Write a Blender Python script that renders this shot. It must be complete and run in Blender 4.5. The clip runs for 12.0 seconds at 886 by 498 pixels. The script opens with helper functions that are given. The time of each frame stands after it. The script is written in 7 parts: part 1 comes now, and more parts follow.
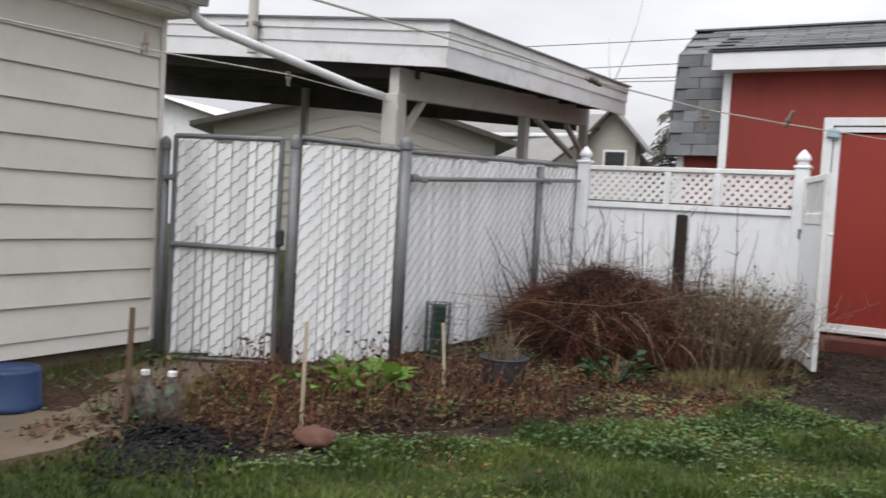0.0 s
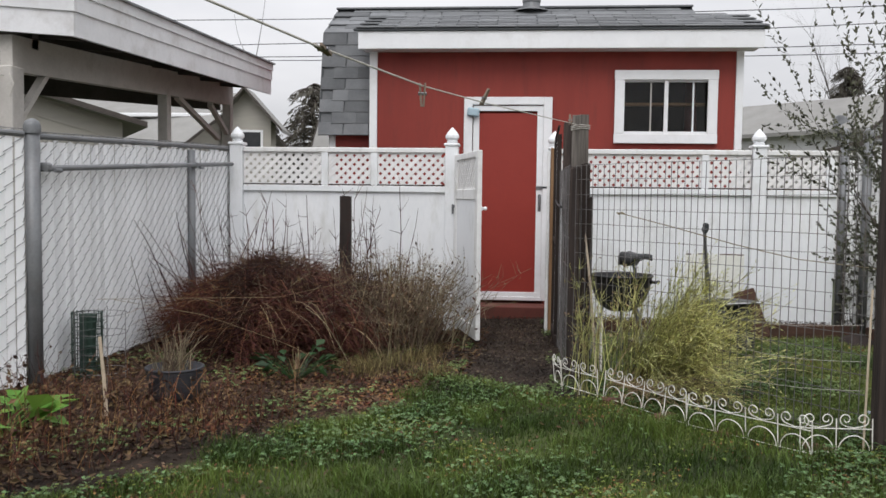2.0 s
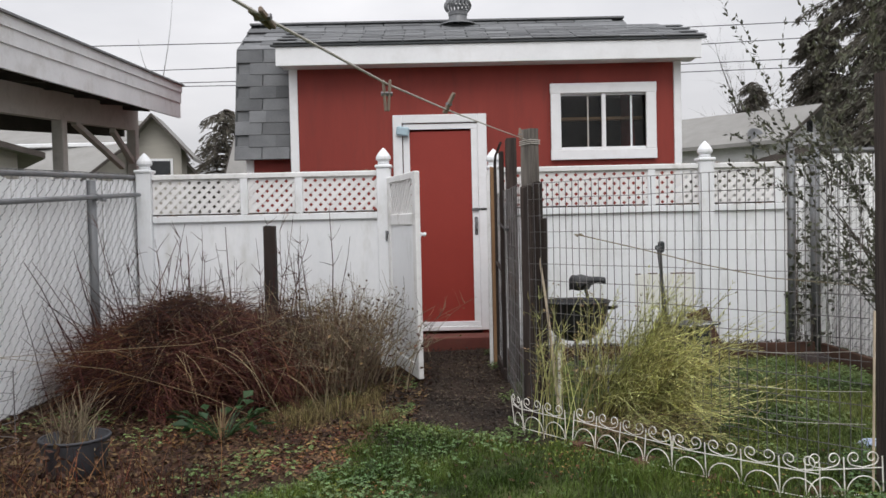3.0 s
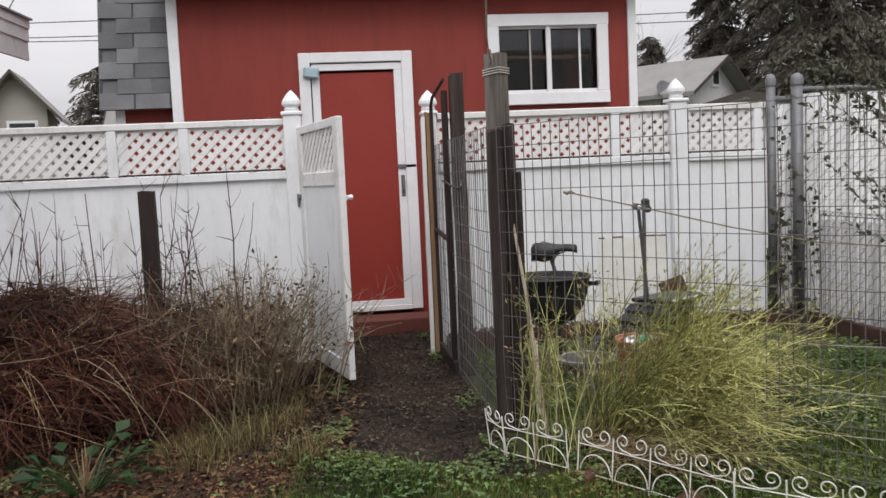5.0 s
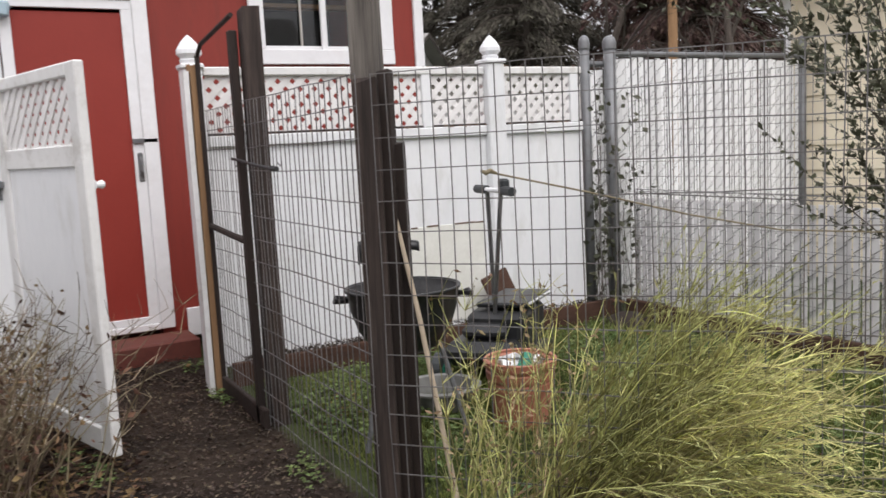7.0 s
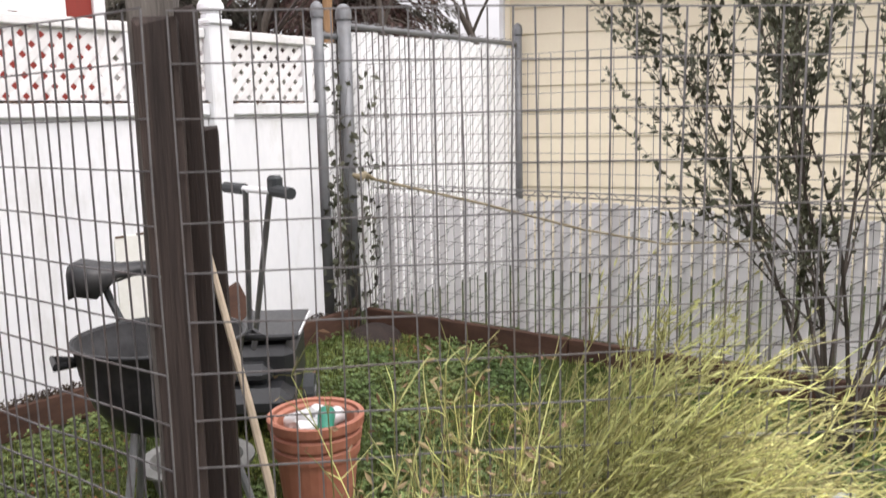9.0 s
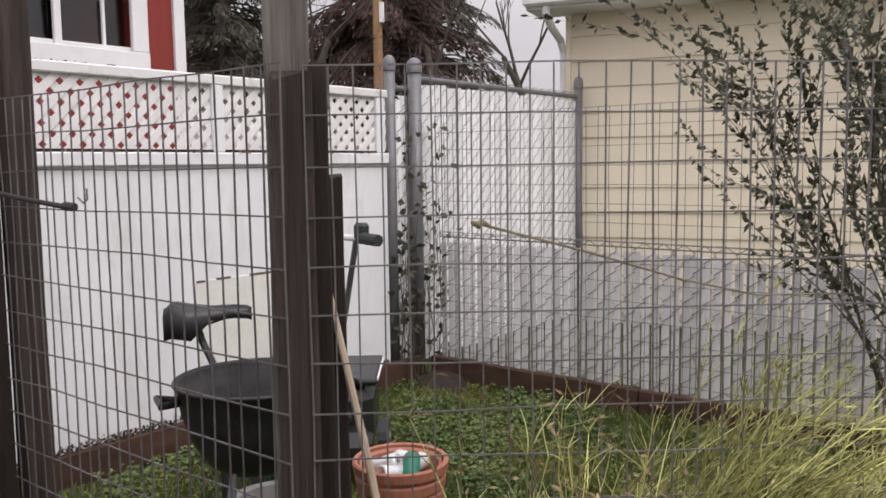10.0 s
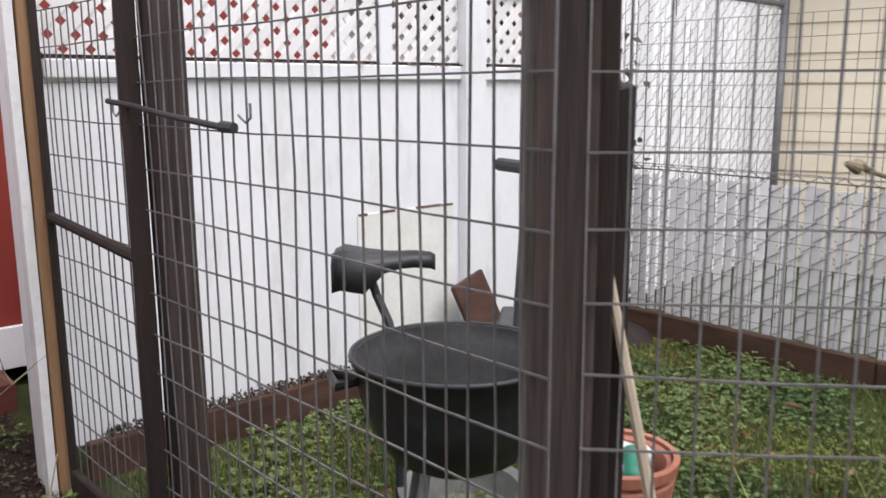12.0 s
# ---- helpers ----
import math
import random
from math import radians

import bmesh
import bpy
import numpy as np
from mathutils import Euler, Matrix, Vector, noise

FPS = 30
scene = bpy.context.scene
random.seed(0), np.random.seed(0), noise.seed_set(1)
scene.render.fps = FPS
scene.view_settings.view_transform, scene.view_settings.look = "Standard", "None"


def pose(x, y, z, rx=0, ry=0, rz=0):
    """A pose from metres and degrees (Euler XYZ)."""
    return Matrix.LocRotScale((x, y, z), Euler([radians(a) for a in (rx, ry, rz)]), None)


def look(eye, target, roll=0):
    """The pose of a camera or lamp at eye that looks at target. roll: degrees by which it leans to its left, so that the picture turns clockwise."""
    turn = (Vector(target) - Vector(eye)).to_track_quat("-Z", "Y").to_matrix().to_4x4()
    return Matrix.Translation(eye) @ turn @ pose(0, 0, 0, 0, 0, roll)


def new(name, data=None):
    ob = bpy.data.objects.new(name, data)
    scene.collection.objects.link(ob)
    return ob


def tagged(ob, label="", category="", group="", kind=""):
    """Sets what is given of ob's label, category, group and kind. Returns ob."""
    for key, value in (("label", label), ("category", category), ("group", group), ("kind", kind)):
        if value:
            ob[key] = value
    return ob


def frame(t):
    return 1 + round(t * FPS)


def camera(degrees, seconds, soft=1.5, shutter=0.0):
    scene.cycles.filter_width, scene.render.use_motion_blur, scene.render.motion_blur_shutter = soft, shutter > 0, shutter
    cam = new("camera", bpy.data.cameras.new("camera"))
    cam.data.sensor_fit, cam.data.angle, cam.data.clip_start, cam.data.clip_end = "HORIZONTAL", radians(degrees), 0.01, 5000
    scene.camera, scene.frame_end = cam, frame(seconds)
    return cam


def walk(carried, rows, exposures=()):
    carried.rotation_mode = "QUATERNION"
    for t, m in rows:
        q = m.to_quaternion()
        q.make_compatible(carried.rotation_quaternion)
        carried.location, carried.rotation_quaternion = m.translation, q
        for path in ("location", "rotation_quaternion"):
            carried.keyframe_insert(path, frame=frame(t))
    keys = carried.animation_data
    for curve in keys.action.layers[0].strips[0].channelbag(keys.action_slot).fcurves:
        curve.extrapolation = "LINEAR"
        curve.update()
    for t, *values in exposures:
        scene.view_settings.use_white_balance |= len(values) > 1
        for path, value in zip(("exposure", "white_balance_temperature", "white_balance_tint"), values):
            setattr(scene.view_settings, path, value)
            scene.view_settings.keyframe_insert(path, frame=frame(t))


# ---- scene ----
cam = camera(55.4, 12.0, shutter=0.2)

PATH = [
    (0, (1.078, -9.047, 1.321), (0.094, -7.309, 1.22), 3.3),
    (0.5, (0.992, -8.949, 1.34), (0.385, -7.045, 1.273), 3.0),
    (1, (0.845, -8.911, 1.349), (0.525, -6.939, 1.252), 1.8),
    (1.5, (0.753, -8.878, 1.349), (0.532, -6.896, 1.19), 1.5),
    (2, (0.688, -8.713, 1.352), (0.512, -6.725, 1.234), 0.7),
    (2.5, (0.621, -8.384, 1.366), (0.519, -6.388, 1.312), -0.1),
    (3, (0.484, -8.064, 1.374), (0.5, -6.065, 1.309), -1.3),
    (3.5, (0.385, -7.785, 1.372), (0.461, -5.789, 1.261), -1.8),
    (5.3, (0.15, -6.342, 1.35), (0.463, -4.373, 1.187), -2.1),
    (5.5, (0.052, -6.186, 1.347), (0.408, -4.224, 1.188), -1.6),
    (6, (-0.067, -5.791, 1.358), (0.485, -3.872, 1.242), -1.7),
    (6.5, (-0.158, -5.376, 1.362), (0.59, -3.527, 1.208), -3.8),
    (7, (-0.117, -4.947, 1.363), (0.845, -3.211, 1.119), -3.0),
    (7.2, (-0.1, -4.805, 1.363), (0.944, -3.119, 1.102), -2.8),
    (8.8, (0.056, -3.802, 1.372), (1.604, -2.601, 0.972), -1.5),
    (9, (0.013, -3.761, 1.397), (1.606, -2.592, 1.082), -1.2),
    (9.5, (-0.076, -3.672, 1.435), (1.546, -2.509, 1.302), -0.9),
    (10, (-0.131, -3.652, 1.398), (1.418, -2.402, 1.202), -0.8),
    (10.5, (-0.13, -3.636, 1.386), (1.377, -2.361, 1.063), -0.2),
    (11, (-0.142, -3.6, 1.375), (1.332, -2.313, 0.96), -0.0),
    (11.5, (-0.016, -3.355, 1.345), (1.372, -1.982, 0.91), -0.2),
    (12, (0.173, -3.0, 1.376), (1.495, -1.547, 1.004), -0.3),
]
walk(cam, [(t, look(eye, target, roll)) for t, eye, target, roll in PATH],
     [(0, 0.08, 6500, 11), (0.5, -0.33, 6500, 11), (1.0, -0.5, 6500, 11), (1.5, -0.27, 6500, 11), (2.0, -0.03, 6500, 11), (2.5, 0.05, 6500, 11), (3.5, -0.18, 6600, 12), (5.5, 0.05, 6600, 13), (6.0, 0.18, 6600, 13),
      (6.5, 0.1, 6650, 14), (7.2, 0.2, 6650, 14), (8.8, 0.58, 6700, 15), (9.5, 0.45, 6750, 18), (10.0, 0.0, 6750, 18), (10.5, 0.16, 6700, 18), (11.5, 0.33, 6550, 16), (12, 0.38, 6450, 16)])

# ---- world, sun, exposure ----
world = bpy.data.worlds.new("overcast_sky")
world.use_nodes = True
scene.world = world
wn, wl = world.node_tree.nodes, world.node_tree.links
wn.clear()
w_out = wn.new("ShaderNodeOutputWorld")
w_bg = wn.new("ShaderNodeBackground")
w_sky = wn.new("ShaderNodeTexSky")
w_sky.sky_type, w_sky.sun_disc = "NISHITA", False
w_sky.sun_elevation, w_sky.sun_rotation = radians(48), radians(165)
w_grey = wn.new("ShaderNodeHueSaturation")
w_grey.inputs["Saturation"].default_value = 0.12
w_tc = wn.new("ShaderNodeTexCoord")
w_map = wn.new("ShaderNodeMapping")
w_map.inputs["Scale"].default_value = (1.6, 1.6, 4.5)
w_noise = wn.new("ShaderNodeTexNoise")
w_noise.inputs["Scale"].default_value, w_noise.inputs["Detail"].default_value = 1.3, 6
w_ramp = wn.new("ShaderNodeValToRGB")
w_ramp.color_ramp.elements[0].position, w_ramp.color_ramp.elements[0].color = 0.34, (4.0, 4.12, 4.4, 1)
w_ramp.color_ramp.elements[1].position, w_ramp.color_ramp.elements[1].color = 0.66, (6.1, 6.15, 6.35, 1)
w_mix = wn.new("ShaderNodeMixRGB")
w_mix.inputs["Fac"].default_value = 0.82
wl.new(w_sky.outputs["Color"], w_grey.inputs["Color"])
wl.new(w_tc.outputs["Generated"], w_map.inputs["Vector"])
wl.new(w_map.outputs["Vector"], w_noise.inputs["Vector"])
wl.new(w_noise.outputs["Fac"], w_ramp.inputs["Fac"])
wl.new(w_grey.outputs["Color"], w_mix.inputs["Color1"])
wl.new(w_ramp.outputs["Color"], w_mix.inputs["Color2"])
w_sep = wn.new("ShaderNodeSeparateXYZ")
w_up = wn.new("ShaderNodeMapRange")
w_up.inputs["To Min"].default_value, w_up.inputs["To Max"].default_value = 1.0, 3.8
w_mul = wn.new("ShaderNodeVectorMath")
w_mul.operation = "SCALE"
wl.new(w_tc.outputs["Generated"], w_sep.inputs["Vector"])
wl.new(w_sep.outputs["Z"], w_up.inputs["Value"])
wl.new(w_mix.outputs["Color"], w_mul.inputs[0])
wl.new(w_up.outputs[0], w_mul.inputs["Scale"])
wl.new(w_mul.outputs[0], w_bg.inputs["Color"])
w_bg.inputs["Strength"].default_value = 0.1
wl.new(w_bg.outputs["Background"], w_out.inputs["Surface"])

sun_data = bpy.data.lights.new("sun", "SUN")
sun_data.energy, sun_data.angle, sun_data.color = 1.3, radians(35), (1.0, 0.985, 0.965)
sun = new("sun", sun_data)
sun.matrix_world = look((-0.3, -6, 8), (0, 0, 0))


# ---- building helpers ----
class Build:
    """Collects vertices and faces of one mesh."""

    def __init__(self):
        self.v, self.f = [], []

    def add(self, vs, fs, m=None):
        o = len(self.v)
        self.v += [tuple(m @ Vector(p)) if m else tuple(p) for p in vs]
        self.f += [tuple(o + i for i in f) for f in fs]
        return self

    def box(self, c, s, rot=(0, 0, 0), bev=0.0):
        m = pose(*c, *rot)
        hx, hy, hz = s[0] / 2, s[1] / 2, s[2] / 2
        b = min(bev, hx * 0.9, hy * 0.9, hz * 0.9)
        if b <= 0:
            vs = [(x, y, z) for x in (-hx, hx) for y in (-hy, hy) for z in (-hz, hz)]
            return self.add(vs, [(0, 1, 3, 2), (4, 6, 7, 5), (0, 4, 5, 1), (2, 3, 7, 6), (0, 2, 6, 4), (1, 5, 7, 3)], m)
        vs, ix = [], {}
        for sx in (-1, 1):
            for sy in (-1, 1):
                for sz in (-1, 1):
                    for a, p in enumerate(((hx, hy - b, hz - b), (hx - b, hy, hz - b), (hx - b, hy - b, hz))):
                        ix[sx, sy, sz, a] = len(vs)
                        vs.append((sx * p[0], sy * p[1], sz * p[2]))
        fs = []
        q = ((-1, -1), (1, -1), (1, 1), (-1, 1))
        for s1 in (-1, 1):
            fs.append([ix[s1, u, w, 0] for u, w in q])
            fs.append([ix[u, s1, w, 1] for u, w in q])
            fs.append([ix[u, w, s1, 2] for u, w in q])
            for s2 in (-1, 1):
                fs.append([ix[s1, s2, -1, 0], ix[s1, s2, 1, 0], ix[s1, s2, 1, 1], ix[s1, s2, -1, 1]])
                fs.append([ix[s1, -1, s2, 0], ix[s1, 1, s2, 0], ix[s1, 1, s2, 2], ix[s1, -1, s2, 2]])
                fs.append([ix[-1, s1, s2, 1], ix[1, s1, s2, 1], ix[1, s1, s2, 2], ix[-1, s1, s2, 2]])
                for s3 in (-1, 1):
                    fs.append([ix[s1, s2, s3, a] for a in range(3)])
        good = []
        for f in fs:
            p = [Vector(vs[i]) for i in f]
            n = (p[1] - p[0]).cross(p[2] - p[0])
            mid = sum(p, Vector()) / len(p)
            good.append(tuple(f) if n.dot(mid) > 0 else tuple(reversed(f)))
        return self.add(vs, good, m)

    def tube(self, pts, r, n=6, cap=True):
        pts = [Vector(p) for p in pts]
        k = len(pts)
        rs = r if isinstance(r, (list, tuple)) else [r] * k
        vs, fs = [], []
        side = None
        for i, p in enumerate(pts):
            d = (pts[min(i + 1, k - 1)] - pts[max(i - 1, 0)]).normalized()
            if side is None:
                side = d.orthogonal().normalized()
            side = (side - d * side.dot(d)).normalized()
            up = d.cross(side)
            for j in range(n):
                a = 2 * math.pi * j / n
                vs.append(p + (side * math.cos(a) + up * math.sin(a)) * rs[i])
        for i in range(k - 1):
            for j in range(n):
                j2 = (j + 1) % n
                fs.append((i * n + j, i * n + j2, (i + 1) * n + j2, (i + 1) * n + j))
        if cap:
            fs.append(tuple(reversed(range(n))))
            fs.append(tuple((k - 1) * n + j for j in range(n)))
        return self.add(vs, fs)

    def lathe(self, prof, n=24, c=(0, 0, 0), m=None):
        vs, fs = [], []
        for r, z in prof:
            for j in range(n):
                a = 2 * math.pi * j / n
                vs.append((c[0] + r * math.cos(a), c[1] + r * math.sin(a), c[2] + z))
        for i in range(len(prof) - 1):
            for j in range(n):
                j2 = (j + 1) % n
                fs.append((i * n + j, i * n + j2, (i + 1) * n + j2, (i + 1) * n + j))
        return self.add(vs, fs, m)

    def mesh(self, name, mat, smooth=False):
        me = bpy.data.meshes.new(name)
        me.from_pydata(self.v, [], self.f)
        me.materials.append(mat)
        if smooth:
            me.shade_smooth()
        me.update()
        return me


def thing(name, label, category, loc=(0, 0, 0), rz=0, group="", kind=""):
    e = new(name)
    e.matrix_world = pose(*loc, 0, 0, rz)
    return tagged(e, label, category, group, kind)


def part(name, b, mat, parent, label="", smooth=False, at=None):
    """One mesh object under a thing or a part; its vertices are in the parent's space."""
    me = b if isinstance(b, bpy.types.Mesh) else b.mesh(name, mat, smooth)
    ob = new(name, me)
    ob.parent = parent
    if at is not None:
        ob.matrix_basis = at
    if label:
        ob["label"] = label
    return ob


def solo(name, b, mat, label, category, loc=(0, 0, 0), kind="", smooth=False, group=""):
    ob = new(name, b.mesh(name, mat, smooth))
    ob.location = loc
    return tagged(ob, label, category, group, kind)


def cloud_mesh(name, verts, faces, mat, smooth=False):
    me = bpy.data.meshes.new(name)
    me.from_pydata([tuple(p) for p in np.asarray(verts).tolist()], [], [tuple(f) for f in np.asarray(faces).tolist()])
    me.materials.append(mat)
    if smooth:
        me.shade_smooth()
    return me


def strands(paths, radii, n=3):
    """Vertices and quads of many thin round stems: paths (count, steps, 3), radii (count, steps)."""
    paths, radii = np.asarray(paths, float), np.asarray(radii, float)
    c, k, _ = paths.shape
    d = np.gradient(paths, axis=1)
    d /= np.linalg.norm(d, axis=2, keepdims=True) + 1e-9
    ref = np.where(np.abs(d[..., 2:3]) > 0.9, np.array([1.0, 0, 0]), np.array([0, 0, 1.0]))
    s = np.cross(d, ref)
    s /= np.linalg.norm(s, axis=2, keepdims=True) + 1e-9
    u = np.cross(d, s)
    a = np.arange(n) * 2 * np.pi / n
    ring = s[:, :, None, :] * np.cos(a)[None, None, :, None] + u[:, :, None, :] * np.sin(a)[None, None, :, None]
    v = (paths[:, :, None, :] + ring * radii[:, :, None, None]).reshape(-1, 3)
    ii, ss, jj = np.meshgrid(np.arange(c), np.arange(k - 1), np.arange(n), indexing="ij")
    base = ii * k * n
    j2 = (jj + 1) % n
    f = np.stack([base + ss * n + jj, base + ss * n + j2, base + (ss + 1) * n + j2, base + (ss + 1) * n + jj], -1).reshape(-1, 4)
    return v, f


def leaves(pos, direction, normal, length, width):
    """Folded pointed leaves: four corner vertices each, as two triangles over a midrib."""
    pos, d, nrm = (np.asarray(q, float) for q in (pos, direction, normal))
    d = d / (np.linalg.norm(d, axis=1, keepdims=True) + 1e-9)
    s = np.cross(d, nrm)
    s /= np.linalg.norm(s, axis=1, keepdims=True) + 1e-9
    up = np.cross(s, d)
    L, W = np.asarray(length)[:, None], np.asarray(width)[:, None]
    a, t = pos, pos + d * L
    l = pos + d * L * 0.45 + s * W * 0.5 + up * W * 0.18
    r = pos + d * L * 0.45 - s * W * 0.5 + up * W * 0.18
    v = np.stack([a, l, t, r], 1).reshape(-1, 3)
    o = np.arange(len(pos))[:, None] * 4
    f = np.concatenate([o + np.array([[0, 2, 1]]), o + np.array([[0, 3, 2]])], 0)
    return v, f


# ---- materials ----
def surf(name, c1, c2, rough=0.75, metal=0.0, big=1.2, fine=45.0, bump=0.25, stain=None, stain_amount=0.0, stain_scale=3.0,
         rand=0.0, island=0.0, stretch=(1, 1, 1), grain=0.35, spec=0.4, coords="Object"):
    m = bpy.data.materials.new(name)
    m.use_nodes = True
    nt = m.node_tree
    n, l = nt.nodes, nt.links
    bsdf = n["Principled BSDF"]
    tc = n.new("ShaderNodeTexCoord")
    mp = n.new("ShaderNodeMapping")
    mp.inputs["Scale"].default_value = stretch
    l.new(tc.outputs[coords], mp.inputs["Vector"])
    src = mp.outputs["Vector"]
    if rand or island:
        info = n.new("ShaderNodeObjectInfo") if rand else n.new("ShaderNodeNewGeometry")
        seed = info.outputs["Random"] if rand else info.outputs["Random Per Island"]
        shift = n.new("ShaderNodeVectorMath")
        shift.operation = "MULTIPLY_ADD"
        l.new(seed, shift.inputs[0])
        shift.inputs[1].default_value = (17, 29, 41)
        l.new(src, shift.inputs[2])
        src = shift.outputs[0]
    nb = n.new("ShaderNodeTexNoise")
    nb.inputs["Scale"].default_value, nb.inputs["Detail"].default_value, nb.inputs["Roughness"].default_value = big, 6, 0.62
    nf = n.new("ShaderNodeTexNoise")
    nf.inputs["Scale"].default_value, nf.inputs["Detail"].default_value = fine, 4
    l.new(src, nb.inputs["Vector"])
    l.new(src, nf.inputs["Vector"])
    add = n.new("ShaderNodeMath")
    add.operation = "MULTIPLY_ADD"
    l.new(nf.outputs["Fac"], add.inputs[0])
    add.inputs[1].default_value = grain
    l.new(nb.outputs["Fac"], add.inputs[2])
    rng = n.new("ShaderNodeMapRange")
    rng.inputs["From Min"].default_value, rng.inputs["From Max"].default_value = 0.3 + 0.35 * grain, 0.7 + 0.65 * grain
    l.new(add.outputs[0], rng.inputs["Value"])
    mix = n.new("ShaderNodeMixRGB")
    mix.inputs["Color1"].default_value, mix.inputs["Color2"].default_value = (*c1, 1), (*c2, 1)
    l.new(rng.outputs[0], mix.inputs["Fac"])
    col = mix.outputs["Color"]
    if stain is not None:
        ns = n.new("ShaderNodeTexNoise")
        ns.inputs["Scale"].default_value, ns.inputs["Detail"].default_value, ns.inputs["Roughness"].default_value = stain_scale, 8, 0.7
        l.new(src, ns.inputs["Vector"])
        rs = n.new("ShaderNodeMapRange")
        rs.inputs["From Min"].default_value, rs.inputs["From Max"].default_value = 0.52, 0.72
        rs.inputs["To Max"].default_value = stain_amount
        l.new(ns.outputs["Fac"], rs.inputs["Value"])
        ms = n.new("ShaderNodeMixRGB")
        l.new(rs.outputs[0], ms.inputs["Fac"])
        l.new(col, ms.inputs["Color1"])
        ms.inputs["Color2"].default_value = (*stain, 1)
        col = ms.outputs["Color"]
    if rand or island:
        hv = n.new("ShaderNodeHueSaturation")
        vr = n.new("ShaderNodeMapRange")
        k = rand or island
        vr.inputs["To Min"].default_value, vr.inputs["To Max"].default_value = 1 - k, 1 + k
        l.new(seed, vr.inputs["Value"])
        l.new(vr.outputs[0], hv.inputs["Value"])
        l.new(col, hv.inputs["Color"])
        col = hv.outputs["Color"]
    l.new(col, bsdf.inputs["Base Color"])
    bsdf.inputs["Metallic"].default_value = metal
    bsdf.inputs["Specular IOR Level"].default_value = spec
    rr = n.new("ShaderNodeMapRange")
    rr.inputs["To Min"].default_value, rr.inputs["To Max"].default_value = max(rough - 0.12, 0.02), min(rough + 0.12, 1)
    l.new(nf.outputs["Fac"], rr.inputs["Value"])
    l.new(rr.outputs[0], bsdf.inputs["Roughness"])
    if bump:
        bp = n.new("ShaderNodeBump")
        bp.inputs["Strength"].default_value, bp.inputs["Distance"].default_value = bump, 0.01
        l.new(add.outputs[0], bp.inputs["Height"])
        l.new(bp.outputs["Normal"], bsdf.inputs["Normal"])
    return m


def leafy(name, c1, c2, vary=0.3, thru=0.25, rough=0.55, spread=0.03):
    """Thin plant matter: colour by island, some light passing."""
    m = bpy.data.materials.new(name)
    m.use_nodes = True
    n, l = m.node_tree.nodes, m.node_tree.links
    bsdf = n["Principled BSDF"]
    g = n.new("ShaderNodeNewGeometry")
    tc = n.new("ShaderNodeTexCoord")
    nz = n.new("ShaderNodeTexNoise")
    nz.inputs["Scale"].default_value = 1.7
    l.new(tc.outputs["Object"], nz.inputs["Vector"])
    mx = n.new("ShaderNodeMixRGB")
    mx.inputs["Color1"].default_value, mx.inputs["Color2"].default_value = (*c1, 1), (*c2, 1)
    ad = n.new("ShaderNodeMath")
    ad.operation = "MULTIPLY_ADD"
    l.new(g.outputs["Random Per Island"], ad.inputs[0])
    ad.inputs[1].default_value = 0.8
    sb = n.new("ShaderNodeMapRange")
    sb.inputs["From Min"].default_value, sb.inputs["From Max"].default_value = 0.35, 0.65
    sb.inputs["To Min"].default_value, sb.inputs["To Max"].default_value = -0.25, 0.45
    l.new(nz.outputs["Fac"], sb.inputs["Value"])
    l.new(sb.outputs[0], ad.inputs[2])
    l.new(ad.outputs[0], mx.inputs["Fac"])
    hv = n.new("ShaderNodeHueSaturation")
    vr = n.new("ShaderNodeMapRange")
    vr.inputs["To Min"].default_value, vr.inputs["To Max"].default_value = 1 - vary, 1 + vary
    wn2 = n.new("ShaderNodeTexWhiteNoise")
    wn2.noise_dimensions = "1D"
    l.new(g.outputs["Random Per Island"], wn2.inputs["W"])
    l.new(wn2.outputs["Value"], vr.inputs["Value"])
    l.new(vr.outputs[0], hv.inputs["Value"])
    hr = n.new("ShaderNodeMapRange")
    hr.inputs["To Min"].default_value, hr.inputs["To Max"].default_value = 0.5 - spread, 0.5 + spread
    l.new(g.outputs["Random Per Island"], hr.inputs["Value"])
    l.new(hr.outputs[0], hv.inputs["Hue"])
    l.new(mx.outputs["Color"], hv.inputs["Color"])
    l.new(hv.outputs["Color"], bsdf.inputs["Base Color"])
    bsdf.inputs["Roughness"].default_value = rough
    bsdf.inputs["Specular IOR Level"].default_value = 0.3
    if thru:
        tr = n.new("ShaderNodeBsdfTranslucent")
        ms = n.new("ShaderNodeMixShader")
        ms.inputs["Fac"].default_value = thru
        l.new(hv.outputs["Color"], tr.inputs["Color"])
        l.new(bsdf.outputs["BSDF"], ms.inputs[1])
        l.new(tr.outputs["BSDF"], ms.inputs[2])
        l.new(ms.outputs["Shader"], n["Material Output"].inputs["Surface"])
    return m


M_WHITE = surf("white_vinyl", (0.75, 0.77, 0.79), (0.86, 0.87, 0.88), 0.5, big=1.1, fine=25, bump=0.08, stain=(0.5, 0.5, 0.45), stain_amount=0.5, stain_scale=2.6, stretch=(1.6, 1.6, 0.6))
M_WHITE_OLD = surf("weathered_white_paint", (0.68, 0.68, 0.67), (0.83, 0.83, 0.82), 0.65, big=2, fine=30, bump=0.15, stain=(0.3, 0.27, 0.22), stain_amount=0.5, stain_scale=6)
M_LATTICE = surf("white_lattice", (0.74, 0.73, 0.72), (0.85, 0.84, 0.83), 0.6, big=3, fine=30, bump=0.05, rand=0.06)
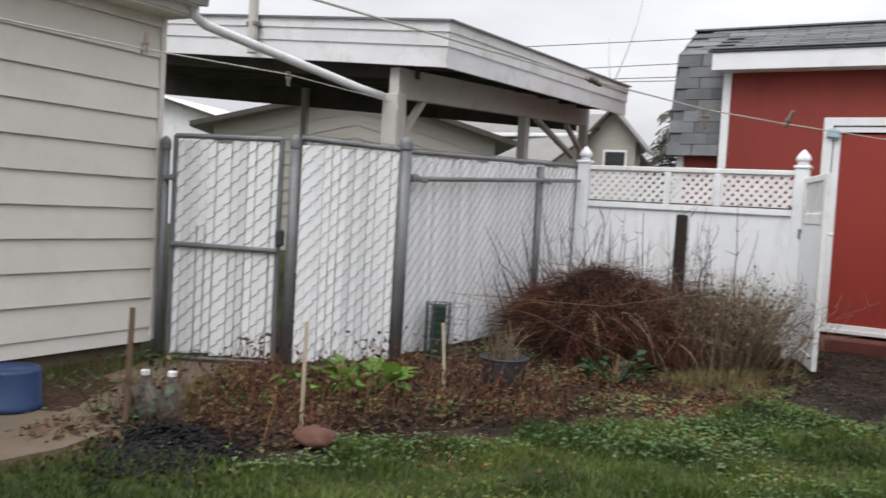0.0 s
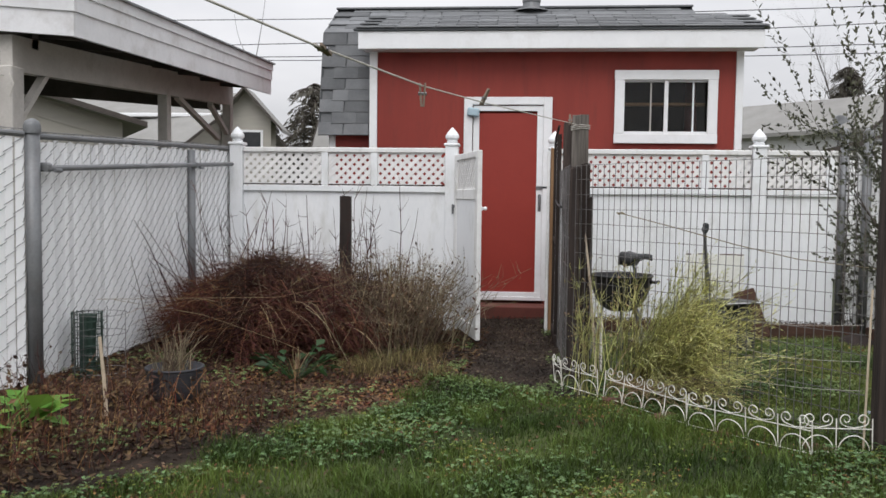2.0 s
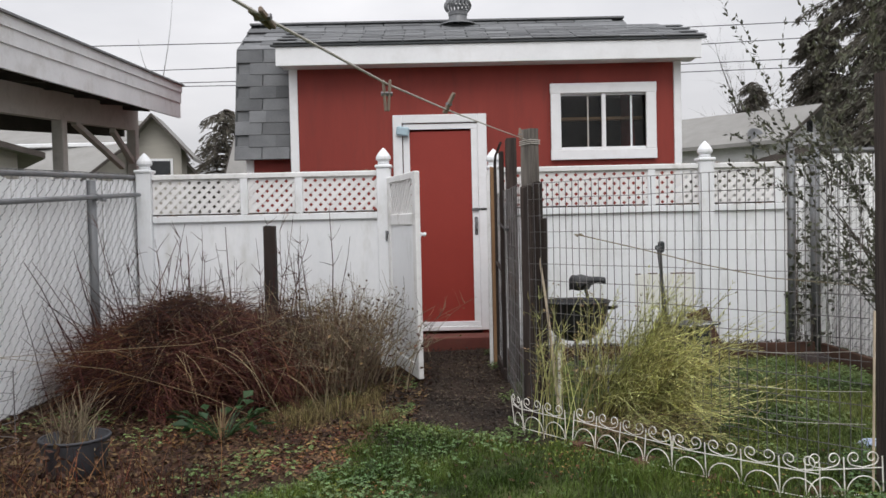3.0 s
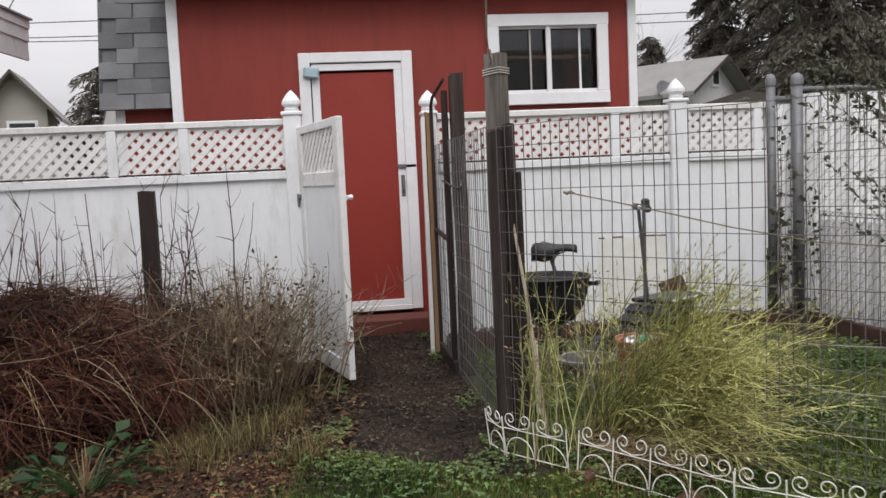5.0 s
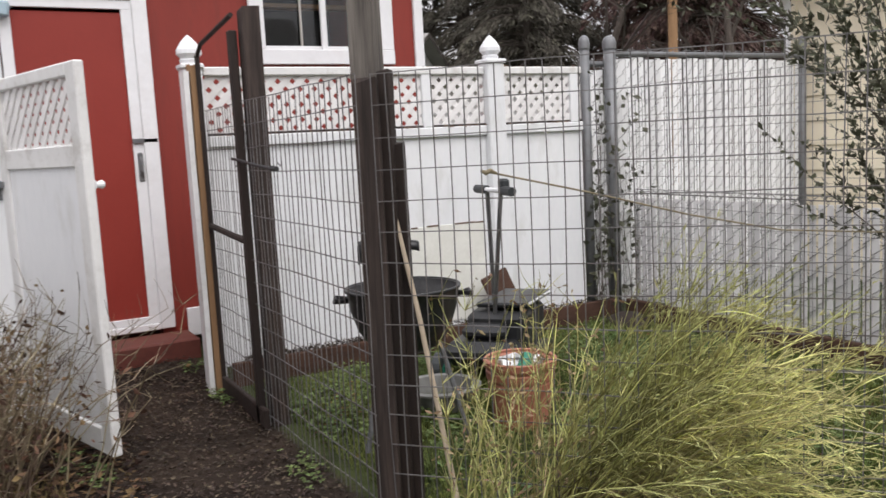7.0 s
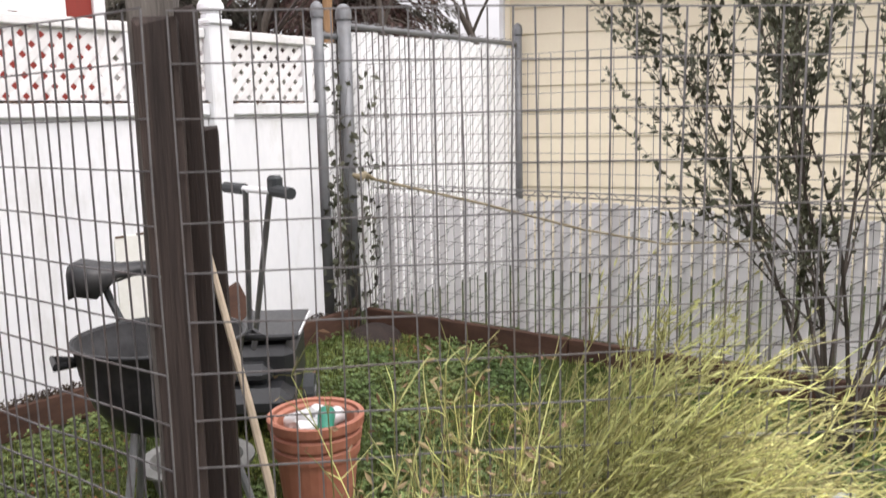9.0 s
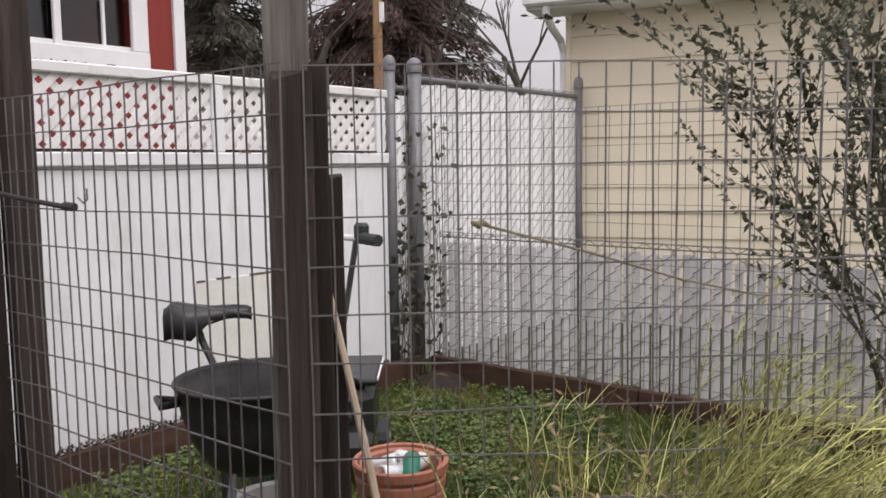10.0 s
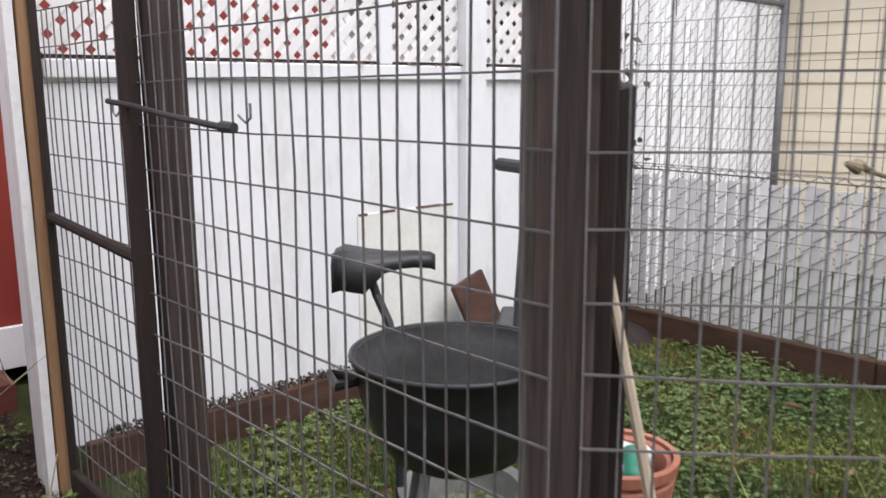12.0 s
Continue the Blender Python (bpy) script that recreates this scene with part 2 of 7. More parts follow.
M_SLAT = surf("white_fence_slat", (0.83, 0.84, 0.85), (0.9, 0.905, 0.91), 0.45, big=2, fine=20, bump=0.04, rand=0.12, stretch=(1, 1, 0.3))
M_SLAT_GREY = surf("greyed_fence_slat", (0.76, 0.74, 0.745), (0.87, 0.855, 0.86), 0.5, big=2, fine=20, bump=0.05, rand=0.15, stretch=(1, 1, 0.3))
M_CHAIN = surf("galvanised_chain_wire", (0.12, 0.12, 0.123), (0.25, 0.25, 0.254), 0.6, 0.3, big=6, fine=60, bump=0.0)
M_GALV = surf("galvanised_steel", (0.13, 0.136, 0.142), (0.24, 0.247, 0.254), 0.5, 0.35, big=4, fine=60, bump=0.1, stain=(0.16, 0.12, 0.1), stain_amount=0.4)
M_WIRE = surf("weathered_wire", (0.1, 0.095, 0.097), (0.27, 0.26, 0.26), 0.55, 0.5, big=5, fine=70, bump=0.05, stain=(0.17, 0.09, 0.05), stain_amount=0.5)
M_REDWALL = surf("barn_red_siding", (0.2, 0.026, 0.018), (0.27, 0.038, 0.026), 0.6, big=0.9, fine=30, bump=0.25, stain=(0.15, 0.03, 0.022), stain_amount=0.5, stretch=(3.5, 3.5, 0.5))
M_REDDOOR = surf("red_door_paint", (0.25, 0.028, 0.019), (0.3, 0.038, 0.026), 0.5, big=1.2, fine=40, bump=0.1)
M_TRIM = surf("white_trim_paint", (0.76, 0.77, 0.78), (0.85, 0.86, 0.87), 0.5, big=2, fine=30, bump=0.1, stain=(0.5, 0.48, 0.44), stain_amount=0.25)
M_SHINGLE = surf("grey_asphalt_shingle", (0.1, 0.105, 0.11), (0.19, 0.195, 0.2), 0.9, big=3, fine=140, bump=0.6, rand=0.3, grain=0.8)
M_ROOF_FAR = surf("distant_grey_roof", (0.2, 0.195, 0.185), (0.28, 0.275, 0.26), 0.9, big=1.5, fine=50, bump=0.4, grain=0.6)
M_BROWNROOF = surf("brown_shingle_roof", (0.19, 0.105, 0.075), (0.29, 0.17, 0.125), 0.9, big=3, fine=60, bump=0.5, grain=0.8, stretch=(1, 1, 4))
M_SIDING = surf("beige_lap_siding", (0.66, 0.63, 0.585), (0.75, 0.72, 0.67), 0.6, big=1.4, fine=40, bump=0.15, rand=0.04, stain=(0.38, 0.35, 0.3), stain_amount=0.25)
M_CREAM = surf("cream_lap_siding", (0.8, 0.71, 0.55), (0.87, 0.79, 0.62), 0.6, big=1.4, fine=40, bump=0.1, rand=0.03)
M_FARBEIGE = surf("distant_beige_siding", (0.36, 0.34, 0.3), (0.44, 0.42, 0.37), 0.7, big=1, fine=30, bump=0.1, stretch=(1, 1, 6))
M_CARPORT = surf("carport_white_boards", (0.66, 0.66, 0.67), (0.8, 0.8, 0.81), 0.6, big=2, fine=40, bump=0.2, rand=0.05, stain=(0.36, 0.33, 0.3), stain_amount=0.45)
M_CPWOOD = surf("carport_timber", (0.42, 0.4, 0.37), (0.6, 0.57, 0.53), 0.75, big=3, fine=50, bump=0.3, stain=(0.22, 0.2, 0.17), stain_amount=0.6)
# Barge-board dark wood; the carport's underside shade is also put into this colour.
M_SHADE_DARKWOOD = surf("soffit_shade_dark_wood", (0.045, 0.038, 0.033), (0.1, 0.085, 0.075), 0.8, big=3, fine=50, bump=0.3)
M_POST = surf("weathered_grey_post", (0.007, 0.0048, 0.0043), (0.085, 0.062, 0.053), 0.85, big=4.5, fine=26, bump=0.9, stretch=(4.5, 4.5, 0.22), grain=0.5, stain=(0.05, 0.032, 0.022), stain_amount=0.7)
M_POSTGREY = surf("silvered_grey_post", (0.04, 0.034, 0.03), (0.24, 0.215, 0.19), 0.85, big=4.5, fine=26, bump=0.9, stretch=(4.5, 4.5, 0.22), grain=0.5, stain=(0.06, 0.042, 0.032), stain_amount=0.6)
M_POSTDARK = surf("dark_stained_wood", (0.013, 0.009, 0.0078), (0.04, 0.026, 0.021), 0.8, big=2.5, fine=35, bump=0.6, stretch=(6, 6, 0.6), grain=0.5)
M_RAWWOOD = surf("raw_lumber", (0.25, 0.14, 0.07), (0.38, 0.23, 0.12), 0.8, big=2, fine=30, bump=0.4, stretch=(6, 6, 0.6), stain=(0.1, 0.06, 0.035), stain_amount=0.5)
M_OLDWOOD = surf("old_brown_plank", (0.1, 0.066, 0.044), (0.19, 0.13, 0.09), 0.85, big=2.5, fine=35, bump=0.4, stretch=(5, 5, 0.7))
M_BORDER = surf("brown_border_board", (0.04, 0.02, 0.013), (0.105, 0.053, 0.035), 0.85, big=3, fine=40, bump=0.5, stretch=(1, 1, 4))
M_STICK = surf("pale_garden_stick", (0.42, 0.34, 0.25), (0.6, 0.5, 0.38), 0.75, big=5, fine=50, bump=0.3)
M_ROPE = surf("pale_rope", (0.4, 0.38, 0.34), (0.62, 0.59, 0.54), 0.85, big=20, fine=200, bump=0.3)
M_BLACK = surf("black_enamel", (0.012, 0.013, 0.014), (0.03, 0.031, 0.033), 0.4, big=3, fine=60, bump=0.1, stain=(0.07, 0.065, 0.06), stain_amount=0.6)
M_ASH = surf("ash_grey_bowl_lining", (0.008, 0.008, 0.009), (0.06, 0.06, 0.061), 0.85, big=4, fine=60, bump=0.3)
M_PLASTIC = surf("dark_grey_plastic", (0.022, 0.026, 0.028), (0.05, 0.055, 0.058), 0.55, big=4, fine=80, bump=0.15)
M_TERRA = surf("terracotta_plastic", (0.32, 0.115, 0.072), (0.44, 0.19, 0.125), 0.6, big=3, fine=40, bump=0.1, stain=(0.5, 0.25, 0.16), stain_amount=0.4)
M_CAN = surf("pale_aluminium_can", (0.62, 0.63, 0.63), (0.8, 0.8, 0.8), 0.35, 0.4, big=8, fine=40, bump=0.0)
M_GREENCAN = surf("green_can", (0.01, 0.14, 0.09), (0.02, 0.22, 0.14), 0.4, big=8, fine=40, bump=0.0)
M_ROCK = surf("red_brown_rock", (0.09, 0.04, 0.028), (0.16, 0.078, 0.056), 0.9, big=5, fine=60, bump=0.6)
M_BLUE = surf("blue_plastic", (0.008, 0.026, 0.085), (0.014, 0.04, 0.12), 0.45, big=3, fine=40, bump=0.05)
M_CONCRETE = surf("worn_concrete", (0.095, 0.072, 0.049), (0.185, 0.142, 0.1), 0.9, big=1.6, fine=50, bump=0.4, stain=(0.1, 0.085, 0.06), stain_amount=0.6)
M_WIREWHITE = surf("white_coated_wire", (0.72, 0.7, 0.65), (0.88, 0.86, 0.81), 0.55, big=12, fine=60, bump=0.05, stain=(0.3, 0.18, 0.1), stain_amount=0.5, stain_scale=9)
M_GREENWIRE = surf("dark_green_wire", (0.012, 0.03, 0.022), (0.03, 0.06, 0.045), 0.5, big=8, fine=60, bump=0.0)
M_CHARCOAL = surf("charcoal", (0.008, 0.008, 0.008), (0.03, 0.029, 0.03), 0.9, big=9, fine=60, bump=0.6, island=0.4, spec=0.08)
M_DARKROOM = surf("unlit_room_dark", (0.012, 0.011, 0.011), (0.03, 0.026, 0.024), 0.9, big=3, fine=20, bump=0.1)
M_STEP = surf("dark_red_step", (0.11, 0.03, 0.022), (0.18, 0.055, 0.04), 0.75, big=3, fine=40, bump=0.3, stain=(0.05, 0.035, 0.025), stain_amount=0.7)
M_BARK = surf("dark_bark", (0.04, 0.032, 0.026), (0.1, 0.082, 0.068), 0.9, big=5, fine=40, bump=0.6, stretch=(3, 3, 0.6))
M_CABLE = surf("black_cable", (0.02, 0.02, 0.022), (0.05, 0.05, 0.052), 0.6, big=1, fine=10, bump=0.0)
M_FARDARK = surf("dark_window_glass", (0.02, 0.022, 0.025), (0.04, 0.042, 0.045), 0.15, big=2, fine=10, bump=0.0)
M_STEEL = surf("dull_steel_pole", (0.16, 0.16, 0.17), (0.28, 0.28, 0.29), 0.4, 0.7, big=5, fine=60, bump=0.05)
M_LTBLUE = surf("faded_blue_foam", (0.3, 0.42, 0.48), (0.42, 0.54, 0.6), 0.7, big=8, fine=60, bump=0.1)

M_GRASS = leafy("grass_blades", (0.018, 0.041, 0.007), (0.14, 0.19, 0.04), 0.35, 0.25, 0.5)
M_CLOVER = leafy("clover_leaves", (0.055, 0.105, 0.027), (0.2, 0.25, 0.09), 0.45, 0.25, 0.55)
M_LITTER = leafy("fallen_leaves", (0.024, 0.013, 0.008), (0.15, 0.085, 0.046), 0.55, 0.05, 0.8)
M_TWIG = leafy("red_brown_twigs", (0.028, 0.01, 0.008), (0.085, 0.031, 0.02), 0.4, 0.0, 0.8)
M_TWIGGREY = leafy("grey_brown_twigs", (0.085, 0.064, 0.043), (0.265, 0.208, 0.14), 0.4, 0.0, 0.8)
M_STRAW = leafy("dry_straw_stems", (0.22, 0.15, 0.08), (0.4, 0.3, 0.18), 0.3, 0.1, 0.7)
M_FENNEL = leafy("yellow_green_fronds", (0.25, 0.26, 0.095), (0.76, 0.72, 0.34), 0.5, 0.35, 0.6)
M_SHRUB = leafy("dark_shrub_leaves", (0.045, 0.049, 0.03), (0.13, 0.133, 0.088), 0.4, 0.15, 0.5)
M_GREENLEAF = leafy("bright_green_leaves", (0.08, 0.2, 0.03), (0.2, 0.33, 0.06), 0.25, 0.3, 0.45)
M_DARKLEAF = leafy("dark_green_leaves", (0.02, 0.055, 0.02), (0.05, 0.1, 0.035), 0.3, 0.2, 0.45)
M_CONIFER = leafy("conifer_needles", (0.062, 0.058, 0.045), (0.13, 0.117, 0.092), 0.3, 0.08, 0.7)
M_FARTWIG = leafy("far_bare_twigs", (0.06, 0.05, 0.045), (0.12, 0.1, 0.09), 0.3, 0.0, 0.9)

M_GLASS = bpy.data.materials.new("window_glass")
M_GLASS.use_nodes = True
_b = M_GLASS.node_tree.nodes["Principled BSDF"]
_b.inputs["Transmission Weight"].default_value, _b.inputs["Roughness"].default_value = 1.0, 0.02
_b.inputs["Base Color"].default_value, _b.inputs["IOR"].default_value = (0.75, 0.78, 0.8, 1), 1.45
M_JUG = bpy.data.materials.new("clear_plastic")
M_JUG.use_nodes = True
_b = M_JUG.node_tree.nodes["Principled BSDF"]
_b.inputs["Transmission Weight"].default_value, _b.inputs["Roughness"].default_value = 0.95, 0.12
_b.inputs["Base Color"].default_value, _b.inputs["IOR"].default_value = (0.72, 0.77, 0.82, 1), 1.12


# ---- ground ----
BED_Y = (-9.0, -6.9, -6.3, -6.0, -5.4, -4.65, -4.2, -3.7, -2.9, -2.3, -1.0, 3.0)
BED_X = (-3.2, -2.7, -2.2, -1.65, -1.35, -1.0, -0.65, -0.33, -0.02, 0.16, 0.28, 0.3)


def bed_edge(y):
    return np.interp(y, BED_Y, BED_X)


def ground_z(x, y):
    """Gentle unevenness of the yard, a little higher in the bed by the side fence."""
    x, y = np.asarray(x, float), np.asarray(y, float)
    rise = 0.08 * np.clip((-0.9 - x) / 1.2, 0, 1) * np.clip((y + 7.5) / 1.5, 0, 1)
    return rise + 0.012 * np.sin(1.9 * x + 0.7 * y) * np.cos(1.3 * y - 0.4 * x) + 0.007 * np.sin(5.1 * x) * np.sin(4.3 * y + 1.0)


def grid_axis(lo, hi, step, far):
    mid = np.arange(lo, hi + 1e-6, step)
    return np.concatenate([lo - np.array(far[::-1]), mid, hi + np.array(far)])


gx = grid_axis(-7, 8, 0.12, [1, 3, 8, 20, 60, 200, 900])
gy = grid_axis(-11, 4, 0.12, [1, 3, 8, 20, 60, 200, 900])
GX, GY = np.meshgrid(gx, gy, indexing="ij")
GZ = ground_z(np.clip(GX, -8, 9), np.clip(GY, -12, 5))
gi, gj = np.meshgrid(np.arange(len(gx) - 1), np.arange(len(gy) - 1), indexing="ij")
nyy = len(gy)
gf = np.stack([gi * nyy + gj, (gi + 1) * nyy + gj, (gi + 1) * nyy + gj + 1, gi * nyy + gj + 1], -1).reshape(-1, 4)

M_GROUND = bpy.data.materials.new("yard_soil_and_turf")
M_GROUND.use_nodes = True
_n, _l = M_GROUND.node_tree.nodes, M_GROUND.node_tree.links
_b = _n["Principled BSDF"]
_b.inputs["Roughness"].default_value = 0.95
_b.inputs["Specular IOR Level"].default_value = 0.2
_tc = _n.new("ShaderNodeTexCoord")
_nb = _n.new("ShaderNodeTexNoise")
_nb.inputs["Scale"].default_value, _nb.inputs["Detail"].default_value = 2.2, 8
_nf = _n.new("ShaderNodeTexNoise")
_nf.inputs["Scale"].default_value, _nf.inputs["Detail"].default_value = 38, 6
for _q in (_nb, _nf):
    _l.new(_tc.outputs["Object"], _q.inputs["Vector"])


def _two(c1, c2, source):
    mx = _n.new("ShaderNodeMixRGB")
    mx.inputs["Color1"].default_value, mx.inputs["Color2"].default_value = (*c1, 1), (*c2, 1)
    rg = _n.new("ShaderNodeMapRange")
    rg.inputs["From Min"].default_value, rg.inputs["From Max"].default_value = 0.35, 0.65
    _l.new(source, rg.inputs["Value"])
    _l.new(rg.outputs[0], mx.inputs["Fac"])
    return mx.outputs["Color"]


def _over(base, top, attribute):
    at = _n.new("ShaderNodeAttribute")
    at.attribute_name = attribute
    ma = _n.new("ShaderNodeMath")
    ma.operation = "MULTIPLY_ADD"
    _l.new(_nf.outputs["Fac"], ma.inputs[0])
    ma.inputs[1].default_value = 0.7
    _l.new(at.outputs["Fac"], ma.inputs[2])
    rg = _n.new("ShaderNodeMapRange")
    rg.inputs["From Min"].default_value, rg.inputs["From Max"].default_value = 0.72, 1.0
    _l.new(ma.outputs[0], rg.inputs["Value"])
    mx = _n.new("ShaderNodeMixRGB")
    _l.new(rg.outputs[0], mx.inputs["Fac"])
    _l.new(base, mx.inputs["Color1"])
    _l.new(top, mx.inputs["Color2"])
    return mx.outputs["Color"]


_turf = _two((0.022, 0.03, 0.01), (0.06, 0.075, 0.024), _nb.outputs["Fac"])
_bed = _two((0.022, 0.013, 0.009), (0.075, 0.043, 0.026), _nf.outputs["Fac"])
_mud = _two((0.012, 0.008, 0.006), (0.04, 0.028, 0.02), _nb.outputs["Fac"])
_l.new(_over(_over(_turf, _bed, "bed"), _mud, "mud"), _b.inputs["Base Color"])
_bp = _n.new("ShaderNodeBump")
_bp.inputs["Strength"].default_value, _bp.inputs["Distance"].default_value = 0.7, 0.018
_l.new(_nf.outputs["Fac"], _bp.inputs["Height"])
_l.new(_bp.outputs["Normal"], _b.inputs["Normal"])

ground_me = cloud_mesh("ground", np.stack([GX, GY, GZ], -1).reshape(-1, 3), gf, M_GROUND, True)


def soft_step(d, w):
    return np.clip(0.5 + d / w, 0, 1)


fx, fy = GX.ravel(), GY.ravel()
bed_w = soft_step(bed_edge(fy) - fx, 0.35) * soft_step(fx + 4.2, 0.3) * soft_step(fy + 7.6, 0.8)
mud_w = soft_step(fy + 2.75 + 0.35 * (fx - 0.4), 0.5) * soft_step(fx + 0.05 - 0.1 * fy, 0.4) * soft_step(1.12 - fx, 0.2) * soft_step(2 - fy, 0.5)
strip = soft_step(0.3 - np.abs(bed_edge(fy) - fx - 0.2), 0.3) * soft_step(-3.6 - fy, 0.4) * soft_step(fy + 6.6, 0.4)
border = soft_step(0.16 - np.abs((fx - 1.05) * 0.7 + (fy + 2.7) * 0.6), 0.15) * soft_step(fx - 1.0, 0.2) * soft_step(2.7 - fx, 0.2)
mud_w = np.maximum(np.maximum(mud_w, strip * 0.85), border * 0.6)
for nm, w in (("bed", bed_w), ("mud", mud_w)):
    at = ground_me.attributes.new(nm, "FLOAT", "POINT")
    at.data.foreach_set("value", w.astype(np.float32))
ground = tagged(new("ground", ground_me), "uneven back yard ground of turf, leaf bed and dark mud", "ground", kind="structure")

path_out = [(-3.72, -4.72), (-3.05, -4.45), (-2.62, -5.5), (-2.35, -6.5), (-2.9, -9.5), (-3.7, -9.5), (-3.38, -6.6), (-3.42, -5.6)]
path_slab = Build().add([(px, py, 0.088 if py > -8 else 0.03) for px, py in path_out] + [(px, py, -0.1) for px, py in path_out],
                        [tuple(range(7, -1, -1))] + [(i, (i + 1) % 8, (i + 1) % 8 + 8, i + 8) for i in range(8)])
solo("pavement", path_slab, M_CONCRETE, "worn tan concrete path leading to the side gate", "pavement", kind="structure")


# ---- white lattice-topped fence along the back ----
def fence_post(name, x, y, top, w=0.135):
    t = thing(name, "white vinyl fence post with a moulded finial cap", "fence post", (x, y, 0), group="white fence posts")
    part("shaft", Build().box((0, 0, (top - 0.19) / 2 - 0.02), (w, w, top - 0.15), bev=0.008), M_WHITE, t)
    cap = Build().box((0, 0, top - 0.18), (w * 1.2, w * 1.2, 0.03), bev=0.008)
    cap.lathe([(0.05, 0), (0.058, 0.02), (0.048, 0.03), (0.072, 0.055), (0.07, 0.08), (0.045, 0.12), (0.018, 0.15), (0.0, 0.165)], 16, (0, 0, top - 0.165))
    part("finial_cap", cap, M_WHITE, t, "moulded pointed white finial")
    return t


fence_post("fence_post", -2.27, 0, 2.09)
fence_post("fence_post", 0.0, 0, 2.09)
fence_post("fence_post", 1.05, 0.02, 2.06, 0.11)
fence_post("fence_post", 3.07, 0, 2.09)


def lattice_slats(t, x0, x1, z0, z1, y):
    """Two crossing layers of diagonal slats, each cut to the panel's frame."""
    pitch, half = 0.092, 0.0188
    for sgn, dy in ((1, -0.003), (-1, 0.0035)):
        span = z1 - z0
        k0 = math.floor((x0 - span) / pitch) - 1
        k1 = math.ceil((x1 + span) / pitch) + 1
        for k in range(k0, k1):
            base = k * pitch
            pts = []
            for off in (-half * 1.414, half * 1.414):
                xa, za = (base + off, z0) if sgn > 0 else (base + off + span, z0)
                xb, zb = (base + off + span, z1) if sgn > 0 else (base + off, z1)
                lo, hi = 0.0, 1.0
                dx = xb - xa
                ta, tb = sorted(((x0 - xa) / dx, (x1 - xa) / dx))
                lo, hi = max(lo, ta), min(hi, tb)
                pts.append((xa + dx * lo, za + (zb - za) * lo, xa + dx * hi, za + (zb - za) * hi, hi - lo))
            if min(pts[0][4], pts[1][4]) <= 0.02:
                continue
            (a, b, c, d, _), (e, f, g, h, _) = pts
            ring = [(a, b), (e, f), (g, h), (c, d)]
            vs = [(px, y + dy - 0.003, pz) for px, pz in ring] + [(px, y + dy + 0.003, pz) for px, pz in ring]
            part("lattice_slat", Build().add(vs, [(0, 1, 2, 3), (7, 6, 5, 4), (0, 4, 5, 1), (1, 5, 6, 2), (2, 6, 7, 3), (3, 7, 4, 0)]), M_LATTICE, t)


def fence_panel(x0, x1, stiles, name="lattice_fence", zlo=0.12):
    t = thing(name, "white vinyl privacy fence panel with a lattice top", "fence", (0, 0, 0), group="white fence panels")
    w, cx = x1 - x0, (x0 + x1) / 2
    part("lower_panel", Build().box((cx, 0.01, (zlo + 1.42) / 2), (w, 0.035, 1.42 - zlo)), M_WHITE, t, "smooth white lower sheet")
    part("middle_rail", Build().box((cx, 0, 1.45), (w, 0.07, 0.065), bev=0.006), M_WHITE, t)
    part("top_rail", Build().box((cx, 0, 1.85), (w, 0.06, 0.05), bev=0.006), M_WHITE_OLD, t, "weathered white top rail")
    for s in stiles:
        part("stile", Build().box((s, -0.002, 1.655), (0.07, 0.05, 0.34), bev=0.004), M_WHITE, t)
    lattice_slats(t, x0, x1, 1.48, 1.83, 0.0)
    # Dark strip in front of the joint, coloured for the gap's shade and grime.
    part("gap_shade_strip", Build().box((cx, -0.018, 1.489), (w, 0.006, 0.016)), M_POSTDARK, t, "dirty joint under the lattice, its shade drawn as a dark strip")
    return t


fence_panel(-2.2, -0.065, (-1.33, -0.81))
fence_panel(1.11, 3.0, (2.55,))
fence_panel(3.14, 3.83, (3.76,))
# moss and dirt caught on the fence's rails
M_CRUST = leafy("dry_moss_crust", (0.05, 0.03, 0.02), (0.3, 0.2, 0.15), 0.5, 0.0, 0.9)
rng = np.random.default_rng(4)
for x_lo, x_hi in ((-2.2, -0.07), (1.12, 3.0), (3.14, 3.82)):
    for z_rail, y_mid, amount in ((1.874, 0.0, 190), (1.484, -0.026, 150)):
        cnt = int(amount * (x_hi - x_lo))
        seat = rng.uniform(x_lo, x_hi, cnt // 9)
        px_ = np.clip(seat[rng.integers(0, len(seat), cnt)] + rng.normal(0, 0.02, cnt), x_lo, x_hi)
        at_ = np.stack([px_, y_mid + rng.normal(0, 0.009, cnt), np.full(cnt, z_rail)], 1)
        v, f = leaves(at_, rng.normal(0, 1, (cnt, 3)) * np.array([1, 0.4, 0.35]), rng.normal(0, 1, (cnt, 3)), 0.008 + 0.016 * rng.random(cnt), 0.005 + 0.009 * rng.random(cnt))
        tagged(new("rail_debris", cloud_mesh("rail_debris", v, f, M_CRUST)), "brown moss crumbs and dirt along the fence rail", "debris", kind="stuff")


# white gate, standing open towards the yard
gate = thing("garden_gate", "white vinyl garden gate with lattice top, swung open", "gate", (0.05, -0.06, 0), math.degrees(math.atan2(-1.0, 0.29)))
GW = 1.03
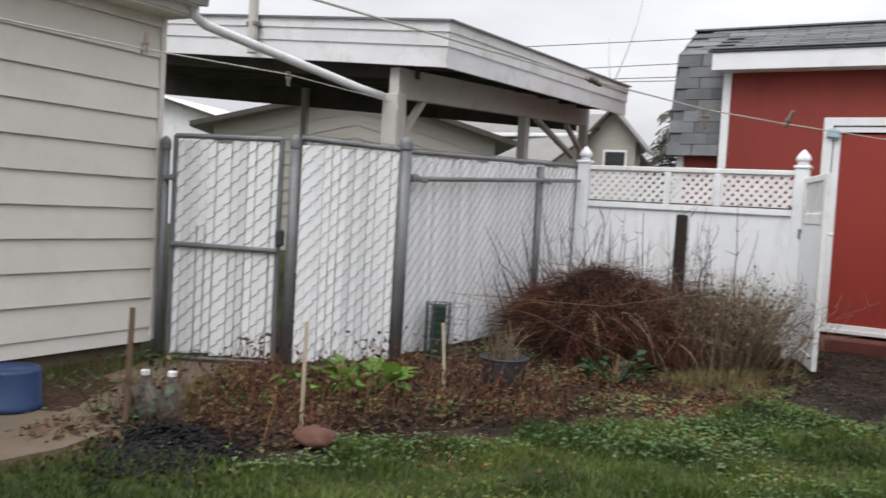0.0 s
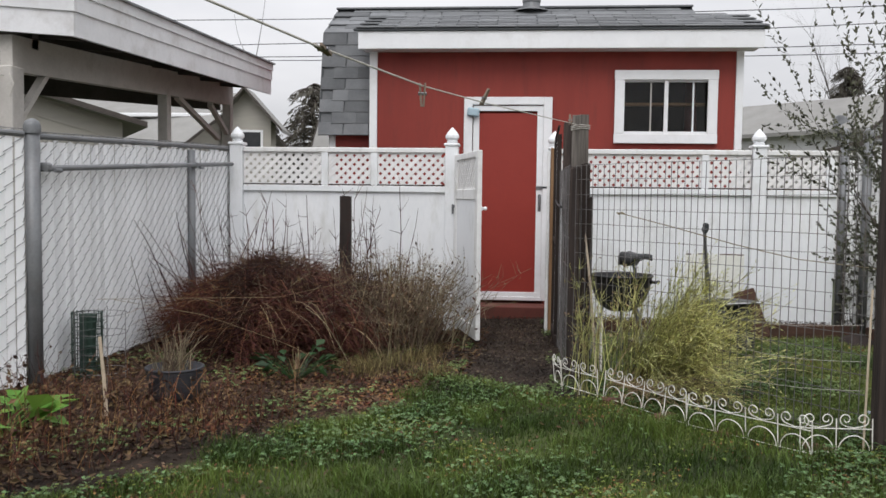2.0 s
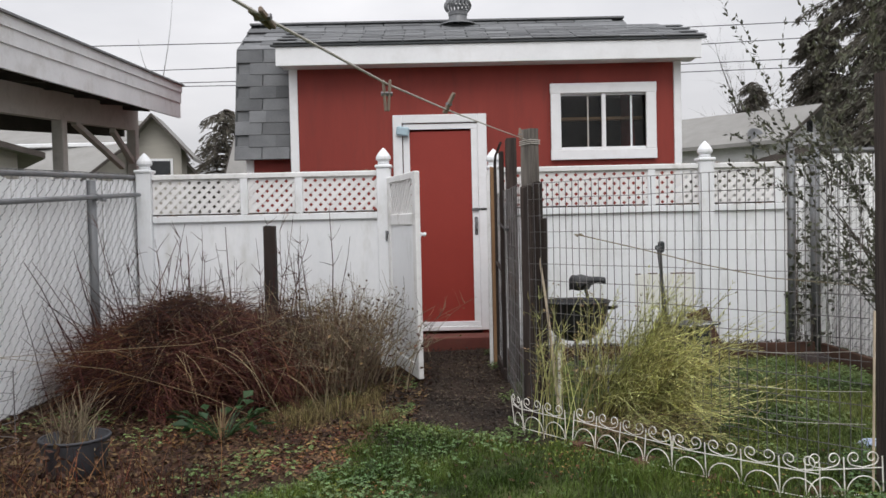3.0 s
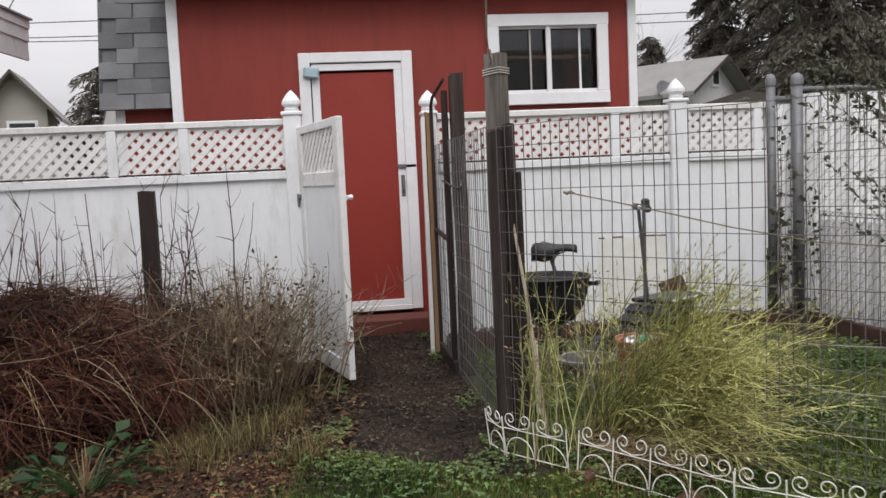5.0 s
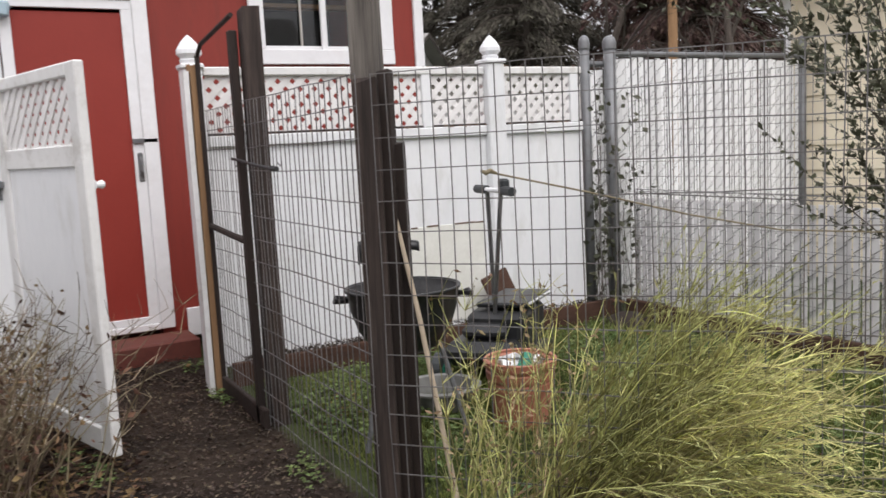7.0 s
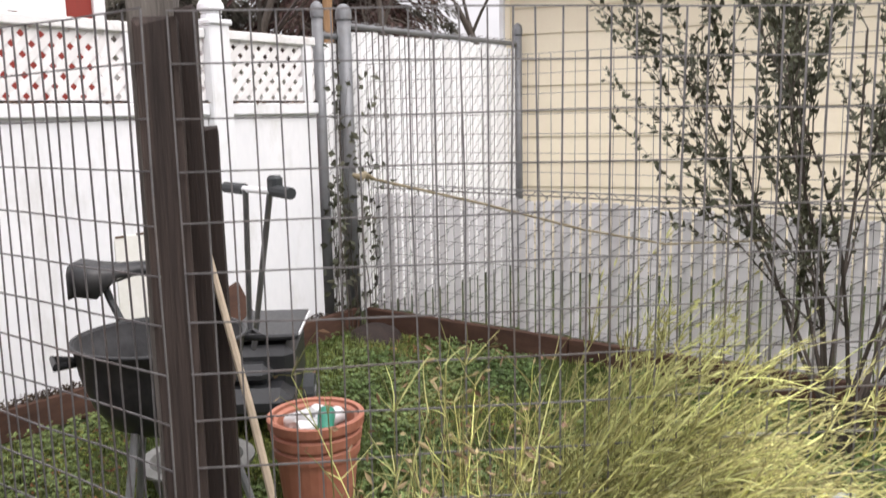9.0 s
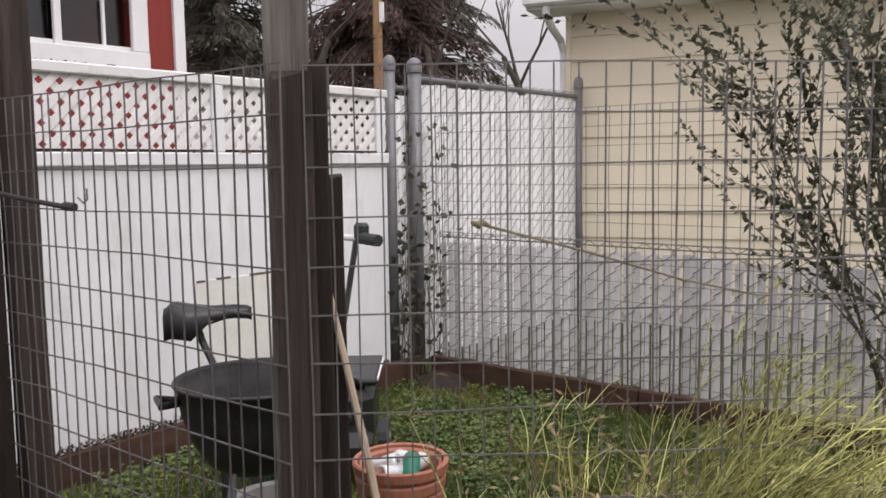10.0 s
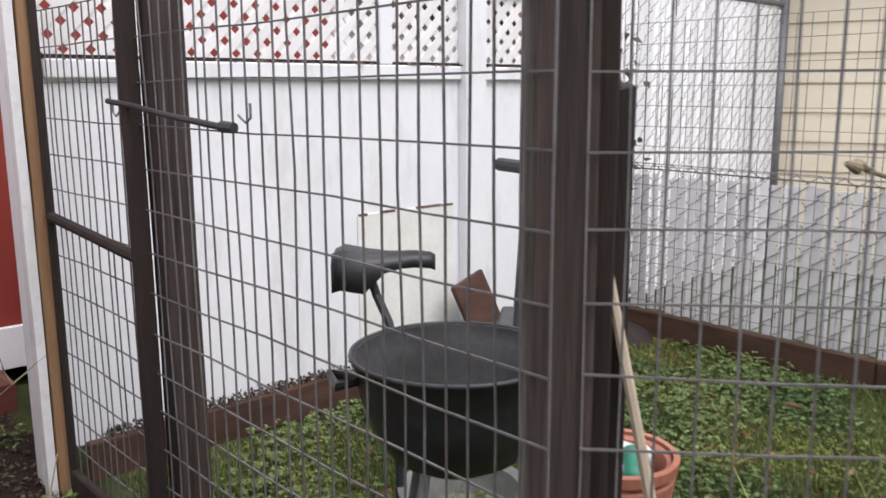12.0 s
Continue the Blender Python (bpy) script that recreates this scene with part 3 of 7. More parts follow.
for nm, c, s in (("hinge_stile", (0.05, 0, 0.93), (0.1, 0.045, 1.74)), ("latch_stile", (GW - 0.05, 0, 0.93), (0.1, 0.045, 1.74)),
                 ("bottom_rail", (GW / 2, 0, 0.12), (GW - 0.2, 0.045, 0.12)), ("middle_rail", (GW / 2, 0, 1.4), (GW - 0.2, 0.045, 0.1)), ("top_rail", (GW / 2, 0, 1.77), (GW - 0.2, 0.045, 0.06))):
    part(nm, Build().box(c, s, bev=0.006), M_WHITE_OLD, gate)
part("gate_panel", Build().box((GW / 2, 0, 0.765), (GW - 0.2, 0.02, 1.17)), M_WHITE, gate)
lattice_slats(gate, 0.1, GW - 0.1, 1.45, 1.74, 0.0)
knob = Build().box((GW - 0.05, 0.03, 1.27), (0.06, 0.02, 0.045), bev=0.012)
knob.tube([(GW - 0.05, 0.04, 1.27), (GW - 0.05, 0.07, 1.27), (GW - 0.05, 0.08, 1.27)], [0.01, 0.02, 0.014], 10)
part("latch", knob, M_TRIM, gate, "round white gate latch")
part("hinge", Build().box((0.0, -0.03, 1.28), (0.08, 0.02, 0.03)).tube([(0, -0.035, 1.2), (0, -0.035, 1.3)], 0.01, 8), M_GALV, gate, "grey metal hinge")

# brown boards at the fence's foot inside the pen
solo("border_board", Build().box((2.6, -0.07, 0.075), (2.95, 0.04, 0.15), bev=0.006), M_BORDER, "dark brown border board along the white fence", "border board")
for k in range(4):
    y0 = -0.1 - k * 1.5
    solo("border_board", Build().box((4.14, y0 - 0.75, 0.07), (0.04, 1.49, 0.14), bev=0.006), M_BORDER, "dark brown border board under the slatted fence", "border board")


# ---- chain-link fences with white slats ----
def run_frame(a, b):
    """Pose of a fence run from a to b: x runs along it."""
    a, b = Vector(a), Vector(b)
    d = b - a
    return math.degrees(math.atan2(d.y, d.x)), math.hypot(d.x, d.y)


def chain_wires(length, z0, za, zb, y, pitch=0.058, rise=0.056, r=0.0026):
    """Zigzag wires of a chain-link mesh, as one set of thin stems: one leg passes before the slat, the next behind it."""
    cols = int(length / pitch)
    zt = max(za, zb)
    steps = int((zt - z0) / rise) + 3
    paths = []
    seg = np.repeat(np.arange(steps), 2)[1:-1]
    front = np.where(np.repeat(np.arange(steps - 1), 2) % 2 == 0, -0.0075, 0.0075)
    knuckle = np.tile([0.007, -0.007], steps - 1)
    for i in range(-1, cols + 1):
        x = (i + 0.35) * pitch
        top = za + (zb - za) * min(max(x, 0), length) / length
        zz = np.clip(z0 + (seg - (i % 2)) * rise + knuckle, z0, top)
        xx = np.clip(x + (seg % 2) * pitch * 1.15, 0, length)
        paths.append(np.stack([xx, y + front, zz], 1))
    paths = np.array(paths)
    return strands(paths, np.full(paths.shape[:2], r), 3)


SLAT_CACHE = {}


def slat_run(t, length, z0, za, zb, mat, pitch=0.058, width=0.0564):
    rr = random.Random(7)
    k = int((length - 0.01) / pitch)
    pitch = (length - 0.012) / k
    for i in range(k):
        x = 0.006 + (i + 0.5) * pitch
        top = za + (zb - za) * x / length
        h = round((top - z0) / 0.02) * 0.02
        key = (h, width, mat.name)
        if key not in SLAT_CACHE:
            SLAT_CACHE[key] = Build().box((0, 0, h / 2), (width, 0.006, h), bev=0.0025).mesh("slat", mat)
        part("slat", SLAT_CACHE[key], mat, t, at=pose(x + rr.uniform(-0.003, 0.003), 0, z0 + rr.uniform(-0.012, 0.008), 0, rr.uniform(-0.25, 0.25), rr.uniform(-4, 4)))


def chain_run(name, a, b, z0, za, zb, label, mat=M_SLAT, top=True, width=0.0564):
    rz, length = run_frame(a, b)
    t = thing(name, label, "chain-link fence", (a[0], a[1], 0), rz)
    slat_run(t, length, z0, za - 0.03, zb - 0.03, mat, width=width)
    v, f = chain_wires(length, z0, za + 0.03, zb + 0.03, 0.0)
    w = part("wire_mesh", cloud_mesh("wire_mesh", v, f, M_CHAIN), M_CHAIN, t, "diamond chain-link wire")
    w["kind"] = "stuff"
    if top:
        part("top_rail", Build().tube([(0, 0, za), (length, 0, zb)], 0.021, 10), M_GALV, t, "galvanised top rail")
    return t


def pipe_post(x, y, top, r, label="galvanised round fence post", cap=True):
    t = thing("metal_post", label, "fence post", (x, y, 0), group="metal fence posts")
    part("pipe", Build().tube([(0, 0, -0.1), (0, 0, top - 0.02)], r, 14), M_GALV, t, smooth=True)
    if cap:
        part("cap", Build().lathe([(r * 1.15, -0.05), (r * 1.15, 0), (r * 0.9, 0.03), (r * 0.4, 0.045), (0, 0.05)], 14, (0, 0, top - 0.045)), M_GALV, t, smooth=True)
    return t


side = chain_run("chain_link_fence", (-2.47, -3.45), (-2.36, 0.0), 0.12, 1.73, 1.86, "chain-link fence woven with white privacy slats")
part("second_rail", Build().tube([(0.03, -0.07, 1.52), (3.35, -0.07, 1.69)], 0.02, 10), M_GALV, side, "loose grey pipe clamped below the top rail")
for cx_, cz_ in ((0.06, 1.53), (2.42, 1.64)):
    part("clamp", Build().box((cx_, -0.05, cz_), (0.05, 0.08, 0.06), bev=0.012).tube([(cx_ + 0.03, -0.1, cz_ - 0.02), (cx_ + 0.1, -0.1, cz_ - 0.02)], 0.015, 8), M_GALV, side)
pipe_post(-2.47, -3.45, 1.84, 0.048)
pipe_post(-2.36, -1.04, 1.8, 0.036, cap=False)
chain_run("chain_link_fence", (-2.93, -4.16), (-2.5, -3.5), 0.1, 1.76, 1.74, "short chain-link panel with white privacy slats")
pipe_post(-2.97, -4.18, 1.78, 0.036)
pipe_post(-3.83, -4.62, 1.72, 0.034)

# chain-link gate by the house
grz, glen = run_frame((-3.76, -4.59), (-3.05, -4.235))
cgate = thing("chain_link_gate", "closed chain-link gate with white slats and pipe frame", "gate", (-3.76, -4.59, 0), grz)
slat_run(cgate, glen, 0.12, 1.7, 1.72, M_SLAT)
v, f = chain_wires(glen, 0.1, 1.72, 1.73, 0.0)
cw = part("wire_mesh", cloud_mesh("wire_mesh", v, f, M_CHAIN), M_CHAIN, cgate, "diamond chain-link wire")
cw["kind"] = "stuff"
for nm, p, q in (("bottom_pipe", (0, 0, 0.08), (glen, 0, 0.08)), ("top_pipe", (0, 0, 1.73), (glen, 0, 1.74)), ("middle_pipe", (0, -0.02, 0.93), (glen, -0.02, 0.92)),
                 ("hinge_pipe", (0.0, 0, 0.08), (0.0, 0, 1.73)), ("latch_pipe", (glen, 0, 0.08), (glen, 0, 1.74))):
    part(nm, Build().tube([p, q], 0.02, 10), M_GALV, cgate)
part("gate_latch", Build().box((glen + 0.02, -0.03, 1.02), (0.06, 0.05, 0.12), bev=0.01), M_PLASTIC, cgate, "dark gate latch")
part("gate_hinge", Build().box((-0.03, -0.02, 1.42), (0.09, 0.05, 0.04), bev=0.01), M_GALV, cgate)

# fences on the other side of the pen
pipe_post(3.9, 0.02, 2.1, 0.036)
pipe_post(4.12, 0.0, 2.1, 0.045)
pipe_post(6.3, 0.026, 2.14, 0.036)
chain_run("chain_link_fence", (3.9, 0.04), (4.1, 0.04), 0.1, 1.9, 1.9, "narrow slatted chain-link filler between two posts")
chain_run("chain_link_fence", (4.16, 0.0), (6.26, 0.026), 0.1, 1.97, 1.97, "tall chain-link fence with white privacy slats", width=0.051)
low = chain_run("chain_link_fence", (4.24, -0.1), (4.24, -6.1), 0.12, 0.93, 0.9, "low chain-link fence with greyed privacy slats", M_SLAT_GREY, top=False, width=0.047)
part("top_wire", Build().tube([(0, 0, 0.93), (6, 0, 0.9)], 0.004, 6), M_WIRE, low)


# ---- welded wire mesh pen ----
def welded(t, length, z0, z1, y, wob=0.004, cols=0.055, rows=0.11, r=0.0025, seed=1):
    rr = random.Random(seed)
    k = int(length / cols)
    for i in range(k + 1):
        x = i * cols
        pts = [(x + rr.uniform(-wob, wob), y + rr.uniform(-wob, wob), z0 + (z1 - z0) * s / 4) for s in range(5)]
        part("wire", Build().tube(pts, r, 4, cap=False), M_WIRE, t)
    k = int((z1 - z0) / rows + 0.5)
    for j in range(k + 1):
        z = z1 - j * rows
        if z < z0 - 0.01:
            break
        pts = [(length * s / 8, y - 0.003 + rr.uniform(-wob, wob), z + rr.uniform(-wob, wob)) for s in range(9)]
        part("wire", Build().tube(pts, r, 4, cap=False), M_WIRE, t)


rz1, len1 = run_frame((1.12, -2.26), (2.62, -3.93))
mesh_right = thing("wire_fence", "welded wire mesh fence stretched between wooden posts", "wire fence", (1.12, -2.26, 0), rz1)
welded(mesh_right, len1, 0.03, 1.62, 0.0, seed=2)
rz2, len2 = run_frame((1.07, -2.24), (1.06, -0.1))
mesh_left = thing("wire_fence", "welded wire mesh fence beside the muddy path", "wire fence", (1.07, -2.24, 0), rz2)
welded(mesh_left, len2, 0.03, 1.62, 0.0, seed=3)
rz3, len3 = run_frame((4.2, -0.1), (4.2, -6.1))
mesh_up = thing("wire_fence", "wire mesh stretched in front of the low slatted fence", "wire fence", (4.2, -0.1, 0), rz3)
welded(mesh_up, len3, 0.14, 1.72, 0.0, cols=0.075, rows=0.11, r=0.0019, seed=4)


def wood_post(name, x, y, top, w, d, label, mat=M_POST, lean=(0, 0), seed=1, rz=0):
    rr = random.Random(seed)
    t = thing(name, label, "wooden post", (x, y, 0), rz)
    b = Build()
    k = 9
    vs, fs = [], []
    for i in range(k):
        s = i / (k - 1)
        z = -0.15 + (top + 0.15) * s
        for px, py in ((-1, -0.86), (-0.86, -1), (0.86, -1), (1, -0.86), (1, 0.86), (0.86, 1), (-0.86, 1), (-1, 0.86)):
            zz = z + (rr.uniform(-0.012, 0.012) if i == k - 1 else 0)
            vs.append((px * w / 2 + lean[0] * s + rr.uniform(-0.002, 0.002), py * d / 2 + lean[1] * s + rr.uniform(-0.002, 0.002), zz))
    for i in range(k - 1):
        for j in range(8):
            j2 = (j + 1) % 8
            fs.append((i * 8 + j, i * 8 + j2, i * 8 + 8 + j2, i * 8 + 8 + j))
    fs.append(tuple((k - 1) * 8 + j for j in range(8)))
    part("timber", b.add(vs, fs), mat, t)
    return t


corner = wood_post("wooden_post", 1.15, -2.175, 2.0, 0.095, 0.095, "weathered grey square fence post with rope round its top", M_POSTGREY, seed=3, lean=(0.0, 0.0), rz=-46)
sq = [(-1, -1), (0, -1.04), (1, -1), (1.04, 0), (1, 1), (0, 1.04), (-1, 1), (-1.04, 0), (-1, -1)]
for z in (1.895, 1.908, 1.921):
    part("rope_wrap", Build().tube([(0.05 * px, 0.05 * py, z + 0.004 * px) for px, py in sq], 0.0035, 5, cap=False), M_ROPE, corner, "pale rope wrapped round the top")
wood_post("wooden_board", 1.113, -2.229, 1.6, 0.088, 0.022, "damp brown board nailed to the corner post", M_POST, seed=21, rz=-46)
wood_post("wooden_post", 1.225, -2.235, 1.375, 0.045, 0.035, "dark stained stake beside the corner post", M_POSTDARK, seed=5, rz=-46)
wood_post("wooden_board", 1.19, -2.225, 1.63, 0.05, 0.06, "dark damp board fixed to the corner post", M_POSTDARK, seed=15, rz=-46)
wood_post("wooden_post", 1.135, -0.88, 2.06, 0.09, 0.09, "weathered grey square post of the wire pen", seed=6)
wood_post("wooden_post", 2.685, -3.99, 2.05, 0.1, 0.1, "dark weathered post at the pen's outer corner", M_POST, seed=7)
wood_post("wooden_post", -0.9, -1.02, 1.37, 0.1, 0.08, "dark square stake standing in the brush", M_POSTDARK, seed=8)
wood_post("wooden_board", 1.03, -0.1, 1.88, 0.045, 0.09, "raw brown lumber board beside the fence post", M_RAWWOOD, seed=9)
wood_post("wooden_board", 0.985, -0.12, 1.83, 0.03, 0.05, "white painted batten beside the open gateway", M_WHITE_OLD, seed=10)

# pipe frame that closes the pen beside the path
pen_gate = thing("pen_gate", "dark rusty pipe gate frame covered with wire mesh", "gate", (1.05, -0.16, 0), -90)
part("upright_pipe", Build().tube([(0, 0, 0.05), (0, 0, 1.92)], 0.014, 8), M_POSTDARK, pen_gate)
part("latch_stile", Build().box((0.69, 0.005, 0.98), (0.05, 0.04, 1.96), bev=0.005), M_POSTDARK, pen_gate, "dark stained gate stile")
part("top_pipe", Build().tube([(0, 0, 1.92), (0.1, 0, 1.97), (0.72, 0, 2.03)], 0.012, 8), M_POSTDARK, pen_gate)
part("middle_pipe", Build().tube([(0, 0, 0.98), (0.68, 0, 0.94)], 0.017, 8), M_POSTDARK, pen_gate)
part("bottom_board", Build().box((0.4, 0, 0.06), (0.8, 0.03, 0.1), bev=0.006), M_POSTDARK, pen_gate)
bung = thing("bungee_cord", "black bungee cord with wire hooks round the post", "bungee cord", (1.035, -1.0, 1.32))
part("cord", Build().tube([(0, 0.25, 0.03), (0, 0.1, 0.02), (0.0, -0.1, 0.0), (0.01, -0.33, -0.02), (0.012, -0.34, -0.02), (0.02, -0.38, -0.022)], [0.0075, 0.0075, 0.0075, 0.008, 0.013, 0.012], 8), M_CABLE, bung)
for s, yy in ((1, 0.22), (-1, -0.4)):
    part("hook", Build().tube([(0.02, yy, 0.005), (0.02, yy + s * 0.03, -0.01), (0.02, yy + s * 0.05, 0.0), (0.02, yy + s * 0.05, 0.03)], 0.003, 5), M_STEEL, bung)


# ---- red shed ----
shed = thing("garden_shed", "barn-red garden shed with white trim and grey gambrel roof", "shed", (0, 0, 0))
YS = 1.19


def wall_sheet(xs, zs, holes, y0, y1):
    """One connected wall over a grid of cuts, with openings through it."""
    b = Build()
    nx, nz = len(xs), len(zs)
    b.v = [(x, y, z) for y in (y0, y1) for x in xs for z in zs]
    solid = {(i, j) for i in range(nx - 1) for j in range(nz - 1)} - set(holes)

    def at(side, i, j):
        return side * nx * nz + i * nz + j
    for i, j in sorted(solid):
        b.f.append((at(0, i, j), at(0, i + 1, j), at(0, i + 1, j + 1), at(0, i, j + 1)))
        b.f.append((at(1, i, j + 1), at(1, i + 1, j + 1), at(1, i + 1, j), at(1, i, j)))
        for di, dj, p, q in ((-1, 0, (0, 0), (0, 1)), (1, 0, (1, 1), (1, 0)), (0, -1, (1, 0), (0, 0)), (0, 1, (0, 1), (1, 1))):
            if (i + di, j + dj) not in solid:
                b.f.append((at(0, i + p[0], j + p[1]), at(0, i + q[0], j + q[1]), at(1, i + q[0], j + q[1]), at(1, i + p[0], j + p[1])))
    return b


part("front_wall", wall_sheet((-1.0, 0.14, 0.98, 1.86, 2.84, 3.15), (0.1, 2.12, 2.45, 2.75, 3.1), [(1, 0), (1, 1), (3, 1), (3, 2)], YS, YS + 0.12), M_REDWALL, shed)
part("side_wall", Build().box((3.09, 2.25, 1.6), (0.12, 1.88, 3.0)), M_REDWALL, shed)
part("side_wall", Build().box((-1.56, 2.35, 1.08), (0.12, 1.8, 2.0)), M_REDWALL, shed)
part("cheek_wall", Build().box((-0.94, 1.75, 2.5), (0.12, 0.88, 1.2)), M_REDWALL, shed)
part("front_wall", Build().box((-1.28, 1.37, 1.08), (0.56, 0.1, 2.05)), M_REDWALL, shed)
part("back_wall", Build().box((0.75, 3.25, 1.55), (4.56, 0.12, 2.9)), M_REDWALL, shed)
part("floor", Build().box((0.8, 2.25, 0.14), (4.4, 1.86, 0.1)), M_STEP, shed)
part("corner_trim", Build().box((-1.03, YS - 0.012, 1.6), (0.09, 0.03, 2.95), bev=0.004), M_TRIM, shed)
part("corner_trim", Build().box((3.155, YS - 0.012, 1.6), (0.08, 0.03, 2.95), bev=0.004), M_TRIM, shed)
part("corner_trim", Build().box((-1.55, 1.31, 1.08), (0.08, 0.03, 2.05), bev=0.004), M_TRIM, shed)
part("fascia", Build().box((1.09, 0.95, 3.155), (4.52, 0.04, 0.2), bev=0.005), M_TRIM, shed, "broad white fascia board")
part("fascia", Build().box((3.33, 1.45, 3.33), (0.035, 1.0, 0.2), rot=(18.2, 0, 0), bev=0.005), M_TRIM, shed)
part("fascia", Build().box((-1.15, 1.25, 3.26), (0.035, 0.6, 0.2), rot=(18.2, 0, 0), bev=0.005), M_TRIM, shed)
part("soffit", Build().box((1.09, 1.09, 3.07), (4.44, 0.24, 0.02)), M_TRIM, shed)
part("drip_edge", Build().box((1.09, 0.925, 3.268), (4.62, 0.03, 0.02)), M_PLASTIC, shed)
# upper roof and steep lower slope, laid in shingle courses
RX0, RX1 = -1.7, 2.82
KNEE, RIDGE, EAVE = (1.46, 3.33), (2.3, 3.8), (1.2, 2.1)
BACK_KNEE, BACK_EAVE = (3.14, 3.33), (3.4, 2.1)


def roof_deck(p, q, x0, x1):
    (y0, z0), (y1, z1) = p, q
    a = math.degrees(math.atan2(z1 - z0, y1 - y0))
    ln = math.hypot(y1 - y0, z1 - z0)
    ny, nz = -math.sin(radians(a)), math.cos(radians(a))
    return Build().box(((x0 + x1) / 2, (y0 + y1) / 2 - 0.02 * ny, (z0 + z1) / 2 - 0.02 * nz), (x1 - x0, ln, 0.03), rot=(a, 0, 0)), a, ln


def shingle_courses(t, p, q, x0, x1, course, tab, seed):
    rr = random.Random(seed)
    deck, a, ln = roof_deck(p, q, x0, x1)
    part("roof_deck", deck, M_SHINGLE, t)
    me = Build().box((0, 0, 0), (tab - 0.012, course * 1.1, 0.014), bev=0.003).mesh("shingle", M_SHINGLE)
    rows = int(round(ln / course))
    for r in range(rows):
        s = (r + 0.5) / rows
        y, z = p[0] + (q[0] - p[0]) * s, p[1] + (q[1] - p[1]) * s
        off = (r % 2) * tab / 2
        k = int((x1 - x0) / tab)
        for i in range(k + 1):
            x = x0 + tab * (i + 0.5) - off
            if x < x0 + tab * 0.3 or x > x1 - tab * 0.3:
                if not x0 < x < x1:
                    continue
            x = min(max(x, x0 + tab / 2), x1 - tab / 2)
            d = 0.007 + rr.uniform(0, 0.004)
            part("shingle", me, M_SHINGLE, t, at=pose(x, y - d * math.sin(radians(a)), z + d * math.cos(radians(a)), a - 2.6, 0, 0))


shingle_courses(shed, EAVE, KNEE, RX0, -1.06, 0.142, 0.305, 1)
shingle_courses(shed, KNEE, RIDGE, RX0, RX1, 0.16, 0.46, 2)
shingle_courses(shed, (0.92, 3.285), (2.02, 3.655), -1.2, 3.4, 0.145, 0.46, 3)
for p, q in ((BACK_KNEE, RIDGE), (BACK_EAVE, BACK_KNEE)):
    d, _, _ = roof_deck(p, q, RX0, RX1)
    part("roof_deck", d, M_SHINGLE, shed)
part("dormer_roof", roof_deck((1.4, 3.42), (2.9, 3.4), 2.7, 3.4)[0], M_SHINGLE, shed)
part("ridge_cap", Build().box(((RX0 + RX1) / 2, RIDGE[0], RIDGE[1] + 0.0), (RX1 - RX0, 0.2, 0.02)), M_SHINGLE, shed)
for gx0 in (RX0 + 0.12, RX1 - 0.12):
    ends = [(gx0, EAVE[0] + 0.2, 2.06), (gx0, KNEE[0] + 0.14, KNEE[1] - 0.1), (gx0, RIDGE[0], RIDGE[1] - 0.1), (gx0, BACK_KNEE[0] - 0.14, BACK_KNEE[1] - 0.1), (gx0, BACK_EAVE[0] - 0.2, 2.06)]
    part("gable_end", Build().add(ends + [(p[0] + 0.04, p[1], p[2]) for p in ends], [(0, 1, 2, 3, 4), (9, 8, 7, 6, 5)]), M_REDWALL, shed)
part("rake_trim", Build().tube([(RX0 + 0.02, EAVE[0], EAVE[1]), (RX0 + 0.02, KNEE[0], KNEE[1]), (RX0 + 0.02, RIDGE[0], RIDGE[1])], 0.012, 4), M_PLASTIC, shed)

# door
door = part("door", Build().box((0.56, YS + 0.02, 1.305), (0.8, 0.045, 2.11), bev=0.004), M_REDDOOR, shed, "plain red shed door")
part("door_handle", Build().box((0.93, YS - 0.02, 1.32), (0.035, 0.02, 0.2), bev=0.006).tube([(0.93, YS - 0.03, 1.26), (0.93, YS - 0.06, 1.29), (0.93, YS - 0.06, 1.36), (0.93, YS - 0.03, 1.39)], 0.008, 8), M_GALV, door, "grey metal pull handle")
part("hasp", Build().box((0.97, YS - 0.035, 1.5), (0.17, 0.015, 0.03), bev=0.003), M_GALV, door, "grey metal hasp")
for fx_, fz_, fs_ in ((0.185, 1.34, (0.07, 0.02, 2.2)), (0.925, 1.34, (0.07, 0.02, 2.2)), (0.555, 2.41, (0.81, 0.024, 0.06)), (0.555, 0.25, (0.81, 0.024, 0.05))):
    part("storm_frame", Build().box((fx_, YS - 0.012, fz_), fs_, bev=0.003), M_TRIM, door, "white inner door frame")
for x, z, s in ((0.09, 1.36, (0.1, 0.035, 2.36)), (1.01, 1.36, (0.1, 0.035, 2.36)), (0.55, 2.495, (0.82, 0.035, 0.09)), (0.55, 0.2, (0.82, 0.035, 0.045))):
    part("door_trim", Build().box((x, YS - 0.025, z), s, bev=0.005), M_TRIM, shed)
part("foam_block", Build().box((0.15, YS - 0.06, 2.36), (0.14, 0.06, 0.1), rot=(0, 8, 0), bev=0.015), M_LTBLUE, shed, "faded blue foam block at the door's corner")
part("step", Build().box((0.6, 1.0, 0.06), (1.1, 0.36, 0.17), bev=0.01), M_STEP, shed, "dark red door step")
part("skirting", Build().box((2.2, YS - 0.02, 0.2), (2.1, 0.03, 0.2), bev=0.004), M_TRIM, shed)

# sliding window
win = part("window", Build().box((2.34, YS - 0.03, 2.79), (1.16, 0.035, 0.11), bev=0.005), M_TRIM, shed, "white-framed sliding window with dark glass")
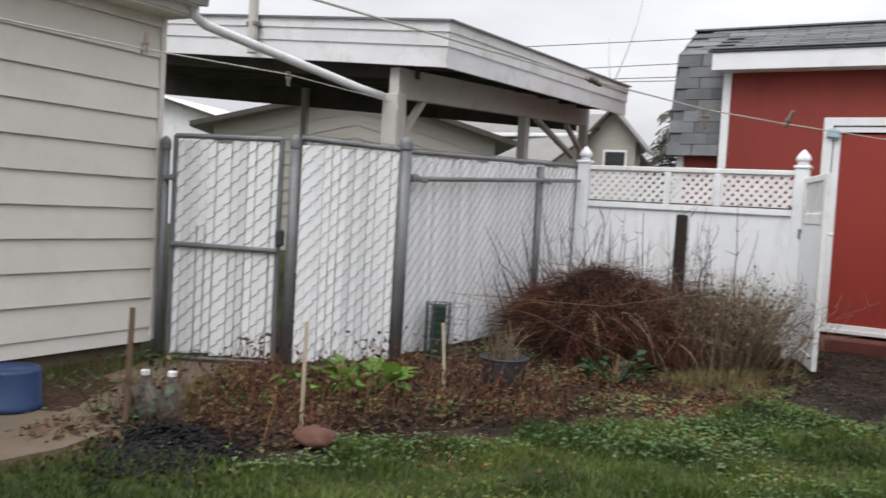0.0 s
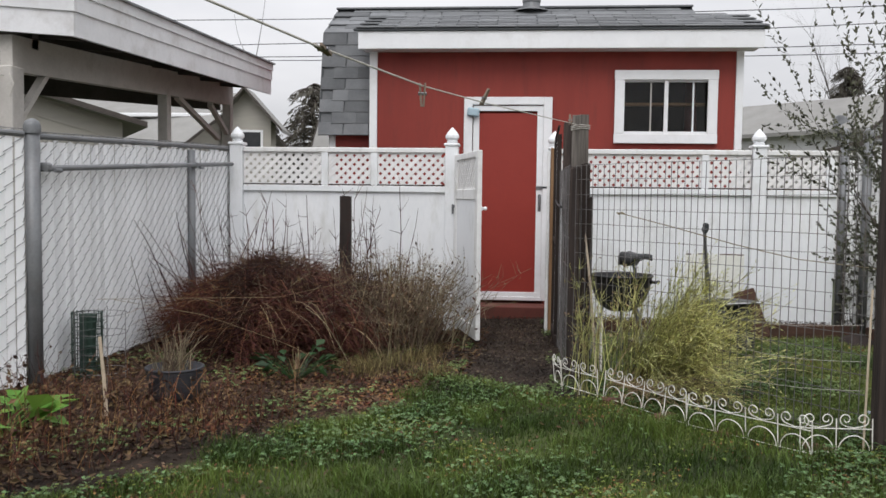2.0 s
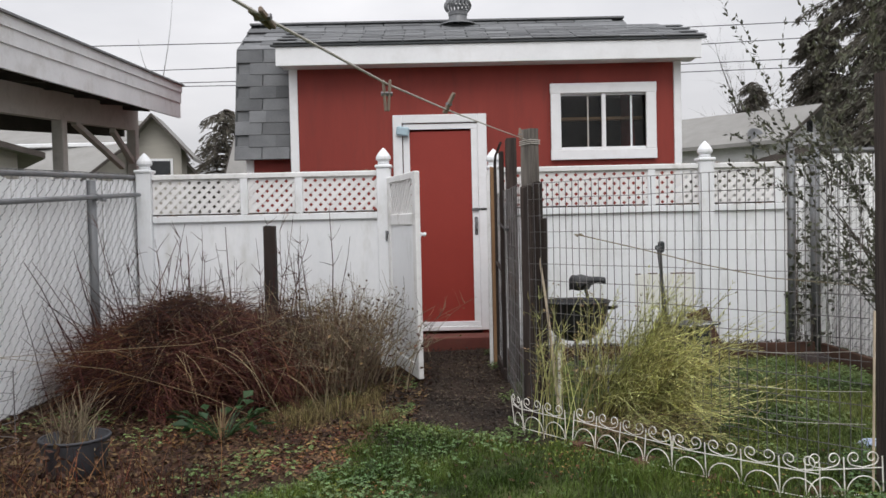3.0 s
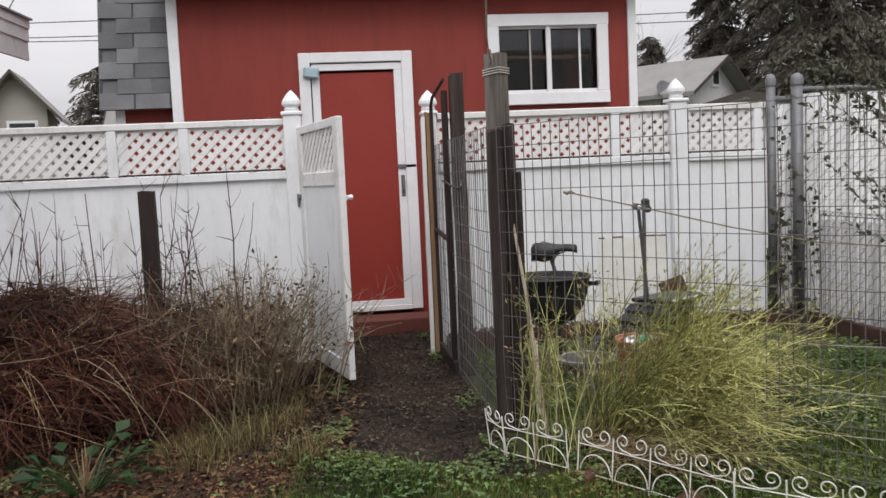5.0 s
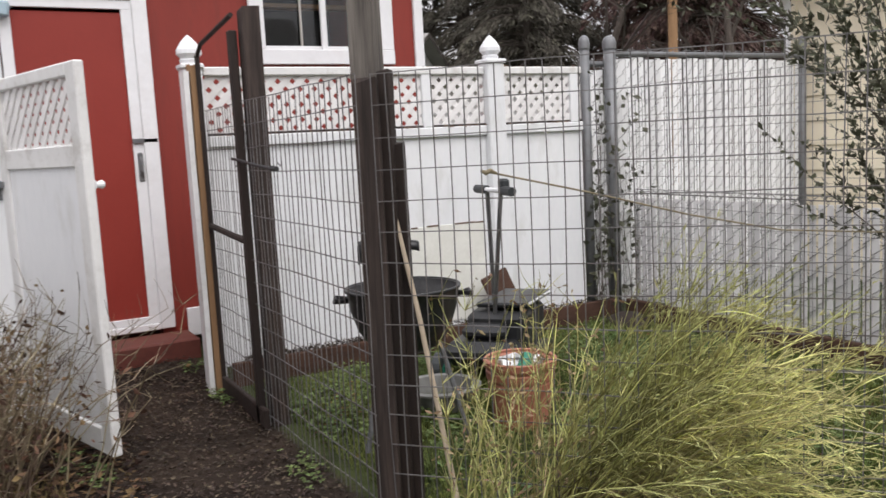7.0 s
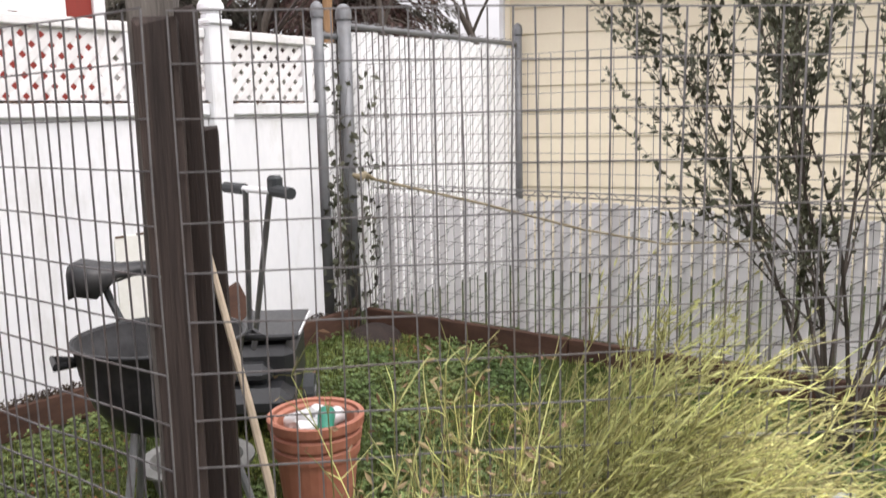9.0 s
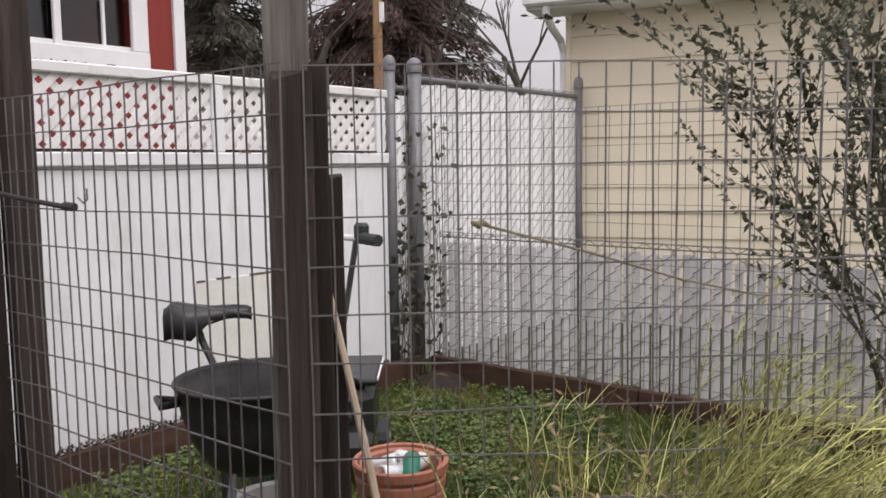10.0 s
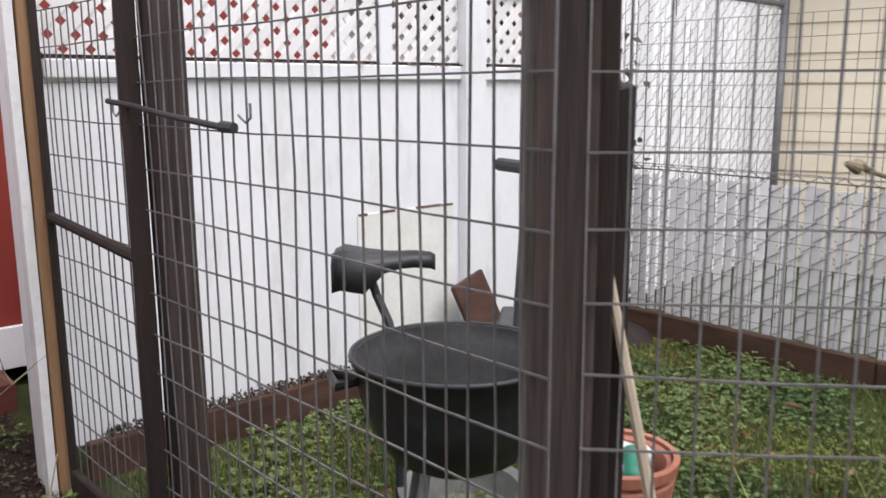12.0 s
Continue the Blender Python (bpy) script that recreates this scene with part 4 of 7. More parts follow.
for fx_, fz_, fs_ in ((2.34, 2.07, (1.16, 0.035, 0.11)), (1.82, 2.43, (0.11, 0.035, 0.61)), (2.86, 2.43, (0.11, 0.035, 0.61))):
    part("window_frame", Build().box((fx_, YS - 0.03, fz_), fs_, bev=0.005), M_TRIM, win)
part("sash_bar", Build().box((2.345, YS - 0.012, 2.43), (0.045, 0.03, 0.62), bev=0.004), M_TRIM, win)
part("sash_bar", Build().box((2.655, YS + 0.03, 2.43), (0.018, 0.02, 0.62)), M_TRIM, win)
part("sash_bar", Build().box((2.18, YS + 0.03, 2.43), (0.014, 0.02, 0.62)), M_CPWOOD, win)
for z in (2.14, 2.73):
    part("sash_rail", Build().box((2.34, YS + 0.015, z), (0.98, 0.03, 0.03)), M_TRIM, win)
for xa, xb in ((1.87, 2.325), (2.37, 2.82)):
    pane = part("pane", Build().box(((xa + xb) / 2, YS + 0.05, 2.435), (xb - xa, 0.006, 0.6)), M_GLASS, win)
    pane.visible_shadow = False
# Added brown bar that draws the reddish reflection band of the glass.
part("reflection_bar", Build().box((2.34, YS + 0.35, 2.5), (1.0, 0.1, 0.03)), M_RAWWOOD, shed, "brown bar behind the window for the reddish reflection band")
# Added near-black sheet: the unlit room's shade is put into its colour.
part("dark_room_sheet", Build().box((2.34, YS + 0.75, 2.3), (1.3, 0.02, 1.2)), M_DARKROOM, shed, "near-black sheet standing in for the unlit room behind the window")

# roof turbine
vent = thing("roof_vent", "galvanised turbine roof vent on a flashed base", "roof vent", (0.81, 2.24, 3.74))
part("base_flashing", Build().lathe([(0.27, 0.0), (0.25, 0.02), (0.14, 0.05), (0.12, 0.16)], 18), M_GALV, vent)
part("collar", Build().lathe([(0.125, 0.14), (0.135, 0.15), (0.135, 0.2), (0.12, 0.21)], 18), M_GALV, vent)
for i in range(20):
    a = 2 * math.pi * i / 20
    pts = []
    for s in range(7):
        q = s / 6
        rad = 0.12 + 0.075 * math.sin(math.pi * (0.12 + 0.8 * q))
        ang = a + 0.5 * q
        pts.append((rad * math.cos(ang), rad * math.sin(ang), 0.2 + 0.2 * q))
    vs, fs = [], []
    for s, pnt in enumerate(pts):
        ang = math.atan2(pnt[1], pnt[0])
        vs += [pnt, (pnt[0] * 0.93 - math.sin(ang) * 0.035, pnt[1] * 0.93 + math.cos(ang) * 0.035, pnt[2])]
    fs = [(2 * s, 2 * s + 1, 2 * s + 3, 2 * s + 2) for s in range(6)]
    part("fin", Build().add(vs, fs), M_GALV, vent)
vent.scale = (0.86, 0.86, 0.8)
part("dome", Build().lathe([(0.16, 0.39), (0.12, 0.43), (0.05, 0.45), (0, 0.455)], 18), M_GALV, vent)

# ---- house wall by the gate ----
house = thing("house", "beige house corner with wide lap siding and low eave", "house", (0, 0, 0))
part("wall_core", Build().box((-4.45, -8.6, 1.4), (1.06, 7.9, 2.4)), M_SIDING, house)
part("wall_core", Build().box((-7.0, -8.6, 1.4), (4.0, 7.86, 2.6)), M_SIDING, house)
part("foundation", Build().box((-4.45, -8.6, 0.06), (1.0, 7.84, 0.32)), M_CONCRETE, house)
for i in range(12):
    z = 0.073 + i * 0.2215
    low = 0.115 if i == 0 else 0.0
    part("siding_board", Build().box((-3.905, -8.6, z + 0.12 + low / 2), (0.014, 7.92, 0.242 - low), rot=(0, -6.0, 0), bev=0.002), M_SIDING, house)
part("corner_board", Build().box((-3.905, -4.63, 1.43), (0.05, 0.05, 2.46), bev=0.004), M_SIDING, house)
part("lower_downspout", Build().box((-3.865, -4.585, 0.85), (0.05, 0.06, 1.55), bev=0.01), M_CARPORT, house, "white lower downspout at the corner")
part("eave", Build().box((-3.82, -8.48, 2.6), (0.3, 7.82, 0.03)), M_SIDING, house)
part("eave_fascia", Build().box((-3.67, -8.48, 2.68), (0.04, 7.84, 0.16), bev=0.006), M_CARPORT, house)
part("gutter", Build().box((-3.6, -8.48, 2.71), (0.1, 7.84, 0.1), bev=0.02), M_CARPORT, house, "white eave gutter")
part("roof", Build().box((-5.8, -8.48, 3.06), (4.6, 7.86, 0.08), rot=(0, 9, 0)), M_ROOF_FAR, house)
part("downspout", Build().tube([(-3.62, -4.6, 2.7), (-3.64, -4.58, 2.6), (-3.62, -4.48, 2.55), (-3.3, -2.95, 2.31), (-3.2, -2.74, 2.27)], 0.036, 10), M_CARPORT, house, "white slanting downspout pipe", smooth=True)

# ---- carport ----
carport = thing("carport", "open carport with white fascia boards on timber posts", "carport", (0, 0, 0))
CX, CY0, CY1 = -2.6, -2.7, 2.22


def cp_z(x, y):
    """Height of the carport fascia's lower edge: it rises away from the yard corner."""
    return 2.51 + 0.038 * (y - CY0) + 0.077 * (CX - x)


def sloped_board(p, q, lo, hi, thick, out):
    """A fascia board between two plan points, following the roof's slope."""
    o = Vector((out[0], out[1], 0)) * thick
    vs = []
    for (px, py) in (p, q):
        for off in (Vector((0, 0, 0)), o):
            vs += [(px + off.x, py + off.y, cp_z(px, py) + lo), (px + off.x, py + off.y, cp_z(px, py) + hi)]
    return Build().add(vs, [(0, 1, 5, 4), (2, 6, 7, 3), (1, 3, 7, 5), (0, 4, 6, 2), (0, 2, 3, 1), (4, 5, 7, 6)])


for i, (lo, hi) in enumerate(((0.0, 0.185), (0.18, 0.305), (0.3, 0.385))):
    part("fascia_board", sloped_board((CX, CY0), (CX, CY1), lo, hi, 0.03 + 0.014 * i, (1, 0)), M_CARPORT, carport)
    part("fascia_board", sloped_board((CX - 9.0, CY0), (CX + 0.03 + 0.014 * i, CY0), lo, hi, 0.03 + 0.014 * i, (0, -1)), M_CARPORT, carport)
part("drip_edge", sloped_board((CX, CY0 - 0.06), (CX, CY1 + 0.02), 0.385, 0.402, 0.085, (1, 0)), M_GALV, carport)
part("drip_edge", sloped_board((CX - 9.0, CY0), (CX + 0.085, CY0), 0.385, 0.402, 0.085, (0, -1)), M_GALV, carport)
# Roof underside, header and rafters take a darkened colour for the shade beneath.
slab = [(x, y, cp_z(x, y) + dz) for dz in (0.37, 0.13) for x, y in ((CX - 0.01, CY0 + 0.01), (CX - 0.01, CY1), (CX - 9.0, CY1), (CX - 9.0, CY0 + 0.01))]
part("roof_slab", Build().add(slab, [(0, 1, 2, 3), (7, 6, 5, 4), (0, 4, 5, 1), (1, 5, 6, 2), (2, 6, 7, 3), (3, 7, 4, 0)]), M_SHADE_DARKWOOD, carport)
part("back_header", sloped_board((CX - 9.0, CY1 - 0.06), (-3.25, CY1 - 0.06), -0.26, 0.13, 0.05, (0, 1)), M_SHADE_DARKWOOD, carport)
for k in range(7):
    y_r = CY0 + 0.5 + k * 0.66
    part("rafter", sloped_board((CX - 8.9, y_r), (CX - 0.2, y_r), 0.03, 0.13, 0.045, (0, 1)), M_SHADE_DARKWOOD, carport)
part("beam", Build().add([(x, y, z + dz) for y, z in ((CY0 + 0.06, 2.27), (CY1 + 0.05, 2.56)) for x in (-3.2, -3.1) for dz in (0.0, 0.27)],
                         [(0, 1, 5, 4), (2, 6, 7, 3), (1, 3, 7, 5), (0, 4, 6, 2), (0, 2, 3, 1), (4, 5, 7, 6)]), M_CPWOOD, carport)
part("beam", sloped_board((CX - 8.9, CY0 + 0.32), (-3.1, CY0 + 0.32), -0.08, 0.12, 0.09, (0, 1)), M_SHADE_DARKWOOD, carport)
for px, py, w in ((-3.15, -2.62, 0.16), (-3.15, 0.2, 0.11), (-3.15, 2.2, 0.11), (-11.0, -2.4, 0.1), (-7.95, 2.0, 0.1)):
    top = cp_z(px, py) + 0.12 if px < -4 else 2.3 + 0.058 * (py + 2.7)
    part("post", Build().box((px, py, top / 2 - 0.02), (w, w, top + 0.04), bev=0.008), M_CPWOOD, carport)
for (y_a, z_a), (y_b, z_b) in (((-2.56, 1.86), (-2.1, 2.34)), ((1.842, 2.094), (0.537, 2.46)), ((2.266, 2.125), (1.548, 2.491))):
    part("brace", Build().tube([(-3.15, y_a, z_a), (-3.15, y_b, z_b)], 0.04, 4), M_CPWOOD, carport)
pipe_mast = thing("service_mast", "grey electrical mast rising beside the carport edge", "mast", (-4.71, -2.81, 0))
part("pipe", Build().tube([(0, 0, 2.7), (0, 0, 4.1)], 0.048, 10), M_CPWOOD, pipe_mast)
part("clamp", Build().box((0, 0.02, 2.98), (0.12, 0.12, 0.04), bev=0.006), M_GALV, pipe_mast)

# ---- neighbouring buildings ----
garage = thing("garage", "cream lap-sided garage with white gutter and brown roof", "garage", (0.919, -1.846, 0.304), 16.7)
garage.scale = (0.86, 0.86, 0.86)
part("wall_core", Build().box((8.6, -3.6, 1.14), (3.6, 8.0, 3.28)), M_CREAM, garage)
for i in range(-1, 11):
    z = 0.03 + i * 0.252
    part("siding_board", Build().box((6.772, -3.6, z + 0.132), (0.012, 8.02, 0.272), rot=(0, 3.6, 0)), M_CREAM, garage)
part("corner_board", Build().box((6.765, 0.42, 1.4), (0.05, 0.05, 2.7)), M_CREAM, garage)
part("eave", Build().box((6.62, -3.6, 2.79), (0.5, 8.7, 0.03)), M_TRIM, garage)
part("gutter", Build().box((6.36, -3.6, 2.86), (0.12, 8.75, 0.12), bev=0.025), M_TRIM, garage, "white eave gutter")
part("downspout", Build().tube([(6.37, 0.55, 2.82), (6.38, 0.55, 2.72), (6.5, 0.53, 2.62), (6.74, 0.5, 2.52), (6.8, 0.48, 2.4), (6.8, 0.48, 0.2)], 0.04, 8), M_TRIM, garage, "white downspout elbow")
rows = 12
for i in range(rows):
    s = i / rows
    part("roof_course", Build().box((6.45 + 2.3 * s, -3.6, 2.94 + 0.95 * s), (0.26, 8.75, 0.02), rot=(0, -20, 0)), M_BROWNROOF, garage)
part("roof_deck", Build().add([(6.35, 0.8, 2.9), (6.35, -8, 2.9), (8.9, -8, 3.92), (8.9, 0.8, 3.92), (10.6, -8, 3.0), (10.6, 0.8, 3.0)], [(0, 3, 2, 1), (3, 5, 4, 2)]), M_BROWNROOF, garage)
part("gable_wall", Build().add([(6.8, 0.4, 2.7), (10.4, 0.4, 2.7), (8.9, 0.4, 3.85)], [(0, 1, 2)]), M_CREAM, garage)


def far_house(x, y, w, d, wall, ridge, rz, wmat, rmat, label, windows=()):
    h = thing("house", label, "house", (x, y, 0), rz, group="houses beyond the fences")
    part("wall", Build().add([(-w / 2, -d / 2, 0), (w / 2, -d / 2, 0), (w / 2, d / 2, 0), (-w / 2, d / 2, 0), (-w / 2, -d / 2, wall), (w / 2, -d / 2, wall), (w / 2, d / 2, wall), (-w / 2, d / 2, wall),
                              (0, -d / 2, ridge - 0.1), (0, d / 2, ridge - 0.1)], [(0, 1, 5, 8, 4), (1, 2, 6, 5), (2, 3, 7, 9, 6), (3, 0, 4, 7)]), wmat, h)
    k = (ridge - wall) / (w / 2)
    o = 0.45
    for sx in (-1, 1):
        e = (sx * (w / 2 + o), wall - k * o)
        vs = [(e[0], -d / 2 - o, e[1]), (e[0], d / 2 + o, e[1]), (0, d / 2 + o, ridge), (0, -d / 2 - o, ridge)]
        part("roof", Build().add(vs + [(p[0], p[1], p[2] - 0.12) for p in vs], [(0, 1, 2, 3), (7, 6, 5, 4), (0, 4, 5, 1), (1, 5, 6, 2), (2, 6, 7, 3), (3, 7, 4, 0)]), rmat, h)
        for yy in (-d / 2 - o - 0.02, d / 2 + o + 0.02):
            part("barge_board", Build().add([(e[0], yy, e[1] - 0.11), (e[0], yy, e[1]), (0, yy, ridge), (0, yy, ridge - 0.11), (e[0], yy + 0.03, e[1] - 0.11), (e[0], yy + 0.03, e[1]), (0, yy + 0.03, ridge), (0, yy + 0.03, ridge - 0.11)],
                                            [(0, 1, 2, 3), (7, 6, 5, 4), (0, 4, 5, 1), (1, 5, 6, 2), (3, 2, 6, 7)]), M_SHADE_DARKWOOD, h)
    for wx, wz, ww, wh in windows:
        wi = part("window", Build().box((wx, -d / 2 - 0.02, wz), (ww + 0.16, 0.05, wh + 0.16)), M_TRIM, h)
        part("pane", Build().box((wx, -d / 2 - 0.05, wz), (ww, 0.02, wh)), M_FARDARK, wi)
    return h


chevron = far_house(-12.3, 9.75, 6.6, 6.0, 3.05, 3.95, 33, M_FARBEIGE, M_ROOF_FAR, "beige house gable with slanted board siding beyond the carport")
for sx in (-1, 1):
    for i in range(9):
        zc = 0.55 + i * 0.3
        part("siding_batten", Build().box((sx * 1.6, -3.012, zc + 0.35), (3.25, 0.02, 0.035), rot=(0, sx * 15.3, 0)), M_FARBEIGE, chevron)
eaved = far_house(-13.0, 23.0, 6.0, 6.2, 4.3, 5.3, 90, M_FARBEIGE, M_ROOF_FAR, "beige house with a grey roof and white gutter beyond the carport")
part("gutter", Build().box((-3.5, 0, 4.12), (0.12, 7.1, 0.13), bev=0.02), M_TRIM, eaved, "white eave gutter")
side_win = part("window", Build().box((-3.02, -0.9, 3.55), (0.06, 1.5, 0.62)), M_TRIM, eaved)
part("pane", Build().box((-3.06, -0.9, 3.55), (0.02, 1.34, 0.46)), M_FARDARK, side_win)
far_house(-8.9, 20.8, 1.7, 1.2, 4.2, 5.15, 8, M_FARBEIGE, M_ROOF_FAR, "small beige gable with dark barge boards beyond the carport", ((0.15, 3.3, 0.7, 0.6),))
far_house(-14.0, 22.0, 9.0, 9.0, 2.8, 5.0, 80, M_FARBEIGE, M_ROOF_FAR, "low grey-roofed house in the distance")
far_house(-3.3, 27.0, 5.0, 8.0, 2.6, 5.0, 90, M_FARBEIGE, M_ROOF_FAR, "grey-roofed house behind the shed")
far_house(-25.0, 15.5, 6.6, 4.0, 4.05, 4.95, 12, M_CARPORT, M_CARPORT, "pale white-roofed house beyond the carport")
far_house(12.4, 26.0, 5.5, 7.0, 2.9, 4.7, 100, M_FARBEIGE, M_ROOF_FAR, "tan-roofed house with dark windows", ((0, 2.2, 2.2, 0.9),))
far_house(10.0, 20.7, 4.2, 6.5, 3.75, 4.75, 42, M_CARPORT, M_ROOF_FAR, "white gabled house with a small attic vent", ((0.0, 4.12, 0.4, 0.42),))
dish = thing("satellite_dish", "grey satellite dish on a tall pole", "satellite dish", (10.1, 17.2, 3.32), 20)
part("reflector", Build().lathe([(0.0, 0.0), (0.15, 0.015), (0.3, 0.06), (0.34, 0.085), (0.335, 0.1), (0.29, 0.075), (0.14, 0.03), (0, 0.015)], 24, m=pose(0, 0, 0.3, 65, 0, 0)), M_GALV, dish, smooth=True)
part("mast", Build().tube([(0, 0.1, -3.35), (0, 0.1, 0.1), (0, 0.03, 0.28)], 0.03, 8), M_GALV, dish)
part("feed_arm", Build().tube([(0, 0.0, 0.05), (0, -0.42, 0.25), (0, -0.45, 0.42)], 0.015, 6), M_GALV, dish)
far_house(8.4, 8.6, 5.2, 5.0, 1.9, 2.55, -32, M_CARPORT, M_CARPORT, "low white-roofed garden building behind the fence")


# Unseen house, added to keep bright southern sky out of the window's reflection.
sky_block_house = thing("house", "unseen pale house added behind the yard to block the sky from the shed window", "house", (1.5, -16.5, 0))
part("wall", Build().box((0, 0, 1.4), (13, 6, 2.8)), M_SIDING, sky_block_house)
part("roof", Build().add([(-7, -3.5, 2.7), (7, -3.5, 2.7), (7, 3.5, 2.7), (-7, 3.5, 2.7), (-7, 0, 5.2), (7, 0, 5.2)], [(3, 4, 5, 2), (1, 5, 4, 0), (0, 4, 3), (2, 5, 1), (3, 2, 1, 0)]), M_ROOF_FAR, sky_block_house)


# ---- trees ----
def grow(start, heading, length, radius, depth, rr, out, spread=0.6, kids=(3, 4), droop=0.0, shrink=0.62):
    pts, rs = [Vector(start)], [radius]
    d = Vector(heading).normalized()
    steps = 5
    for i in range(steps):
        d = (d + Vector((rr.uniform(-1, 1), rr.uniform(-1, 1), rr.uniform(-1, 1) - droop)) * 0.14).normalized()
        pts.append(pts[-1] + d * length / steps)
        rs.append(radius * (1 - 0.62 * (i + 1) / steps))
    out.append((pts, rs))
    if depth > 0:
        for _ in range(rr.randint(*kids)):
            s = rr.randint(2, steps)
            nd = (d + Vector((rr.uniform(-1, 1), rr.uniform(-1, 1), rr.uniform(-0.5, 0.8))) * spread * 1.4).normalized()
            grow(pts[s], nd, length * rr.uniform(shrink - 0.1, shrink + 0.12), rs[s] * 0.62, depth - 1, rr, out, spread, kids, droop, shrink)


def limbs(out, mat, n=4):
    paths = np.array([[tuple(p) for p in pts] for pts, _ in out])
    radii = np.array([rs for _, rs in out])
    v, f = strands(paths, radii, n)
    return cloud_mesh("limbs", v, f, mat)


def bare_tree(x, y, h, seed, label="tall leafless tree against the grey sky", mat=M_FARTWIG, depth=4, base=0.0):
    rr = random.Random(seed)
    out = []
    grow((0, 0, base), (0, 0, 1), h * 0.42, h * 0.017, depth, rr, out, 0.62, (3, 4))
    t = thing("bare_tree", label, "tree", (x, y, 0), group="leafless trees")
    part("trunk", Build().tube(out[0][0], out[0][1], 8), M_BARK, t)
    b = part("branch_work", limbs(out[1:], mat, 3), mat, t, "fine bare branches")
    b["kind"] = "stuff"
    return t


def conifer(x, y, h, r, seed, label="tall dark conifer with drooping boughs", mat=M_CONIFER, count=9000):
    g = np.random.default_rng(seed)
    t = thing("conifer", label, "tree", (x, y, 0), group="conifers")
    part("trunk", Build().tube([(0, 0, 0), (0.1, 0, h * 0.5), (0, 0.05, h * 0.97)], [h * 0.022, h * 0.014, 0.03], 8), M_BARK, t)
    nb = 260
    bz = h * (0.1 + 0.88 * g.random(nb) ** 0.9)
    ba = g.random(nb) * 2 * np.pi
    br = r * (1.04 - bz / h) ** 0.5 * (0.5 + 0.62 * g.random(nb)) + 0.15
    s = np.linspace(0, 1, 6)[None, :]
    paths = np.stack([np.cos(ba)[:, None] * br[:, None] * s, np.sin(ba)[:, None] * br[:, None] * s, bz[:, None] + br[:, None] * (0.22 * s - 0.5 * s * s)], -1)
    v, f = strands(paths, 0.05 * (1 - 0.8 * s) * np.ones((nb, 1)), 3)
    part("bough_work", cloud_mesh("bough_work", v, f, M_BARK), M_BARK, t)["kind"] = "stuff"
    k = g.integers(0, nb, count)
    q = 0.1 + 0.92 * g.random(count) ** 0.6
    side = g.normal(0, 1, count) * (0.05 + 0.16 * br[k] * q * (1.15 - q))
    px = np.cos(ba[k]) * br[k] * q - np.sin(ba[k]) * side
    py = np.sin(ba[k]) * br[k] * q + np.cos(ba[k]) * side
    pz = bz[k] + br[k] * (0.22 * q - 0.5 * q * q) - 0.5 * np.abs(side) - 0.22 * g.random(count) ** 2
    pos = np.stack([px, py, pz], 1)
    dd = np.stack([np.cos(ba[k]), np.sin(ba[k]), -1.1 + 0 * q], 1) + g.normal(0, 0.35, (count, 3))
    v, f = leaves(pos, dd, g.normal(0, 1, (count, 3)), 0.12 + 0.2 * g.random(count), 0.03 + 0.045 * g.random(count))
    c = part("crown", cloud_mesh("crown", v, f, mat), mat, t, "dense dark needle sprays")
    c["kind"] = "stuff"
    return t


conifer(18.5, 26.0, 18, 4.1, 11, count=80000)
conifer(17.2, 28.5, 9.5, 2.4, 18, count=24000)
conifer(16.9, 19.0, 15, 3.7, 12, count=75000)
conifer(24.6, 17.0, 13, 3.6, 13, count=45000)
conifer(22.5, 28.0, 17, 3.6, 14, count=24000)
conifer(17.2, 36.0, 8.4, 1.7, 15, count=9000)
conifer(-9.0, 30.5, 6.8, 2.5, 16, "dark bushy evergreen beyond the fence", count=8500)
M_RUST = leafy("rusty_brown_foliage", (0.06, 0.035, 0.03), (0.1, 0.06, 0.05), 0.3, 0.05, 0.8)
conifer(19.7, 14.6, 9.0, 4.7, 17, "rust-brown evergreen behind the garage", M_RUST, 48000)
bare_tree(7.4, 42, 15, 21)
bare_tree(15.5, 36, 14, 22)
bare_tree(21.0, 22.5, 13, 23)
bare_tree(17.0, 10.5, 11, 24, "dark-limbed leafless tree beside the cream garage", M_BARK)
bare_tree(20.0, 8.5, 11, 25, "dark-limbed leafless tree beside the cream garage", M_BARK)
bare_tree(15.5, 14.5, 12, 26)
bare_tree(3.5, 40, 10, 27)
bare_tree(-5.0, 34, 8, 28)

# utility pole and wires
upole = thing("utility_pole", "brown wooden utility pole beyond the fence", "utility pole", (16.2, 11.6, 0))
part("shaft", Build().tube([(0, 0, 0), (0, 0, 11)], [0.14, 0.1], 10), M_RAWWOOD, upole)
part("insulator", Build().tube([(0.0, -0.15, 5.1), (0.0, -0.15, 5.6)], 0.07, 8), M_TRIM, upole)
for (xa, za), (xb, zb), yy in (((-30, 9.6), (40, 10.8), 30), ((-30, 8.2), (40, 10.4), 30), ((-30, 7.9), (40, 9.3), 30.4), ((-30, 8.0), (40, 8.8), 31)):
    pts = [(xa + (xb - xa) * i / 24, yy, za + (zb - za) * i / 24 - 0.5 * math.sin(math.pi * i / 24)) for i in range(25)]
    solo("utility_wire", Build().tube(pts, 0.022, 4), M_CABLE, "black overhead utility wire against the sky", "utility wire", group="overhead wires")
